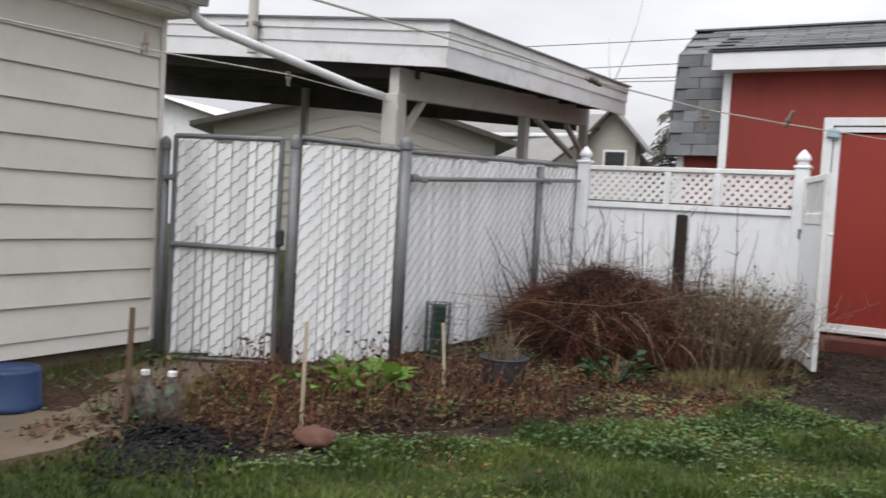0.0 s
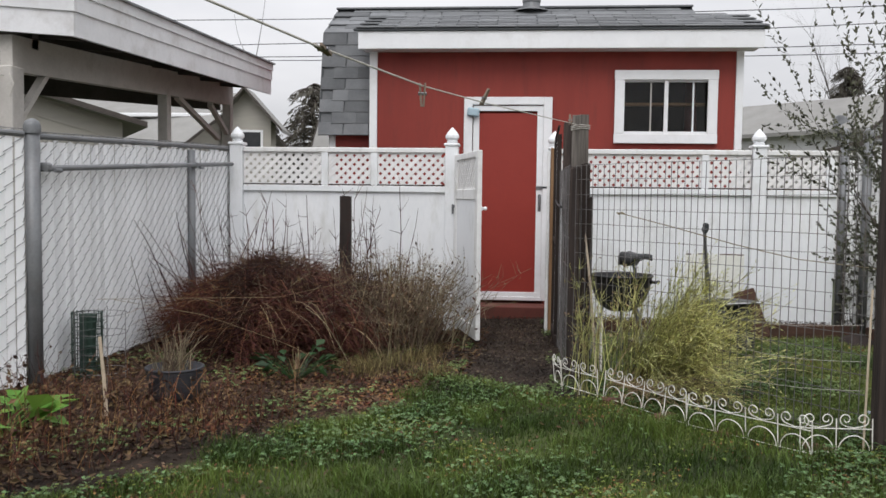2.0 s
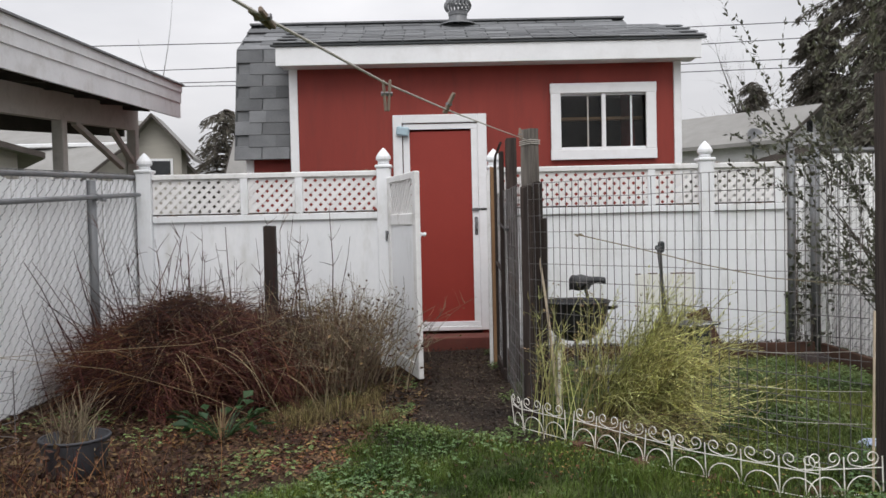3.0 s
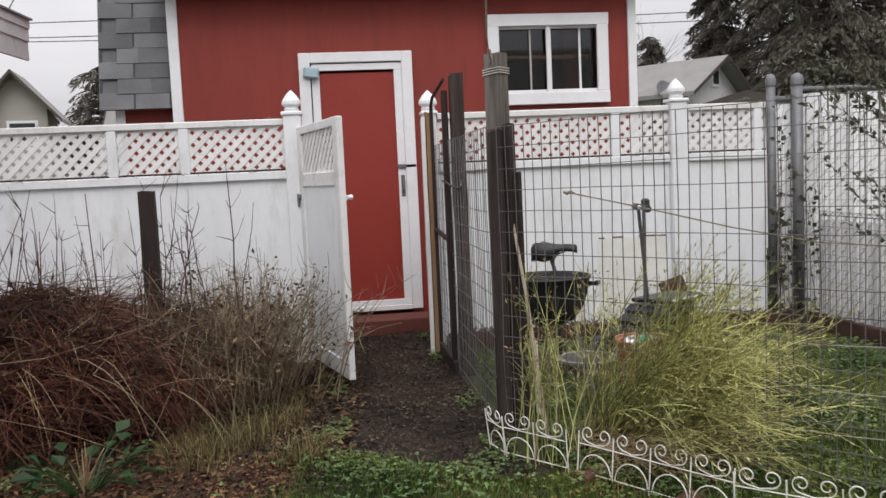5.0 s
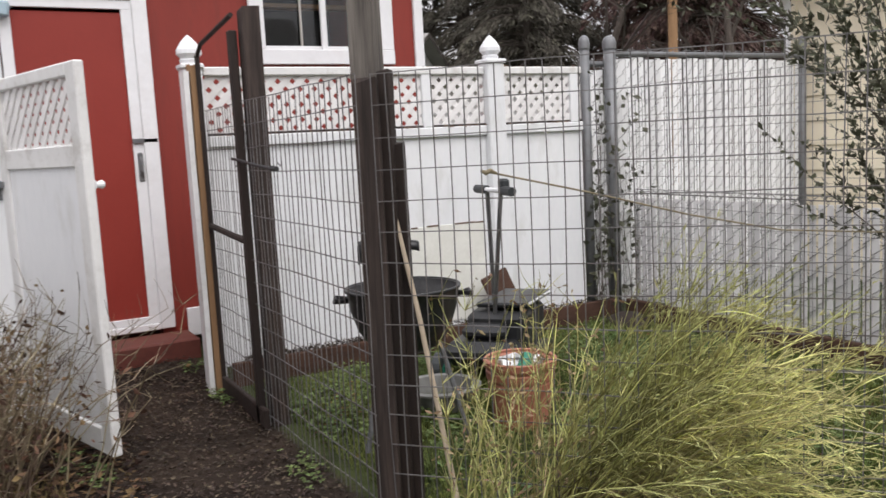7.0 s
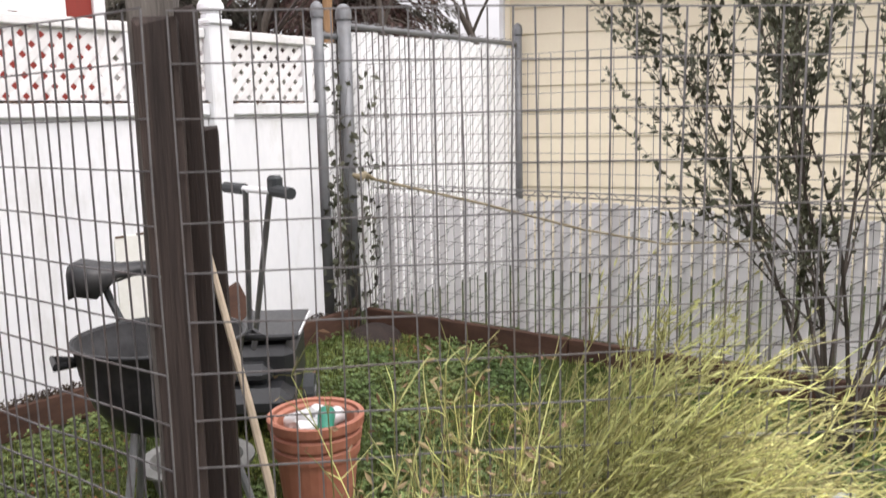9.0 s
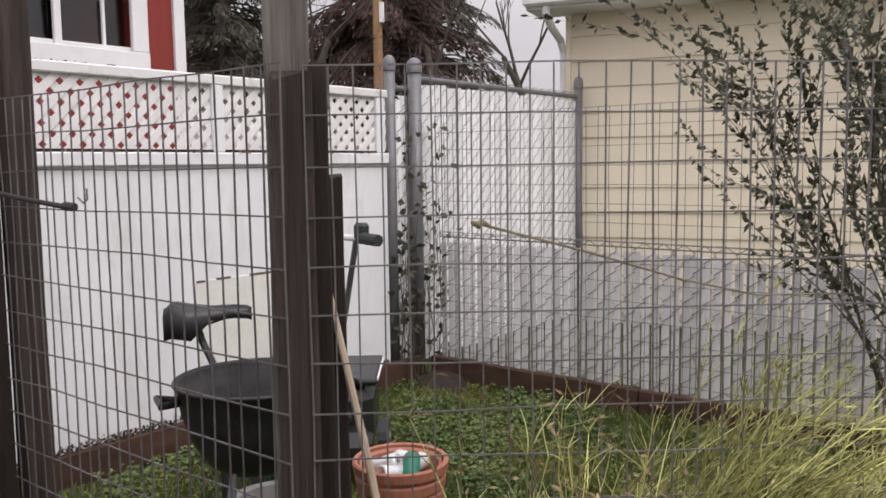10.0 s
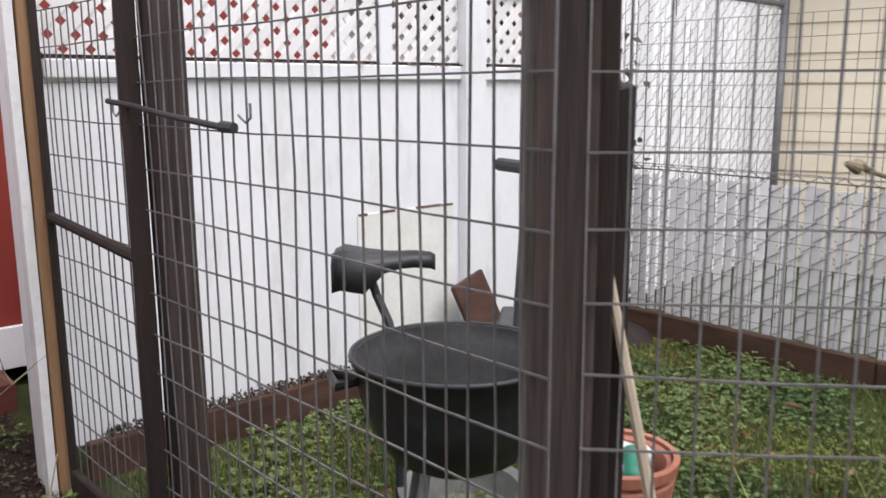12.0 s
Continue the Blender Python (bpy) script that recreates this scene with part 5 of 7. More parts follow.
for top in ((-11.0, 30.0, 11.9), (-12.6, 30.0, 9.8)):
    lo_, hi_ = Vector((-2.8, 2.25, 3.08)), Vector(top)
    solo("service_wire", Build().tube([tuple(lo_.lerp(hi_, i / 8) - Vector((0, 0, 0.35 * math.sin(math.pi * i / 8)))) for i in range(9)], 0.008, 4), M_CABLE, "thin service wire rising from the carport corner", "utility wire", group="overhead wires")


# ---- clothesline ----
line_pts = [(-1.1, -13.4, 2.15), (-0.72, -11.6, 1.93), (-0.25, -9.2, 1.76), (-0.03, -7.94, 1.71), (0.21, -6.71, 1.71), (0.37, -5.95, 1.72), (0.53, -5.14, 1.76), (0.83, -3.6, 1.85), (1.12, -2.2, 1.93)]
solo("clothesline", Build().tube(line_pts, 0.0029, 6), M_ROPE, "pale rope clothesline tied to the wooden post", "clothesline")
line2 = [(-0.934, -7.772, 1.719), (-1.237, -7.069, 1.79), (-1.878, -5.582, 1.965), (-3.1, -2.75, 2.22)]
solo("clothesline", Build().tube([(-0.328, -9.178, 1.577)] + line2, 0.003, 6), M_ROPE, "pale rope clothesline tied to the carport post", "clothesline")


M_PEG = surf("greyed_peg_wood", (0.16, 0.12, 0.09), (0.3, 0.24, 0.19), 0.8, big=12, fine=60, bump=0.2)


def clothespin(x, y, z, rx, rz):
    t = thing("clothespin", "weathered wooden clothespin clipped on the line", "clothespin", (x, y, z), rz, group="clothespins")
    t.matrix_world = pose(x, y, z, rx, 0, rz)
    for s in (-1, 1):
        part("leg", Build().box((s * 0.006, 0, -0.024), (0.007, 0.01, 0.078), rot=(0, s * 4, 0), bev=0.002), M_PEG, t)
    part("spring", Build().tube([(-0.014, 0, -0.02), (0.014, 0, -0.02)], 0.006, 6), M_STEEL, t)


clothespin(0.21, -6.71, 1.712, 82, -10)
clothespin(0.37, -5.95, 1.715, 5, 10)
clothespin(0.53, -5.14, 1.76, -150, 60)
clothespin(1.05, -2.55, 1.91, 170, 20)
clothespin(-1.237, -7.069, 1.79, 175, 20)
clothespin(-1.878, -5.582, 1.965, 10, 20)
solo("rope_end", Build().tube([(-3.06, -2.75, 2.24), (-3.02, -2.76, 2.16), (-3.05, -2.77, 2.06)], 0.006, 5), M_ROPE, "loose rope end hanging from the carport post", "rope")

# rope tied to the mesh
M_OLDROPE = surf("weathered_rope", (0.16, 0.13, 0.08), (0.34, 0.29, 0.19), 0.9, big=20, fine=200, bump=0.4)
kn = thing("tied_rope", "pale rope knotted to the wire mesh", "rope", (0, 0, 0))
part("strand", Build().tube([(1.43, -2.5, 1.264), (1.8, -2.58, 1.17), (2.2, -2.66, 1.06), (2.6, -2.75, 0.97), (3.3, -2.9, 0.9)], 0.0034, 6), M_OLDROPE, kn)
part("knot", Build().tube([(1.4, -2.5, 1.27), (1.415, -2.51, 1.262), (1.44, -2.5, 1.268), (1.46, -2.51, 1.258)], [0.004, 0.009, 0.008, 0.003], 8), M_OLDROPE, kn)

# ---- things in the pen ----
M_TUB = surf("cloudy_grey_plastic", (0.1, 0.102, 0.095), (0.22, 0.222, 0.21), 0.4, big=9, fine=40, bump=0.1)
M_PATCH = surf("yellowed_patch_sheet", (0.7, 0.7, 0.64), (0.83, 0.83, 0.78), 0.6, big=6, fine=50, bump=0.12)
patch = thing("patch_sheet", "faintly yellowed white plastic sheet fixed over the white fence", "sheet", (2.67, -0.0105, 0.5))
part("sheet", Build().box((0, 0, 0), (0.58, 0.008, 0.66), bev=0.002), M_PATCH, patch)
for gx, gw, gz in ((-0.26, 0.05, 0.328), (-0.12, 0.09, 0.331), (0.13, 0.16, 0.33), (0.25, 0.07, 0.327)):
    part("grime", Build().box((gx, -0.003, gz), (gw, 0.008, 0.011), bev=0.002), M_CRUST, patch, "dark moss along the sheet's top edge")
grill = thing("kettle_grill", "black kettle grill bowl on thin legs without its lid", "grill", (1.56, -1.52, 0))
bowl = [(0.02, 0.425), (0.1, 0.434), (0.165, 0.47), (0.212, 0.54), (0.242, 0.63), (0.257, 0.72), (0.266, 0.725), (0.265, 0.735), (0.252, 0.729)]
part("bowl", Build().lathe(bowl, 36), M_BLACK, grill, "black enamelled bowl", smooth=True)
part("lining", Build().lathe([(0.252, 0.729), (0.244, 0.69), (0.234, 0.684), (0.224, 0.62), (0.19, 0.54), (0.142, 0.48), (0.09, 0.452), (0.0, 0.444)], 36), M_ASH, grill, "ash-dulled inner face", smooth=True)
part("rim", Build().tube([(0.262 * math.cos(2 * math.pi * k / 40), 0.262 * math.sin(2 * math.pi * k / 40), 0.731) for k in range(41)], 0.0065, 6, cap=False), M_BLACK, grill, "rolled bowl rim", smooth=True)
for a in (200, 320, 80):
    c, s = math.cos(radians(a)), math.sin(radians(a))
    part("leg", Build().tube([(c * 0.16, s * 0.16, 0.47), (c * 0.28, s * 0.28, 0.03)], 0.0125, 8), M_GALV, grill)
for a in (155, 335):
    c, s = math.cos(radians(a)), math.sin(radians(a))
    part("handle", Build().tube([(c * 0.25, s * 0.25, 0.68), (c * 0.31 - s * 0.05, s * 0.31 + c * 0.05, 0.69), (c * 0.31 + s * 0.05, s * 0.31 - c * 0.05, 0.69), (c * 0.25, s * 0.25, 0.69)], 0.012, 8), M_BLACK, grill)

saddle = thing("bicycle_saddle", "black bicycle saddle on a bent seat post", "bicycle saddle", (1.76, -0.975, 0.865), -43)
vs, fs = [], []
prof = [(-0.15, 0.07, 0.012), (-0.12, 0.09, 0.025), (-0.05, 0.085, 0.012), (0.02, 0.045, 0.008), (0.1, 0.024, 0.012), (0.15, 0.018, 0.008), (0.165, 0.008, 0.0)]
for x, w, z in prof:
    for yy, zz in ((-1, -0.06), (-1.0, -0.02), (-0.6, 0.008), (0, 0.0), (0.6, 0.008), (1.0, -0.02), (1, -0.06)):
        vs.append((x, yy * w, z + (zz if abs(yy) < 1 or zz > -0.05 else (-0.11 if x < 0.02 else -0.04))))
for i in range(len(prof) - 1):
    for j in range(6):
        fs.append((i * 7 + j, i * 7 + j + 1, i * 7 + 8 + j, i * 7 + 7 + j))
fs += [tuple(reversed(range(7))), tuple((len(prof) - 1) * 7 + j for j in range(7))]
fs += [(i * 7, i * 7 + 7, i * 7 + 13, i * 7 + 6) for i in range(len(prof) - 1)]
part("cover", Build().add(vs, fs), M_BLACK, saddle, smooth=True)
part("seat_post", Build().tube([(-0.04, 0, -0.05), (-0.02, 0.0, -0.12), (0.02, -0.03, -0.2), (0.045, -0.06, -0.3), (0.05, -0.06, -0.87)], 0.014, 8), M_PLASTIC, saddle)
part("rail", Build().tube([(-0.1, 0.03, -0.04), (0.0, 0.03, -0.055), (0.1, 0.01, -0.02)], 0.005, 5), M_STEEL, saddle)

pot = thing("plastic_pot", "terracotta-coloured ribbed plastic pot holding crushed cans", "plant pot", (2.12, -1.62, -0.055))
part("body", Build().lathe([(0.0, 0.02), (0.125, 0.02), (0.13, 0.035), (0.146, 0.2), (0.15, 0.24), (0.153, 0.37), (0.142, 0.36), (0.132, 0.2), (0.115, 0.06), (0, 0.055)], 32), M_TERRA, pot)
for z_b, r_b in ((0.235, 0.158), (0.288, 0.166), (0.345, 0.176)):
    part("rib", Build().lathe([(r_b - 0.012, z_b - 0.004), (r_b, z_b), (r_b + 0.003, z_b + 0.032), (r_b - 0.004, z_b + 0.038), (r_b - 0.016, z_b + 0.034), (r_b - 0.014, z_b)], 32), M_TERRA, pot)
for k in range(5):
    part("drain_slot", Build().box((0.128 * math.cos(k * 1.256), 0.128 * math.sin(k * 1.256), 0.045), (0.03, 0.02, 0.02), (0, 0, k * 72), 0.004), M_POSTDARK, pot)


def can(x, y, z, rx, ry, rz, mat, label):
    t = thing("drink_can", label, "can", group="cans in the pot")
    t.matrix_world = pose(x, y, z, rx, ry, rz)
    part("body", Build().lathe([(0.0, -0.058), (0.024, -0.058), (0.033, -0.046), (0.03, -0.01), (0.033, 0.045), (0.027, 0.056), (0.025, 0.054), (0, 0.05)], 16), mat, t, smooth=True)
    part("tab", Build().box((0.004, 0, 0.053), (0.024, 0.014, 0.002)), M_STEEL, t)


can(2.08, -1.58, 0.305, 70, 10, 20, M_CAN, "crumpled pale drink can")
can(2.15, -1.66, 0.300, 80, 25, 80, M_CAN, "crumpled pale drink can")
can(2.1, -1.69, 0.310, 60, -20, 140, M_GREENCAN, "crumpled green drink can")
can(2.19, -1.6, 0.295, 85, 0, 200, M_CAN, "crumpled pale drink can")
can(2.04, -1.65, 0.295, 75, 0, 260, M_CAN, "crumpled pale drink can")

mower = thing("lawn_mower", "black cordless lawn mower with twin steel handle bars", "lawn mower", (2.42, -0.9, 0), 40)
part("deck", Build().box((0, 0, 0.2), (0.52, 0.44, 0.14), bev=0.05).box((-0.02, 0, 0.31), (0.34, 0.26, 0.1), bev=0.04), M_BLACK, mower)
part("motor_cover", Build().box((0.06, 0.0, 0.38), (0.26, 0.2, 0.07), rot=(0, -8, 0), bev=0.03), M_PLASTIC, mower)
for wx, wy in ((-0.2, -0.25), (-0.2, 0.25), (0.22, -0.25), (0.22, 0.25)):
    wh = part("wheel", Build().tube([(wx, wy - 0.025, 0.1), (wx, wy + 0.025, 0.1)], 0.1, 18), M_PLASTIC, mower)
    part("hub", Build().tube([(wx, wy - 0.03, 0.1), (wx, wy + 0.03, 0.1)], 0.04, 10), M_GREENCAN if wx < 0 else M_STEEL, wh)
part("body_block", Build().box((0.14, -0.05, 0.29), (0.5, 0.34, 0.26), bev=0.04), M_BLACK, mower)
part("catcher", Build().box((0.2, -0.09, 0.445), (0.58, 0.3, 0.028), rot=(0, 2, 0), bev=0.009), M_BLACK, mower, "flat black lid")
part("lid_edge", Build().box((0.2, -0.241, 0.452), (0.5, 0.006, 0.012), rot=(0, 2, 0)), M_TRIM, mower, "pale lid edge")
mi = mower.matrix_world.inverted()
for p, q in (((2.3, -1.24, 1.11), (2.4, -0.96, 0.34)), ((2.33, -1.06, 1.11), (2.46, -0.88, 0.34))):
    part("handle_bar", Build().tube([tuple(mi @ Vector(p)), tuple(mi @ Vector(q))], 0.0125, 8), M_STEEL, mower)
part("cross_bar", Build().tube([tuple(mi @ Vector(p)) for p in ((2.28, -1.35, 1.11), (2.36, -0.93, 1.11))], 0.014, 8), M_TRIM, mower)
for p, q in (((2.27, -1.39, 1.11), (2.29, -1.27, 1.115)), ((2.34, -1.04, 1.11), (2.37, -0.89, 1.11))):
    part("grip", Build().tube([tuple(mi @ Vector(p)), tuple(mi @ Vector(q))], 0.024, 10), M_PLASTIC, mower)
part("switch_box", Build().box(tuple(mi @ Vector((2.3, -1.27, 1.14))), (0.06, 0.05, 0.07), rot=(0, 0, 40), bev=0.012), M_PLASTIC, mower)

solo("leaning_board", Build().box((0, 0, 0.25), (0.21, 0.03, 0.5), rot=(-14, -18, 0), bev=0.008), M_BORDER, "brown board leaning against the white fence", "board", (3.0, -0.2, 0))
solo("clear_tub", Build().lathe([(0.0, 0.01), (0.15, 0.01), (0.18, 0.11), (0.215, 0.115), (0.215, 0.125), (0.172, 0.125), (0.145, 0.03), (0, 0.025)], 28), M_TUB, "shallow grey tub lying under the grill", "tub", (1.9, -1.2, 0.01))
solo("garden_stick", Build().tube([(1.29, -2.45, 0.0), (1.235, -2.31, 0.75), (1.192, -2.24, 1.14)], [0.011, 0.0095, 0.0075], 7), M_STICK, "pale bamboo stick leaning on the corner post", "stick")
solo("garden_stick", Build().tube([(1.36, -1.98, 0.0), (1.36, -1.96, 0.42)], 0.013, 7), M_WIREWHITE, "short white stake inside the pen", "stick")
solo("garden_stick", Build().tube([(2.55, -4.08, 0.0), (2.575, -4.055, 0.9)], 0.006, 7), M_STICK, "pale bamboo cane beside the pen's outer post", "stick")
for za, zb, sag in ((0.62, 0.7, 0.03), (0.46, 0.5, 0.04), (0.25, 0.34, 0.03)):
    a, b = Vector((1.95, -3.1, za)), Vector((2.56, -4.0, zb))
    solo("garden_string", Build().tube([tuple(a.lerp(b, i / 8) - Vector((0, 0, sag * math.sin(math.pi * i / 8)))) for i in range(9)], 0.0016, 4), M_ROPE, "pale string strung along the pen", "string", group="strings along the pen")

# ---- white wire border edging ----
def scroll(cx, cz, s, turn):
    """A spiral that starts at the middle of a bay and curls outward and in."""
    pts = []
    for i in range(17):
        q = i / 16
        a = -math.pi / 2 + turn * q * 7.6
        r = s * (1 - 0.7 * q)
        pts.append((cx + r * math.cos(a), 0, cz + r * math.sin(a)))
    return pts


def edging(x, y, rz, n, lean):
    t = thing("border_edging", "low white scrolled wire border edging", "garden edging", (x, y, 0), rz, group="wire border edging")
    t.matrix_world = pose(x, y, 0, lean, 0, rz)
    w = 0.19
    for i in range(n + 1):
        part("upright", Build().tube([(i * w, 0, -0.04), (i * w, 0, 0.21)], 0.0034, 5), M_WIREWHITE, t)
    for z_w in (0.03, 0.155):
        part("rail", Build().tube([(0, 0, z_w), (n * w, 0, z_w)], 0.0028, 5), M_WIREWHITE, t)
    for i in range(n):
        c = (i + 0.5) * w
        part("arch", Build().tube([(c + 0.084 * math.cos(a), 0.004, 0.03 + 0.088 * math.sin(a)) for a in [math.pi * k / 10 for k in range(11)]], 0.003, 5), M_WIREWHITE, t)
        for s in (-1, 1):
            part("scroll", Build().tube([(c, 0, 0.16)] + scroll(c + s * 0.044, 0.205, 0.036, s), 0.0029, 4, cap=False), M_WIREWHITE, t)
    return t


edge_line = [(0.98, -2.5), (1.02, -2.66), (1.28, -3.0), (1.71, -3.64), (2.21, -4.12), (2.6, -4.1)]
edge_lean = (6, 3, -6, 4, -3)
for (xa, ya), (xb, yb), le in zip(edge_line[:-1], edge_line[1:], edge_lean):
    ln = math.hypot(xb - xa, yb - ya)
    edging(xa, ya, math.degrees(math.atan2(yb - ya, xb - xa)), max(1, round(ln / 0.19)), le)
for bx, by, rz in ((1.36, -3.02, 30), (1.62, -3.42, 50), (1.95, -3.75, 40), (2.35, -4.0, 5)):
    solo("edging_brick", Build().box((0, 0, 0.02), (0.2, 0.1, 0.06), rot=(2, 4, rz), bev=0.01), M_ROCK, "worn red brick half sunk behind the edging", "brick", (bx, by, -0.018), group="border bricks")

# ---- left bed: pots, stakes, stones ----
bin_ = thing("plastic_tub", "blue plastic tub turned upside down beside the path", "tub", (-3.2, -6.2, 0.086), 20)
part("body", Build().lathe([(0.16, 0.0), (0.163, 0.02), (0.152, 0.03), (0.147, 0.2), (0.138, 0.218), (0.12, 0.224), (0.115, 0.216), (0.0, 0.216)], 28), M_BLUE, bin_, smooth=True)
part("label_strip", Build().box((-0.09, -0.118, 0.17), (0.05, 0.012, 0.035), (0, 0, -38)), M_TRIM, bin_, "white sticker")
for bx, by in ((-2.5, -5.9), (-2.37, -5.83)):
    j = thing("plastic_jug", "clear plastic jug with a white cap", "jug", (bx, by, 0.08), group="clear jugs")
    part("body", Build().lathe([(0, 0.0), (0.055, 0.0), (0.07, 0.02), (0.066, 0.06), (0.07, 0.11), (0.067, 0.15), (0.05, 0.19), (0.018, 0.22), (0.018, 0.25)], 18), M_JUG, j, smooth=True)
    part("cap", Build().tube([(0, 0, 0.245), (0, 0, 0.27)], 0.024, 12), M_TRIM, j)


def stake(x, y, h, r, mat, label, lean=(0, 0)):
    z = float(ground_z(x, y))
    solo("garden_stake", Build().tube([(0, 0, -0.1), (lean[0] * 0.5, lean[1] * 0.5, h * 0.5), (lean[0], lean[1], h)], [r, r, r * 0.9], 6), mat, label, "stake", (x, y, z), group="garden stakes")


stake(-2.52, -6.0, 0.62, 0.016, M_OLDWOOD, "brown wooden stake in the weedy bed", (0.02, 0))
stake(-1.79, -5.44, 0.6, 0.011, M_STICK, "thin pale stake in the weedy bed", (-0.01, 0.02))
stake(-1.69, -4.02, 0.47, 0.011, M_STICK, "thin pale stake in the weedy bed", (-0.06, 0.03))
bm = bmesh.new()
bmesh.ops.create_icosphere(bm, subdivisions=3, radius=1)
for vtx in bm.verts:
    k = 1 + 0.25 * noise.noise(vtx.co * 1.7)
    vtx.co = Vector((vtx.co.x * 0.125 * k, vtx.co.y * 0.095 * k, max(vtx.co.z, -0.6) * 0.06 * k))
rock_me = bpy.data.meshes.new("rock")
bm.to_mesh(rock_me)
bm.free()
rock_me.materials.append(M_ROCK)
rock_me.shade_smooth()
rock = tagged(new("rock", rock_me), "flat red-brown stone at the edge of the bed", "rock")
rock.location = (-1.58, -5.58, 0.085)

ge = np.random.default_rng(31)
cc = 1500
cpos = np.stack([ge.normal(-2.07, 0.2, cc), ge.normal(-6.16, 0.19, cc)], 1)
chunk_b = Build()
for (cx_, cy_) in cpos.tolist():
    sz = random.uniform(0.01, 0.028)
    hz = 0.085 * math.exp(-((cx_ + 2.07) ** 2 / 0.05 + (cy_ + 6.1) ** 2 / 0.03))
    chunk_b.box((cx_, cy_, float(ground_z(cx_, cy_)) + hz * random.random() + 0.012), (sz * 1.7, sz, sz * 0.5), (random.uniform(-40, 40), random.uniform(-40, 40), random.uniform(0, 180)), 0.006)
chunk_b.lathe([(0.3, -0.03), (0.22, 0.012), (0.12, 0.04), (0.06, 0.055), (0, 0.06)], 24, (-2.07, -6.12, float(ground_z(-2.07, -6.12))))
solo("charcoal_heap", chunk_b, M_CHARCOAL, "small heap of charcoal lumps at the lawn's edge", "charcoal", kind="stuff")

roll = thing("wire_roll", "standing roll of dark green garden wire", "wire roll", (-2.3, -3.1, 0.06))
for i in range(9):
    zz = 0.03 + i * 0.055
    part("hoop", Build().tube([((0.1 + 0.012 * math.sin(3 * a + i)) * math.cos(a), (0.1 + 0.012 * math.sin(3 * a + i)) * math.sin(a), zz) for a in [2 * math.pi * k / 16 for k in range(17)]], 0.0035, 4, cap=False), M_GREENWIRE, roll)
for i in range(16):
    a = 2 * math.pi * i / 16
    part("upright", Build().tube([(0.1 * math.cos(a), 0.1 * math.sin(a), 0), (0.1 * math.cos(a), 0.1 * math.sin(a), 0.48)], 0.0035, 4), M_GREENWIRE, roll)
part("core", Build().tube([(0, 0, 0), (0.01, 0, 0.46)], 0.055, 10), M_GREENWIRE, roll)
cage = thing("wire_cage", "loose grey wire plant cage by the fence", "plant cage", (-2.12, -3.25, 0.06))
for i in range(4):
    part("hoop", Build().tube([(0.17 * math.cos(a), 0.17 * math.sin(a), 0.1 + i * 0.13) for a in [2 * math.pi * k / 18 for k in range(19)]], 0.002, 4, cap=False), M_WIRE, cage)
for i in range(7):
    a = 2 * math.pi * i / 7
    part("upright", Build().tube([(0.17 * math.cos(a), 0.17 * math.sin(a), 0), (0.17 * math.cos(a), 0.17 * math.sin(a), 0.52)], 0.002, 4), M_WIRE, cage)

planter = thing("planter", "dark grey round plastic pot filled with dead stems", "plant pot", (-1.5, -3.5, 0.05))
M_SLATE = surf("slate_grey_plastic", (0.022, 0.023, 0.027), (0.055, 0.056, 0.064), 0.6, big=4, fine=60, bump=0.15)
part("body", Build().lathe([(0.0, 0.0), (0.14, 0.0), (0.15, 0.02), (0.178, 0.18), (0.178, 0.2), (0.166, 0.2), (0.15, 0.08), (0.0, 0.07)], 30), M_SLATE, planter, "tapered dark grey pot wall", smooth=True)
part("rim", Build().tube([(0.178 * math.cos(2 * math.pi * k / 32), 0.178 * math.sin(2 * math.pi * k / 32), 0.2) for k in range(33)], 0.009, 6, cap=False), M_SLATE, planter, smooth=True)
part("soil", Build().lathe([(0.158, 0.15), (0.1, 0.165), (0.0, 0.172)], 24), M_BARK, planter, "dark potting soil")


def arcs(g, base, azim, length, lift, bend, steps=6):
    """Curved stems: start points, headings, lengths, first slopes, and how far they bend over."""
    s = np.linspace(0, 1, steps)[None, :]
    n = len(base)
    el = lift[:, None] - bend[:, None] * s
    seg = length[:, None] / (steps - 1)
    dx, dy, dz = np.cos(el) * np.cos(azim)[:, None], np.cos(el) * np.sin(azim)[:, None], np.sin(el)
    az2 = g.normal(0, 0.12, (n, steps))
    dx, dy = dx + az2 * 0.5, dy + np.roll(az2, 1, 0) * 0.5
    p = np.stack([np.cumsum(dx * seg, 1), np.cumsum(dy * seg, 1), np.cumsum(dz * seg, 1)], -1)
    p -= p[:, :1]
    return p + base[:, None, :]


def taper(n, steps, r, g):
    return (r * (0.7 + 0.6 * g.random((n, 1)))) * np.linspace(1, 0.35, steps)[None, :]


def stem_part(name, paths, radii, mat, parent, label="", n=3):
    v, f = strands(paths, radii, n)
    ob = part(name, cloud_mesh(name, v, f, mat), mat, parent, label)
    ob["kind"] = "stuff"
    return ob


g = np.random.default_rng(5)
n = 110
b = np.stack([g.normal(0, 0.06, n), g.normal(0, 0.06, n), np.full(n, 0.15)], 1)
stem_part("dead_growth", arcs(g, b, g.random(n) * 6.28, 0.12 + 0.25 * g.random(n), 1.1 + 0.4 * g.random(n), g.normal(0.2, 0.3, n)), taper(n, 6, 0.0032, g), M_TWIGGREY, planter, "dry straw-coloured stems")

# brush heap and the twiggy shrub beside it
brush = thing("brush_heap", "domed heap of red-brown dead vines and twigs", "brush heap", (-1.42, -1.4, 0.05))


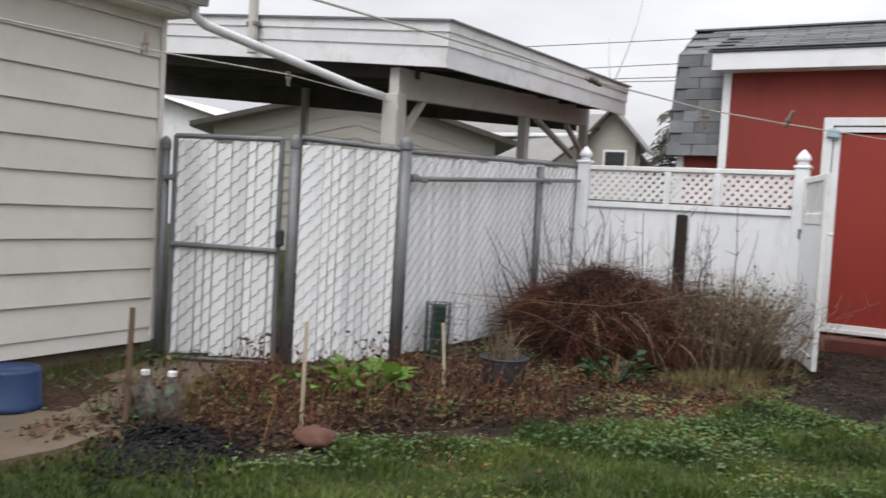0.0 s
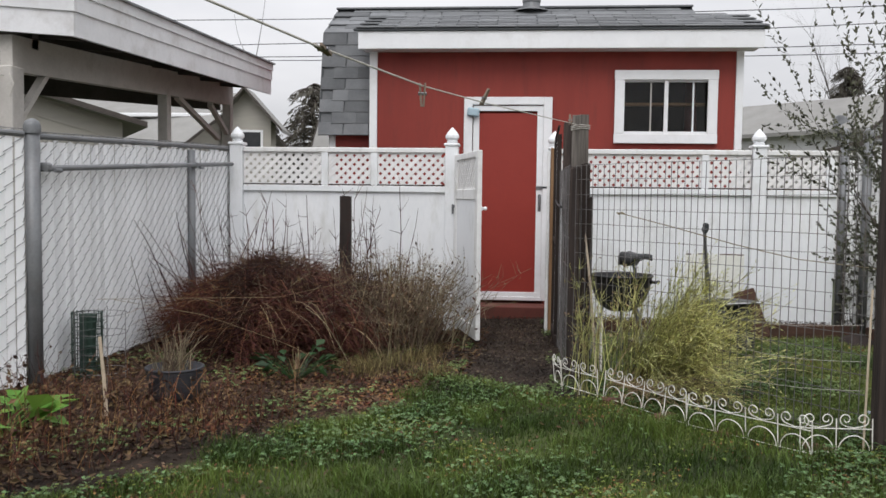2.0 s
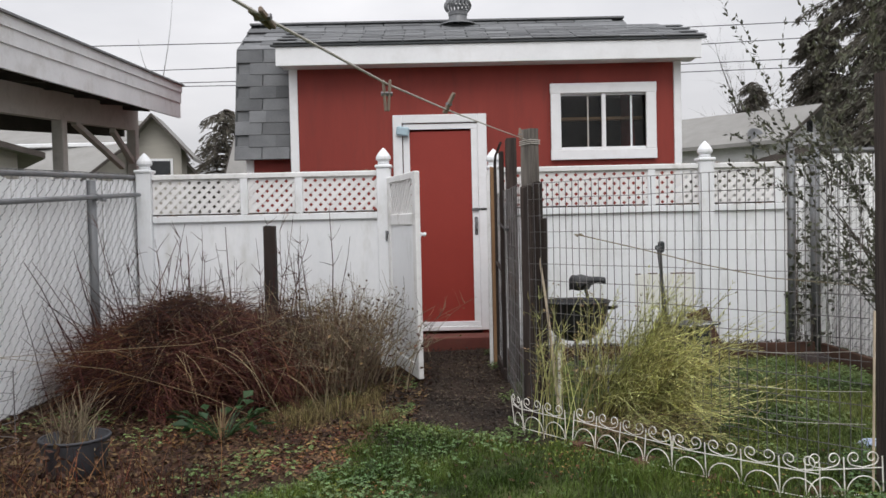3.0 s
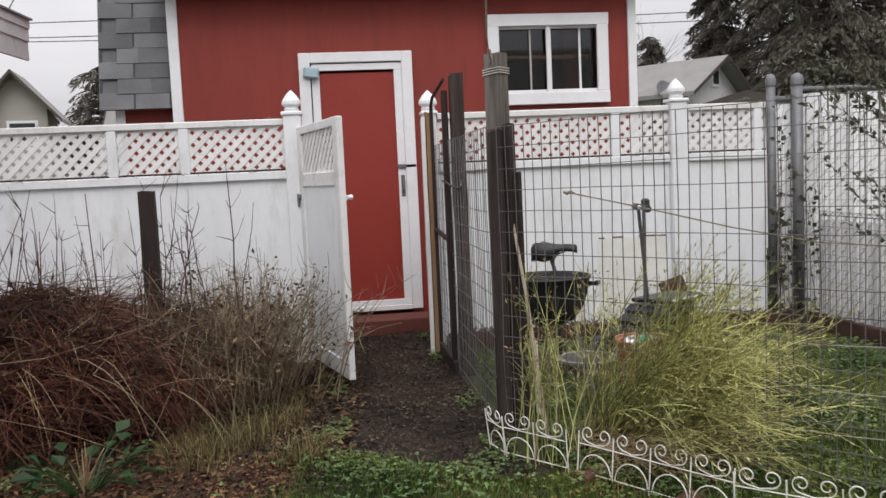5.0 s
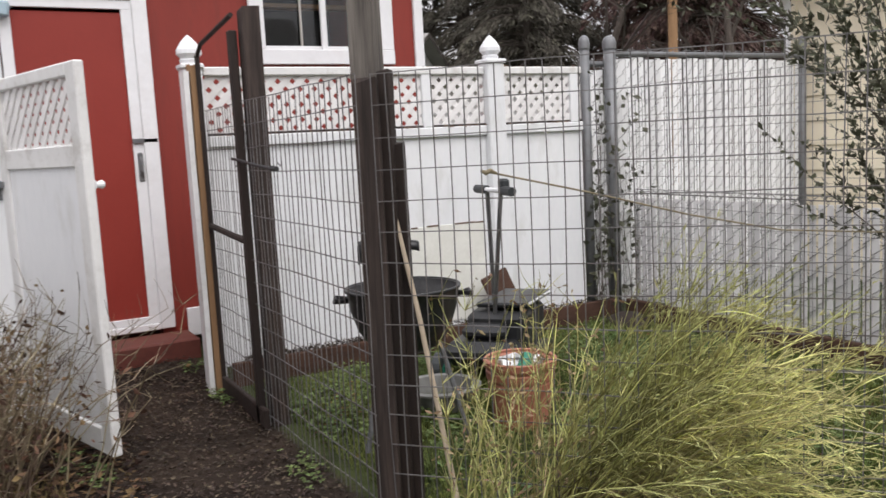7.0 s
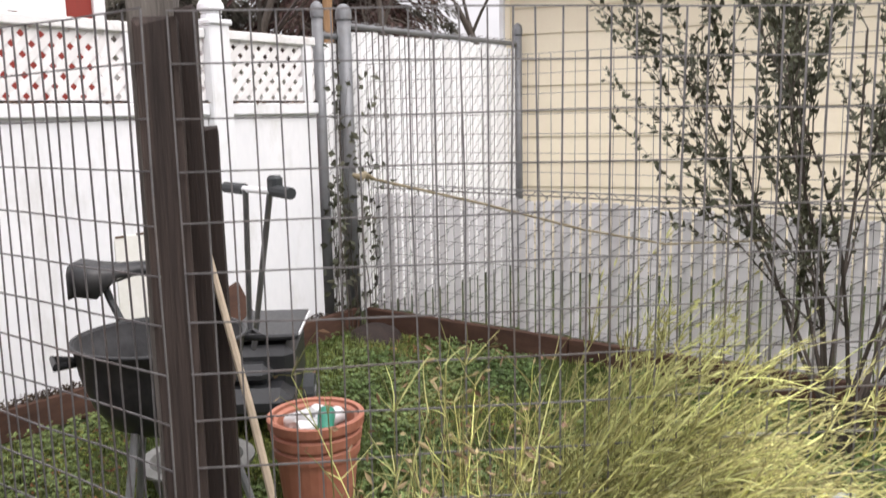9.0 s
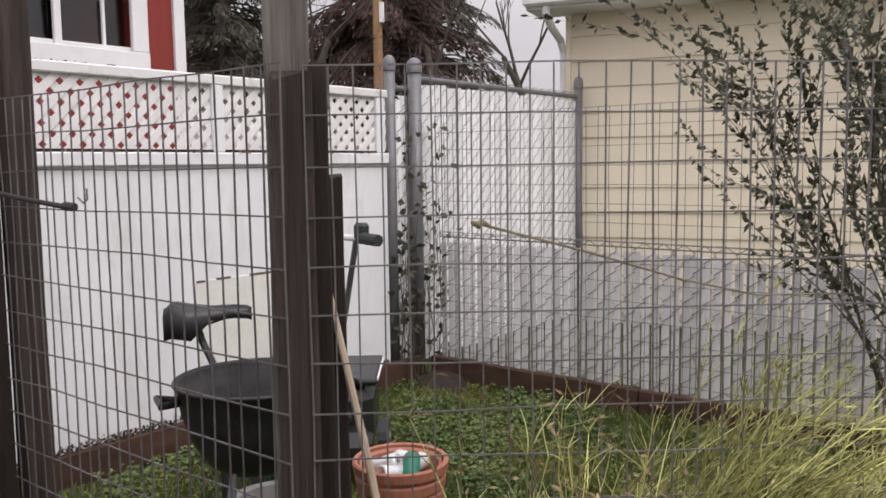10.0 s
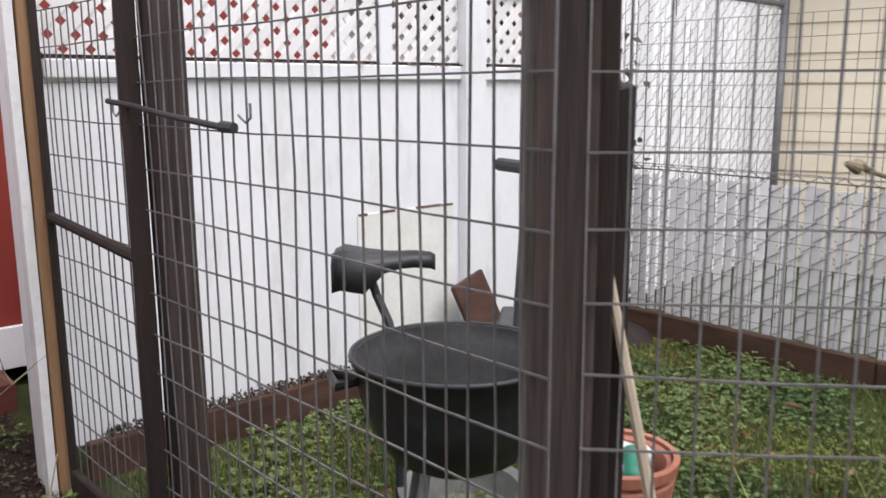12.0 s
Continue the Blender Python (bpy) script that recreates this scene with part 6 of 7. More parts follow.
def dome_points(g, n, rx, ry, h, skin=0.75):
    a = g.random(n) * 2 * np.pi
    u = np.sqrt(g.random(n))
    rr_ = skin + (1 - skin) * g.random(n)
    lump = 1 + 0.14 * np.sin(3 * a + 1) + 0.09 * np.sin(7 * a)
    x, y = rx * u * np.cos(a) * lump, ry * u * np.sin(a) * lump
    hump = 1 + 0.13 * np.sin(6.1 * x + 2.0) * np.cos(4.7 * y) + 0.06 * np.sin(13 * x - 9 * y)
    return np.stack([x, y, h * np.sqrt(np.clip(1 - u ** 2.4, 0, 1)) * rr_ * hump], 1)


M_REDVINE = leafy("dark_red_vines", (0.018, 0.006, 0.005), (0.11, 0.036, 0.024), 0.6, 0.0, 0.8)
M_ORANGE = leafy("orange_brown_stems", (0.09, 0.035, 0.016), (0.26, 0.12, 0.055), 0.4, 0.0, 0.8)
n = 8000
b = dome_points(g, n, 0.92, 0.82, 0.72, 0.6)
out_az = np.arctan2(b[:, 1], b[:, 0]) + g.normal(0, 1.7, n)
stem_part("vine_mat", arcs(g, b, out_az, 0.15 + 0.4 * g.random(n), g.normal(0.1, 0.35, n), 0.3 + 0.7 * g.random(n)), taper(n, 6, 0.0025, g), M_REDVINE, brush, "matted dark red vines")
n = 2600
b = dome_points(g, n, 0.84, 0.76, 0.55, 0.1)
stem_part("twig_mat", arcs(g, b, g.random(n) * 6.28, 0.3 + 0.4 * g.random(n), g.normal(0.3, 0.5, n), g.normal(0.4, 0.4, n)), taper(n, 6, 0.0034, g), M_TWIG, brush)
n = 900
b = dome_points(g, n, 0.9, 0.8, 0.7, 0.85)
b = b[(b[:, 0] < 0.1) & (np.sin(5 * b[:, 0] + 4 * b[:, 1]) > -0.3)]
n = len(b)
stem_part("orange_mat", arcs(g, b, np.pi + g.normal(0.5, 0.7, n), 0.25 + 0.45 * g.random(n), g.normal(0.1, 0.3, n), 0.5 + 0.7 * g.random(n)), taper(n, 6, 0.0024, g), M_ORANGE, brush, "bent orange-brown stems")
n = 320
b = dome_points(g, n, 0.86, 0.76, 0.68, 0.9)
stem_part("twig_tangle", arcs(g, b, g.random(n) * 6.28, 0.12 + 0.28 * g.random(n), g.normal(0.8, 0.4, n), g.normal(0.3, 0.5, n)), taper(n, 6, 0.0028, g), M_TWIGGREY, brush, "loose grey-brown twigs")
n = 90
b = dome_points(g, n, 0.92, 0.82, 0.7, 0.9)
out_az = np.arctan2(b[:, 1], b[:, 0]) + g.normal(0, 0.6, n)
stem_part("straw_mat", arcs(g, b, out_az, 0.3 + 0.6 * g.random(n), g.normal(0.15, 0.25, n), 0.6 + 0.7 * g.random(n)), taper(n, 6, 0.0022, g), M_STRAW, brush, "pale bent straws")
n = 75
b = dome_points(g, n, 0.8, 0.7, 0.66, 0.8)
out_az = g.random(n) * 6.28
stem_part("arching_stems", arcs(g, b, out_az, 0.4 + 0.5 * g.random(n), g.normal(0.45, 0.25, n), 0.9 + 0.7 * g.random(n), 8), taper(n, 8, 0.0036, g), M_ORANGE, brush, "thick arching dry vines")
n = 2500
p = dome_points(g, n, 0.92, 0.82, 0.72, 0.85)
v, f = leaves(p, g.normal(0, 1, (n, 3)), g.normal(0, 1, (n, 3)), 0.03 + 0.04 * g.random(n), 0.012 + 0.02 * g.random(n))
part("dry_foliage", cloud_mesh("dry_foliage", v, f, M_LITTER), M_LITTER, brush)["kind"] = "stuff"

shrub2 = thing("leafless_shrub", "grey-brown leafless twiggy shrub by the white fence", "shrub", (-0.5, -0.85, 0.03))
n = 680
b = np.stack([g.normal(0.04, 0.22, n), g.normal(-0.1, 0.38, n), 0.02 + 0 * g.random(n)], 1)
az = np.arctan2(b[:, 1], b[:, 0]) + g.normal(0, 0.5, n)
main = arcs(g, b, az, 0.45 + 0.4 * g.random(n), 1.1 + 0.3 * g.random(n), g.normal(0.35, 0.35, n))
stem_part("stem_growth", main, taper(n, 6, 0.004, g), M_TWIGGREY, shrub2)
k = g.integers(0, n, 2800)
s_ = g.integers(2, 6, 2800)
tw = arcs(g, main[k, s_], g.random(2800) * 6.28, 0.06 + 0.14 * g.random(2800), g.normal(0.6, 0.5, 2800), g.normal(0, 0.4, 2800), 4)
stem_part("twig_growth", tw, taper(2800, 4, 0.0022, g), M_TWIGGREY, shrub2)
n = 2600
p = main[g.integers(0, main.shape[0], n), g.integers(1, 6, n)] + g.normal(0, 0.03, (n, 3))
v, f = leaves(p, g.normal(0, 1, (n, 3)), g.normal(0, 1, (n, 3)), 0.02 + 0.03 * g.random(n), 0.01 + 0.015 * g.random(n))
part("dry_foliage", cloud_mesh("dry_foliage", v, f, M_LITTER), M_LITTER, shrub2)["kind"] = "stuff"

canes = thing("bare_canes", "tall thin upright bare canes rising from the brush", "canes", (-1.3, -0.9, 0.1))
n = 36
b = np.stack([g.uniform(-1.0, 1.0, n), g.normal(0.0, 0.3, n), np.full(n, 0.1)], 1)
cn = arcs(g, b, g.random(n) * 6.28, 0.75 + 0.5 * g.random(n), 1.35 + 0.2 * g.random(n), g.normal(0.05, 0.15, n), 7)
stem_part("cane_growth", cn, taper(n, 7, 0.0066, g), M_TWIG, canes)
k = g.integers(0, n, 200)
tw = arcs(g, cn[k, g.integers(3, 7, 200)], g.random(200) * 6.28, 0.05 + 0.14 * g.random(200), g.normal(0.9, 0.4, 200), g.normal(0, 0.3, 200), 4)
stem_part("twig_growth", tw, taper(200, 4, 0.003, g), M_TWIG, canes)
canes2 = thing("bare_canes", "thin arching bare canes against the slatted fence", "canes", (-2.1, -1.3, 0.1))
n = 40
b = np.stack([g.normal(0.1, 0.2, n), g.normal(0, 0.5, n), np.full(n, 0.1)], 1)
cn = arcs(g, b, np.pi + g.normal(0, 0.9, n), 0.7 + 0.6 * g.random(n), 1.2 + 0.2 * g.random(n), g.normal(0.4, 0.2, n), 7)
stem_part("cane_growth", cn, taper(n, 7, 0.0056, g), M_TWIG, canes2)

solo("garden_string", Build().tube([(-2.25, -3.05, 0.62), (-1.9, -2.6, 0.58), (-1.2, -2.2, 0.56), (-0.72, -1.95, 0.66), (-0.55, -1.6, 0.8)], 0.0019, 5), M_STRAW, "pale string slung across the brush heap", "string")
solo("garden_string", Build().tube([(-0.55, -1.6, 0.8), (-0.6, -1.95, 0.4), (-0.72, -2.2, 0.12)], 0.0017, 5), M_STRAW, "loose pale string hanging in the brush", "string")
solo("garden_string", Build().tube([(-2.2, -2.9, 0.6), (-1.7, -2.5, 0.45), (-1.1, -2.35, 0.22), (-0.8, -2.4, 0.1)], 0.0018, 5), M_STRAW, "long straw stem fallen over the brush", "straw stem")


def leafy_plant(name, x, y, label, mat, count, size, h, seed):
    g2 = np.random.default_rng(seed)
    t = thing(name, label, "plant", (x, y, float(ground_z(x, y))))
    az = g2.random(count) * 6.28
    b = np.stack([0.04 * np.cos(az), 0.04 * np.sin(az), 0.01 + 0 * az], 1)
    st = arcs(g2, b, az, h * (0.6 + 0.6 * g2.random(count)), 0.9 + 0.4 * g2.random(count), 0.6 + 0.3 * g2.random(count), 5)
    stem_part("stem_growth", st, taper(count, 5, 0.004, g2), mat, t)
    d = st[:, -1] - st[:, -2]
    v, f = leaves(st[:, -1], d + g2.normal(0, 0.01, d.shape), np.array([[0, 0, 1.0]]) + g2.normal(0, 0.3, d.shape), size * (0.7 + 0.6 * g2.random(count)), size * 0.7 * (0.7 + 0.6 * g2.random(count)))
    part("foliage", cloud_mesh("foliage", v, f, mat), mat, t)
    return t


leafy_plant("leafy_weed", -1.98, -4.55, "bright green broad-leaved weed in the bed", M_GREENLEAF, 34, 0.17, 0.2, 1)
leafy_plant("leafy_weed", -2.15, -4.75, "bright green broad-leaved weed in the bed", M_GREENLEAF, 14, 0.1, 0.2, 2)
leafy_plant("leafy_weed", -2.35, -5.2, "small green weed among dead stems", M_GREENLEAF, 10, 0.07, 0.16, 3)
hel = leafy_plant("leafy_weed", -0.92, -2.68, "dark green leafy clump with dried flower heads", M_DARKLEAF, 40, 0.1, 0.24, 4)
g2 = np.random.default_rng(9)
st = arcs(g2, np.zeros((9, 3)), g2.random(9) * 6.28, 0.18 + 0.08 * g2.random(9), 1.2 + 0.2 * g2.random(9), g2.normal(0.2, 0.2, 9), 5)
stem_part("dried_growth", st, taper(9, 5, 0.006, g2), M_STRAW, hel, "dried pale flower stalks")

# ---- yellow fronds, shrub and vine in the pen ----
fronds = thing("yellowed_fronds", "mass of yellow-green feathery fronds leaning over", "plant", (1.64, -2.64, 0))
n = 190
low_side = np.arange(n) > 176
b = np.stack([g.normal(0.0, 0.09, n) + 0.1 * low_side, g.normal(0.0, 0.1, n) - 0.3 * low_side, np.zeros(n)], 1)
st = arcs(g, b, g.normal(-1.15, 0.2, n) + 0.3 * low_side, (0.64 + 0.44 * g.random(n)) * (1 - 0.3 * low_side), g.normal(1.06, 0.17, n) - 0.3 * low_side, g.normal(0.55, 0.22, n), 8)
stem_part("stalk_growth", st, taper(n, 8, 0.0042, g), M_FENNEL, fronds)
m = 2900
k, q = g.integers(0, n, m), g.integers(3, 8, m)
dd = st[k, q] - st[k, q - 1]
tw = arcs(g, st[k, q], np.arctan2(dd[:, 1], dd[:, 0]) + g.normal(0, 0.45, m), 0.07 + 0.15 * g.random(m), np.arctan2(dd[:, 2], np.hypot(dd[:, 0], dd[:, 1])) + g.normal(0.05, 0.35, m), g.normal(0.2, 0.3, m), 4)
stem_part("spray_growth", tw, taper(m, 4, 0.0018, g), M_FENNEL, fronds)
m2 = 15000
k, q = g.integers(0, m, m2), g.integers(1, 4, m2)
v, f = leaves(tw[k, q], (tw[k, q] - tw[k, q - 1]) + g.normal(0, 0.015, (m2, 3)), g.normal(0, 1, (m2, 3)), 0.015 + 0.025 * g.random(m2), 0.003 + 0.003 * g.random(m2))
part("foliage", cloud_mesh("foliage", v, f, M_FENNEL), M_FENNEL, fronds)["kind"] = "stuff"
n = 520
b = np.stack([g.normal(-0.02, 0.14, n), g.normal(-0.12, 0.14, n), 0.02 + 0.09 * g.random(n)], 1)
stem_part("dry_straw", arcs(g, b, g.normal(-0.6, 0.9, n), 0.25 + 0.4 * g.random(n), g.normal(0.25, 0.3, n), g.normal(0.4, 0.25, n)), taper(n, 6, 0.0024, g), M_STRAW, fronds, "collapsed dry straw")
up = thing("upright_fronds", "thin upright yellow-green stems beside the corner post", "plant", (1.2, -2.8, 0))
n = 42
half_way = (np.arange(n) > 16) + 0.45 * (np.arange(n) > 34)
b = np.stack([g.normal(0.0, 0.07, n) + 0.27 * half_way, g.normal(0, 0.06, n) + 0.13 * half_way, np.zeros(n)], 1)
st = arcs(g, b, g.normal(-0.3, 1.6, n), 0.45 + 0.45 * g.random(n), g.normal(1.45, 0.08, n), g.normal(0.15, 0.15, n), 8)
stem_part("stalk_growth", st, taper(n, 8, 0.0032, g), M_FENNEL, up)
m = 620
k, q = g.integers(0, n, m), g.integers(3, 8, m)
tw = arcs(g, st[k, q], g.random(m) * 6.28, 0.04 + 0.09 * g.random(m), g.normal(0.9, 0.3, m), g.normal(0, 0.3, m), 4)
stem_part("spray_growth", tw, taper(m, 4, 0.0017, g), M_FENNEL, up)
m2 = 500
k = g.integers(0, m, m2)
v, f = leaves(tw[k, 3], g.normal(0, 1, (m2, 3)), g.normal(0, 1, (m2, 3)), 0.012 + 0.02 * g.random(m2), 0.006 + 0.006 * g.random(m2))
part("foliage", cloud_mesh("foliage", v, f, M_STRAW), M_STRAW, up, "withered seed heads")["kind"] = "stuff"


def olive_shrub(x, y, seed):
    rr = random.Random(seed)
    out = []
    for i in range(12):
        a = i * 0.95 + rr.uniform(-0.3, 0.3)
        grow((rr.uniform(-0.08, 0.08), rr.uniform(-0.08, 0.08), 0), (0.4 * math.cos(a) - 0.03, 0.4 * math.sin(a), 1), rr.uniform(1.2, 2.0), 0.0095, 2, rr, out, 0.42, (4, 6), 0.0, 0.5)
    t = thing("evergreen_shrub", "tall open shrub with small dark grey-green leaves", "shrub", (x, y, 0))
    stem_part("stem_growth", np.array([[tuple(p) for p in pts] for pts, _ in out]), np.array([rs for _, rs in out]), M_BARK, t, n=4)
    g3 = np.random.default_rng(seed)
    pos, hd = [], []
    for pts, rs in out:
        for i in range(1, len(pts)):
            if rs[i] > 0.0065:
                continue
            d = pts[i] - pts[i - 1]
            for _ in range(5):
                q = g3.random()
                pos.append(tuple(pts[i - 1] + d * q))
                dn = d.normalized()
                hd.append((dn.x + g3.normal(0, 0.6), dn.y + g3.normal(0, 0.6), dn.z + g3.normal(0, 0.6)))
    pos, hd = np.array(pos), np.array(hd)
    c = len(pos)
    v, f = leaves(pos, hd, g3.normal(0, 1, (c, 3)), 0.024 + 0.024 * g3.random(c), 0.012 + 0.011 * g3.random(c))
    part("foliage", cloud_mesh("foliage", v, f, M_SHRUB), M_SHRUB, t, "small dark leaves")["kind"] = "stuff"
    return t


olive_shrub(3.52, -3.1, 3)
vine = thing("vine", "sparse dark-leaved vine climbing the metal posts", "vine", (4.0, -0.08, 0))
n = 16
b = np.stack([g.uniform(-0.12, 0.3, n), g.normal(0, 0.03, n), np.zeros(n)], 1)
st = arcs(g, b, g.random(n) * 6.28, 0.8 + 1.0 * g.random(n), np.full(n, 1.5), g.normal(0.0, 0.1, n), 10)
stem_part("stem_growth", st, taper(n, 10, 0.004, g), M_BARK, vine)
m = 260
p = st[g.integers(0, n, m), g.integers(1, 10, m)] + g.normal(0, 0.04, (m, 3))
v, f = leaves(p, g.normal(0, 1, (m, 3)), g.normal(0, 1, (m, 3)), 0.04 + 0.04 * g.random(m), 0.03 + 0.03 * g.random(m))
part("foliage", cloud_mesh("foliage", v, f, M_SHRUB), M_SHRUB, vine)
soilpile = Build()
for cx_, cy_, hh, rr_ in ((3.95, -0.32, 0.1, 0.2),):
    soilpile.lathe([(rr_, -0.02), (rr_ * 0.75, hh * 0.5), (rr_ * 0.4, hh * 0.85), (0, hh)], 16, (cx_, cy_, 0))
solo("soil_mound", soilpile, M_POSTDARK, "low dark soil mound in the pen's corner", "soil mound", kind="stuff", smooth=True)

# ---- turf, clover and leaf litter ----
M_RANK = leafy("withered_grass_blades", (0.06, 0.055, 0.02), (0.26, 0.2, 0.09), 0.4, 0.2, 0.7)
M_MOSS = leafy("yellow_green_moss", (0.11, 0.15, 0.03), (0.22, 0.24, 0.05), 0.25, 0.1, 0.8)
def scatter(g, n, x0, x1, y0, y1, keep):
    x, y = g.uniform(x0, x1, n), g.uniform(y0, y1, n)
    ok = keep(x, y)
    return x[ok], y[ok]


def is_lawn(x, y):
    e = bed_edge(y) + 0.12 * np.sin(5 * y) + 0.06 * np.sin(13 * y)
    wob = 0.15 * np.sin(4 * x + 2 * y)
    return (x > e) & ((y < -2.65 - 0.3 * (x - 0.4) + wob) | (x > 1.2)) & ((x > 1.2) | (y < -2.2))


def patch(x, y, s, o):
    return np.sin(s * x + o) * np.sin(s * 1.13 * y + 2 * o) + 0.6 * np.sin(2.3 * s * x - 1.7 * s * y + o)


def turf(g, x, y, h0, h1, w, mat, name, label):
    n = len(x)
    z = ground_z(x, y)
    hh = (h0 + (h1 - h0) * g.random(n)) * (1 + 0.4 * patch(x, y, 2.1, 0.7) + 0.2 * patch(x, y, 6.3, 0.2))
    hh = np.clip(hh, 0.012, None)
    a = g.random(n) * 2 * np.pi
    lean = hh * g.normal(0.55, 0.35, n)
    la = a + g.normal(0, 0.8, n)
    cx_, cy_ = np.cos(a) * w / 2, np.sin(a) * w / 2
    p0 = np.stack([x - cx_, y - cy_, z - 0.004], 1)
    p1 = np.stack([x + cx_, y + cy_, z - 0.004], 1)
    mx, my = x + np.cos(la + 1.57) * lean * 0.35, y + np.sin(la + 1.57) * lean * 0.35
    p2 = np.stack([mx + cx_ * 0.8, my + cy_ * 0.8, z + hh * 0.6], 1)
    p3 = np.stack([mx - cx_ * 0.8, my - cy_ * 0.8, z + hh * 0.6], 1)
    p4 = np.stack([x + np.cos(la + 1.57) * lean, y + np.sin(la + 1.57) * lean, z + hh * 0.92], 1)
    v = np.stack([p0, p1, p2, p3, p4], 1).reshape(-1, 3)
    o = np.arange(n)[:, None] * 5
    tri = np.concatenate([o + np.array([[0, 1, 2]]), o + np.array([[0, 2, 3]]), o + np.array([[3, 2, 4]])], 0)
    return tagged(new(name, cloud_mesh(name, v, tri, mat)), label, "grass", kind="stuff")


g = np.random.default_rng(77)
x, y = scatter(g, 100000, -2.6, 3.2, -7.2, -2.2, is_lawn)
turf(g, x, y, 0.025, 0.06, 0.0055, M_GRASS, "lawn_grass", "short damp green lawn grass")
x, y = scatter(g, 26000, 2.9, 6.0, -8.0, -3.4, lambda x, y: x > 2.9)
turf(g, x, y, 0.025, 0.06, 0.005, M_GRASS, "lawn_grass", "short damp green lawn grass beyond the pen")
x, y = scatter(g, 60000, 1.2, 4.1, -4.2, -0.15, lambda x, y: (x - 1.1) * 0.72 + (y + 2.3) * 0.69 > 0.05)
M_PENGRASS = leafy("pen_grass_blades", (0.035, 0.065, 0.015), (0.23, 0.26, 0.075), 0.45, 0.25, 0.6)
turf(g, x, y, 0.02, 0.055, 0.0045, M_PENGRASS, "pen_grass", "rough grass growing inside the wire pen")


def clover(g, x, y, mat, name, label, size=0.018, lift=0.045):
    n = len(x)
    z = ground_z(x, y) + lift * (0.3 + g.random(n))
    a0 = g.random(n) * 6.28
    pos, hd = [], []
    for k in range(3):
        a = a0 + k * 2.09
        pos.append(np.stack([x, y, z], 1))
        hd.append(np.stack([np.cos(a), np.sin(a), g.normal(0.05, 0.25, n)], 1))
    pos, hd = np.concatenate(pos), np.concatenate(hd)
    v, f = leaves(pos, hd, np.array([[0, 0, 1.0]]) + g.normal(0, 0.25, pos.shape), size * (0.6 + 0.8 * g.random(3 * n)), size * 0.9 * (0.6 + 0.8 * g.random(3 * n)))
    return tagged(new(name, cloud_mesh(name, v, f, mat)), label, "clover", kind="stuff")


x, y = scatter(g, 17000, -1.6, 3.0, -6.6, -2.3, lambda x, y: is_lawn(x, y) & (patch(x, y, 1.9, 2.0) + 0.5 * (x > -0.3) + g.normal(0, 0.4, len(x)) > 0.75))
M_PALECLOVER = leafy("pale_clover_leaves", (0.055, 0.115, 0.035), (0.17, 0.245, 0.1), 0.35, 0.2, 0.5)
clover(g, x, y, M_PALECLOVER, "lawn_clover", "patches of pale clover in the lawn", 0.019, 0.055)
x, y = scatter(g, 17000, 1.2, 4.1, -4.2, -0.15, lambda x, y: ((x - 1.1) * 0.72 + (y + 2.3) * 0.69 > 0.0) & (patch(x, y, 2.9, 1.0) + g.normal(0, 0.25, len(x)) > 0.1))
clover(g, x, y, M_CLOVER, "pen_clover", "low clover and weeds covering the pen floor", 0.019, 0.05)
x, y = scatter(g, 6000, 0.1, 1.1, -2.9, 0.6, lambda x, y: ((patch(x, y, 5.1, 0.4) + g.normal(0, 0.4, len(x)) > 0.7) & ((x < 0.3) | (x > 0.95))) | (y < -2.6 + 0.15 * np.sin(7 * x)))
clover(g, x, y, M_CLOVER, "path_weeds", "small weeds along the muddy path", 0.018, 0.03)
x, y = scatter(g, 8500, -3.9, 0.1, -6.6, -1.5, lambda x, y: (x < bed_edge(y) + 0.1) & (patch(x, y, 2.7, 3.0) + g.normal(0, 0.4, len(x)) > 0.6))
clover(g, x, y, M_CLOVER, "bed_weeds", "small green weeds scattered in the bed", 0.022, 0.05)


def litter(g, x, y, name, label, mat=M_LITTER, size=0.045):
    n = len(x)
    pos = np.stack([x, y, ground_z(x, y) + 0.004 + 0.025 * g.random(n)], 1)
    a = g.random(n) * 6.28
    v, f = leaves(pos, np.stack([np.cos(a), np.sin(a), g.normal(0.05, 0.3, n)], 1), np.array([[0, 0, 1.0]]) + g.normal(0, 0.45, (n, 3)), size * (0.4 + 0.9 * g.random(n)), size * 0.55 * (0.4 + 0.9 * g.random(n)))
    return tagged(new(name, cloud_mesh(name, v, f, mat)), label, "leaf litter", kind="stuff")


x, y = scatter(g, 30000, -3.2, 0.4, -6.5, -0.1, lambda x, y: (x < bed_edge(y) + 0.15 - 0.3 * (y < -3.6) * (g.random(len(x)) < 0.8)) & ((x > -2.6) | (y < -4.4)) & (x > -2.8))
litter(g, x, y, "leaf_litter", "brown fallen leaves covering the garden bed")
x, y = scatter(g, 4200, -1.4, 0.4, -4.3, -2.2, lambda x, y: (x < bed_edge(y) + 0.1) & (patch(x, y, 2.4, 4.0) > -0.2))
litter(g, x, y, "straw_litter", "tan dry straw strewn at the bed's edge", M_ORANGE, 0.032)
x, y = scatter(g, 7500, 0.05, 1.1, -3.0, 0.9, lambda x, y: x > 0.1 - 0.1 * np.sin(6 * y))
M_MULCH = leafy("dark_wet_litter", (0.016, 0.011, 0.008), (0.085, 0.06, 0.042), 0.55, 0.0, 0.6)
litter(g, x, y, "path_litter", "dark wet leaf crumbs on the muddy path", M_MULCH, 0.026)
x, y = scatter(g, 1500, -2.2, 1.2, -6.6, -2.6, lambda x, y: is_lawn(x, y))
litter(g, x, y, "lawn_litter", "few brown leaves lying on the lawn", M_LITTER, 0.035)
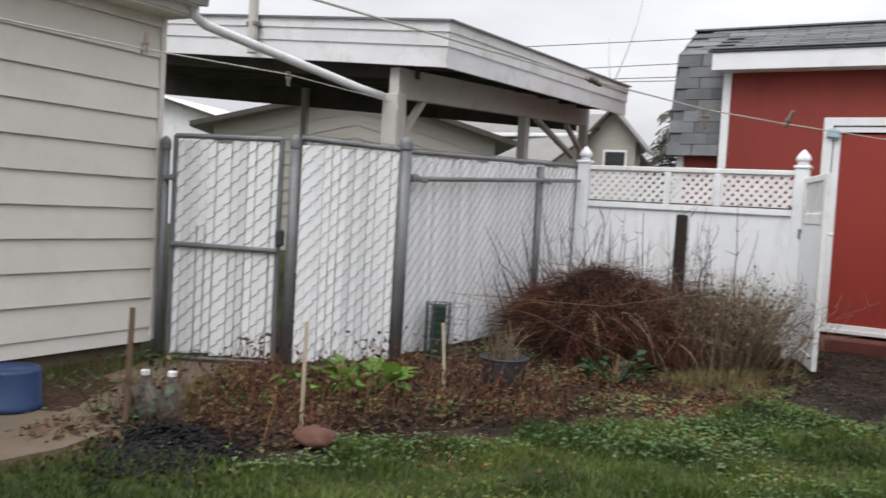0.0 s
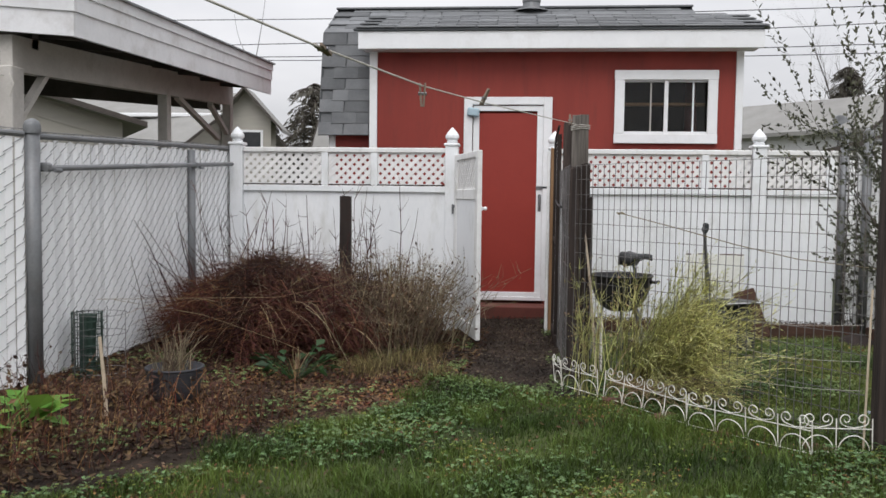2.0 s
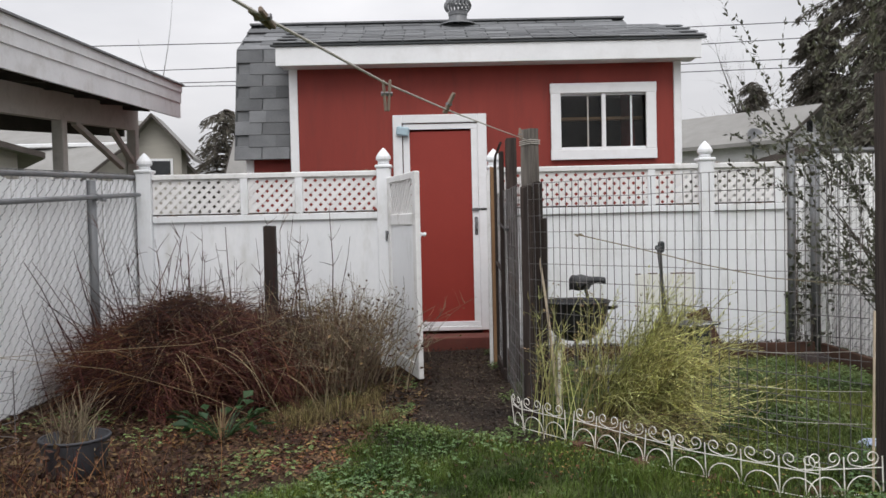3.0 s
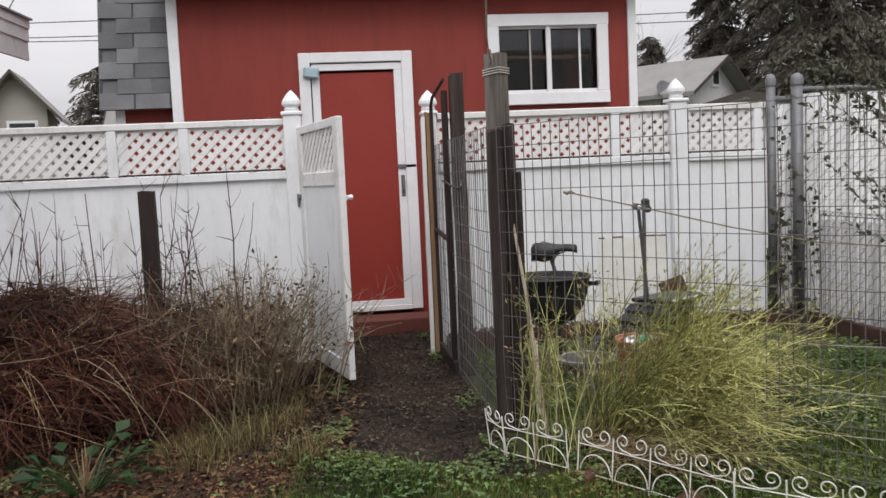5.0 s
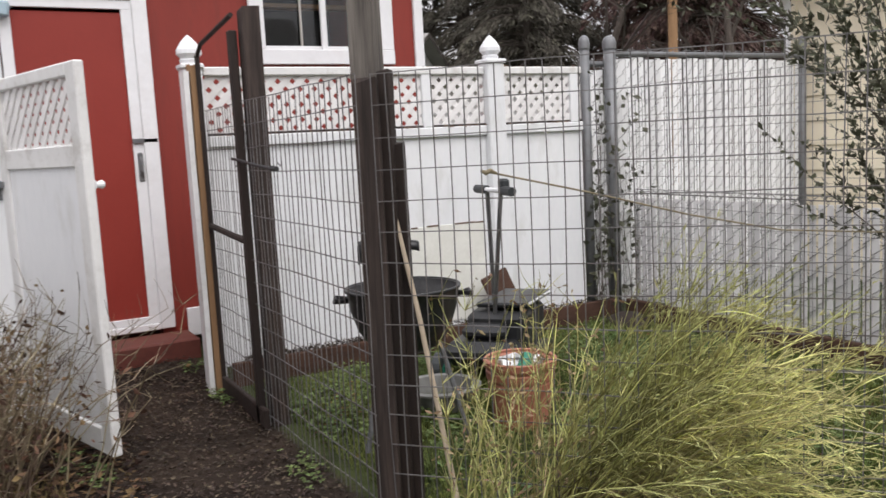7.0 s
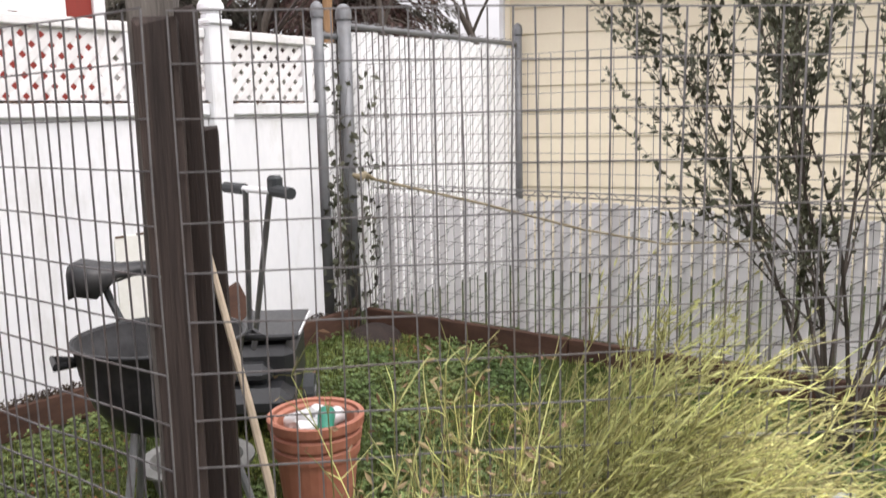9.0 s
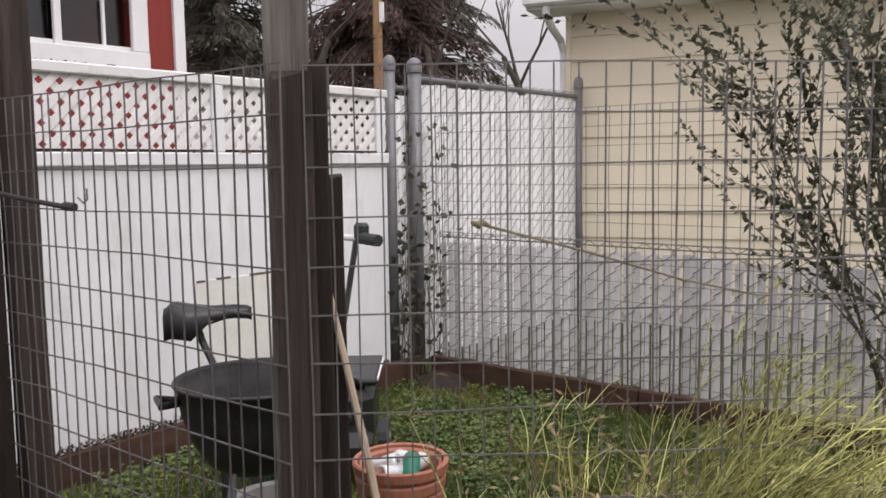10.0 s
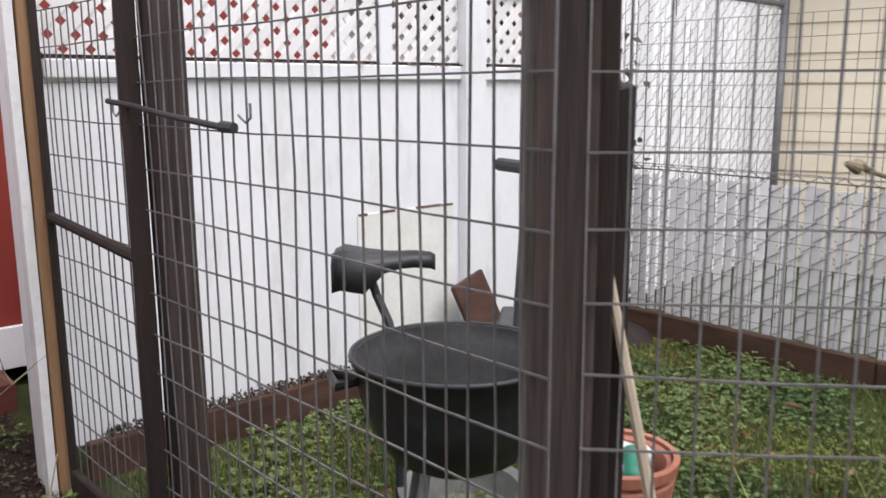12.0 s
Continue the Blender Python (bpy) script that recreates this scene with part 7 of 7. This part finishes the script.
x, y = scatter(g, 16000, -1.4, 3.0, -6.4, -2.7, lambda x, y: is_lawn(x, y) & (patch(x, y, 2.9, 1.3) + g.normal(0, 0.35, len(x)) > 0.55))
litter(g, x, y, "lawn_thatch", "dry tan thatch showing in worn lawn patches", M_ORANGE, 0.022)
x, y = scatter(g, 16000, -2.0, 3.0, -7.0, -2.5, lambda x, y: is_lawn(x, y) & (patch(x, y, 2.6, 5.0) + g.normal(0, 0.35, len(x)) > 0.7))
clover(g, x, y, M_MOSS, "lawn_moss", "yellow-green moss patches in the lawn", 0.012, 0.04)
x, y = scatter(g, 5200, -3.9, -2.3, -7.2, -4.6, lambda x, y: ((x < -3.42 - 0.05 * np.sin(9 * y)) | (x > -2.3 - 0.42 * (y + 6.6)) & (y > -6.7) & (x < -2.2 - 0.35 * (y + 6.6))))
turf(g, x, y, 0.03, 0.08, 0.005, M_GRASS, "wall_grass", "grass and weeds growing beside the path")
u = g.random(2600)
e_x = np.interp(-9.2 + 4.6 * u, (-9.5, -6.5, -5.5, -4.45), (-2.9, -2.35, -2.62, -3.05))
x, y = e_x + g.normal(0.03, 0.07, 2600), -9.2 + 4.6 * u
turf(g, x, y, 0.03, 0.09, 0.005, M_RANK, "path_edge_grass", "withered grass creeping over the path's edge")
x, y = scatter(g, 30000, 1.2, 4.1, -4.2, -0.15, lambda x, y: ((x - 1.1) * 0.72 + (y + 2.3) * 0.69 > 0.0) & (patch(x, y, 2.4, 2.2) + g.normal(0, 0.3, len(x)) > 0.55))
clover(g, x, y, M_MOSS, "pen_moss", "yellow-green moss between the weeds in the pen", 0.01, 0.035)
x, y = scatter(g, 9000, 1.2, 4.1, -4.2, -0.15, lambda x, y: ((x - 1.1) * 0.72 + (y + 2.3) * 0.69 > 0.0) & (patch(x, y, 2.7, 0.3) + g.normal(0, 0.4, len(x)) > 0.5))
litter(g, x, y, "pen_thatch", "brown thatch and dead leaves on the pen floor", M_ORANGE, 0.024)
tx, ty = scatter(g, 130, -1.8, 2.2, -6.4, -3.0, is_lawn)
k = g.integers(0, len(tx), 15000)
x, y = tx[k] + g.normal(0, 0.065, 15000), ty[k] + g.normal(0, 0.065, 15000)
turf(g, x, y, 0.05, 0.1, 0.004, M_GRASS, "grass_tuft", "taller dark tufts standing in the lawn")

x, y = scatter(g, 6000, -0.75, 0.3, -2.6, -0.9, lambda x, y: (x < 0.12 + 0.1 * np.sin(5 * y)) & (patch(x, y, 4.3, 1.1) + g.normal(0, 0.4, len(x)) > 0.0))
turf(g, x, y, 0.05, 0.14, 0.004, M_RANK, "withered_grass", "withered tan grass at the foot of the shrub")
x, y = scatter(g, 1500, -3.0, 0.2, -6.4, -2.0, lambda x, y: (x < bed_edge(y) + 0.05) & (patch(x, y, 3.7, 2.6) + g.normal(0, 0.5, len(x)) > 0.3))
litter(g, x, y, "pale_litter", "pale dry leaf scraps scattered over the bed", M_STRAW, 0.02)
dead = thing("dead_weeds", "stand of dead brown weed stems in the bed", "weeds", (0, 0, 0))
n = 1000
x, y = scatter(g, 5000, -3.0, -0.6, -6.0, -3.6, lambda x, y: (x < bed_edge(y) - 0.15) & (x > -2.9 + 0.3 * (y + 4.5) * 0) & ~((x < -2.35) & (y > -4.4)))
x, y = x[:n], y[:n]
n = len(x)
st = arcs(g, np.stack([x, y, ground_z(x, y)], 1), g.random(n) * 6.28, 0.1 + 0.26 * g.random(n), g.normal(1.25, 0.25, n), g.normal(0.2, 0.4, n), 5)
stem_part("stem_growth", st[: n // 2], taper(n // 2, 5, 0.0028, g), M_TWIG, dead)
stem_part("pale_growth", st[n // 2:], taper(n - n // 2, 5, 0.0024, g), M_ORANGE, dead, "orange-brown dry weed stems")
k = g.integers(0, n, 1400)
v, f = leaves(st[k, g.integers(2, 5, 1400)], g.normal(0, 1, (1400, 3)), g.normal(0, 1, (1400, 3)), 0.02 + 0.04 * g.random(1400), 0.01 + 0.02 * g.random(1400))
part("withered_foliage", cloud_mesh("withered_foliage", v, f, M_LITTER), M_LITTER, dead)["kind"] = "stuff"
moss_x = np.concatenate([g.uniform(1.2, 3.8, 900), g.uniform(1.2, 2.2, 300)])
v, f = leaves(np.stack([moss_x, g.normal(-0.055, 0.015, len(moss_x)), 0.15 + 0.02 * g.random(len(moss_x))], 1), g.normal(0, 1, (len(moss_x), 3)), g.normal(0, 1, (len(moss_x), 3)), np.full(len(moss_x), 0.02), np.full(len(moss_x), 0.012))
tagged(new("board_debris", cloud_mesh("board_debris", v, f, M_MULCH)), "dark leaf crumbs lying on the border board", "leaf litter", kind="stuff")

bm = bmesh.new()
bmesh.ops.create_icosphere(bm, subdivisions=3, radius=1)
for vtx in bm.verts:
    k = 1 + 0.45 * noise.noise(vtx.co * 2.6)
    vtx.co = Vector((vtx.co.x * 0.12 * k, vtx.co.y * 0.08 * k, 0.02 + vtx.co.z * 0.028 * k))
bag_me = bpy.data.meshes.new("plastic_bag")
bm.to_mesh(bag_me)
bm.free()
M_BAG = surf("blue_and_white_film", (0.12, 0.2, 0.42), (0.7, 0.72, 0.76), 0.35, big=14, fine=40, bump=0.4)
bag_me.materials.append(M_BAG)
bag = tagged(new("plastic_bag", bag_me), "crumpled blue and white plastic bag on the grass", "plastic bag")
bag.location = (3.05, -3.22, 0.0)
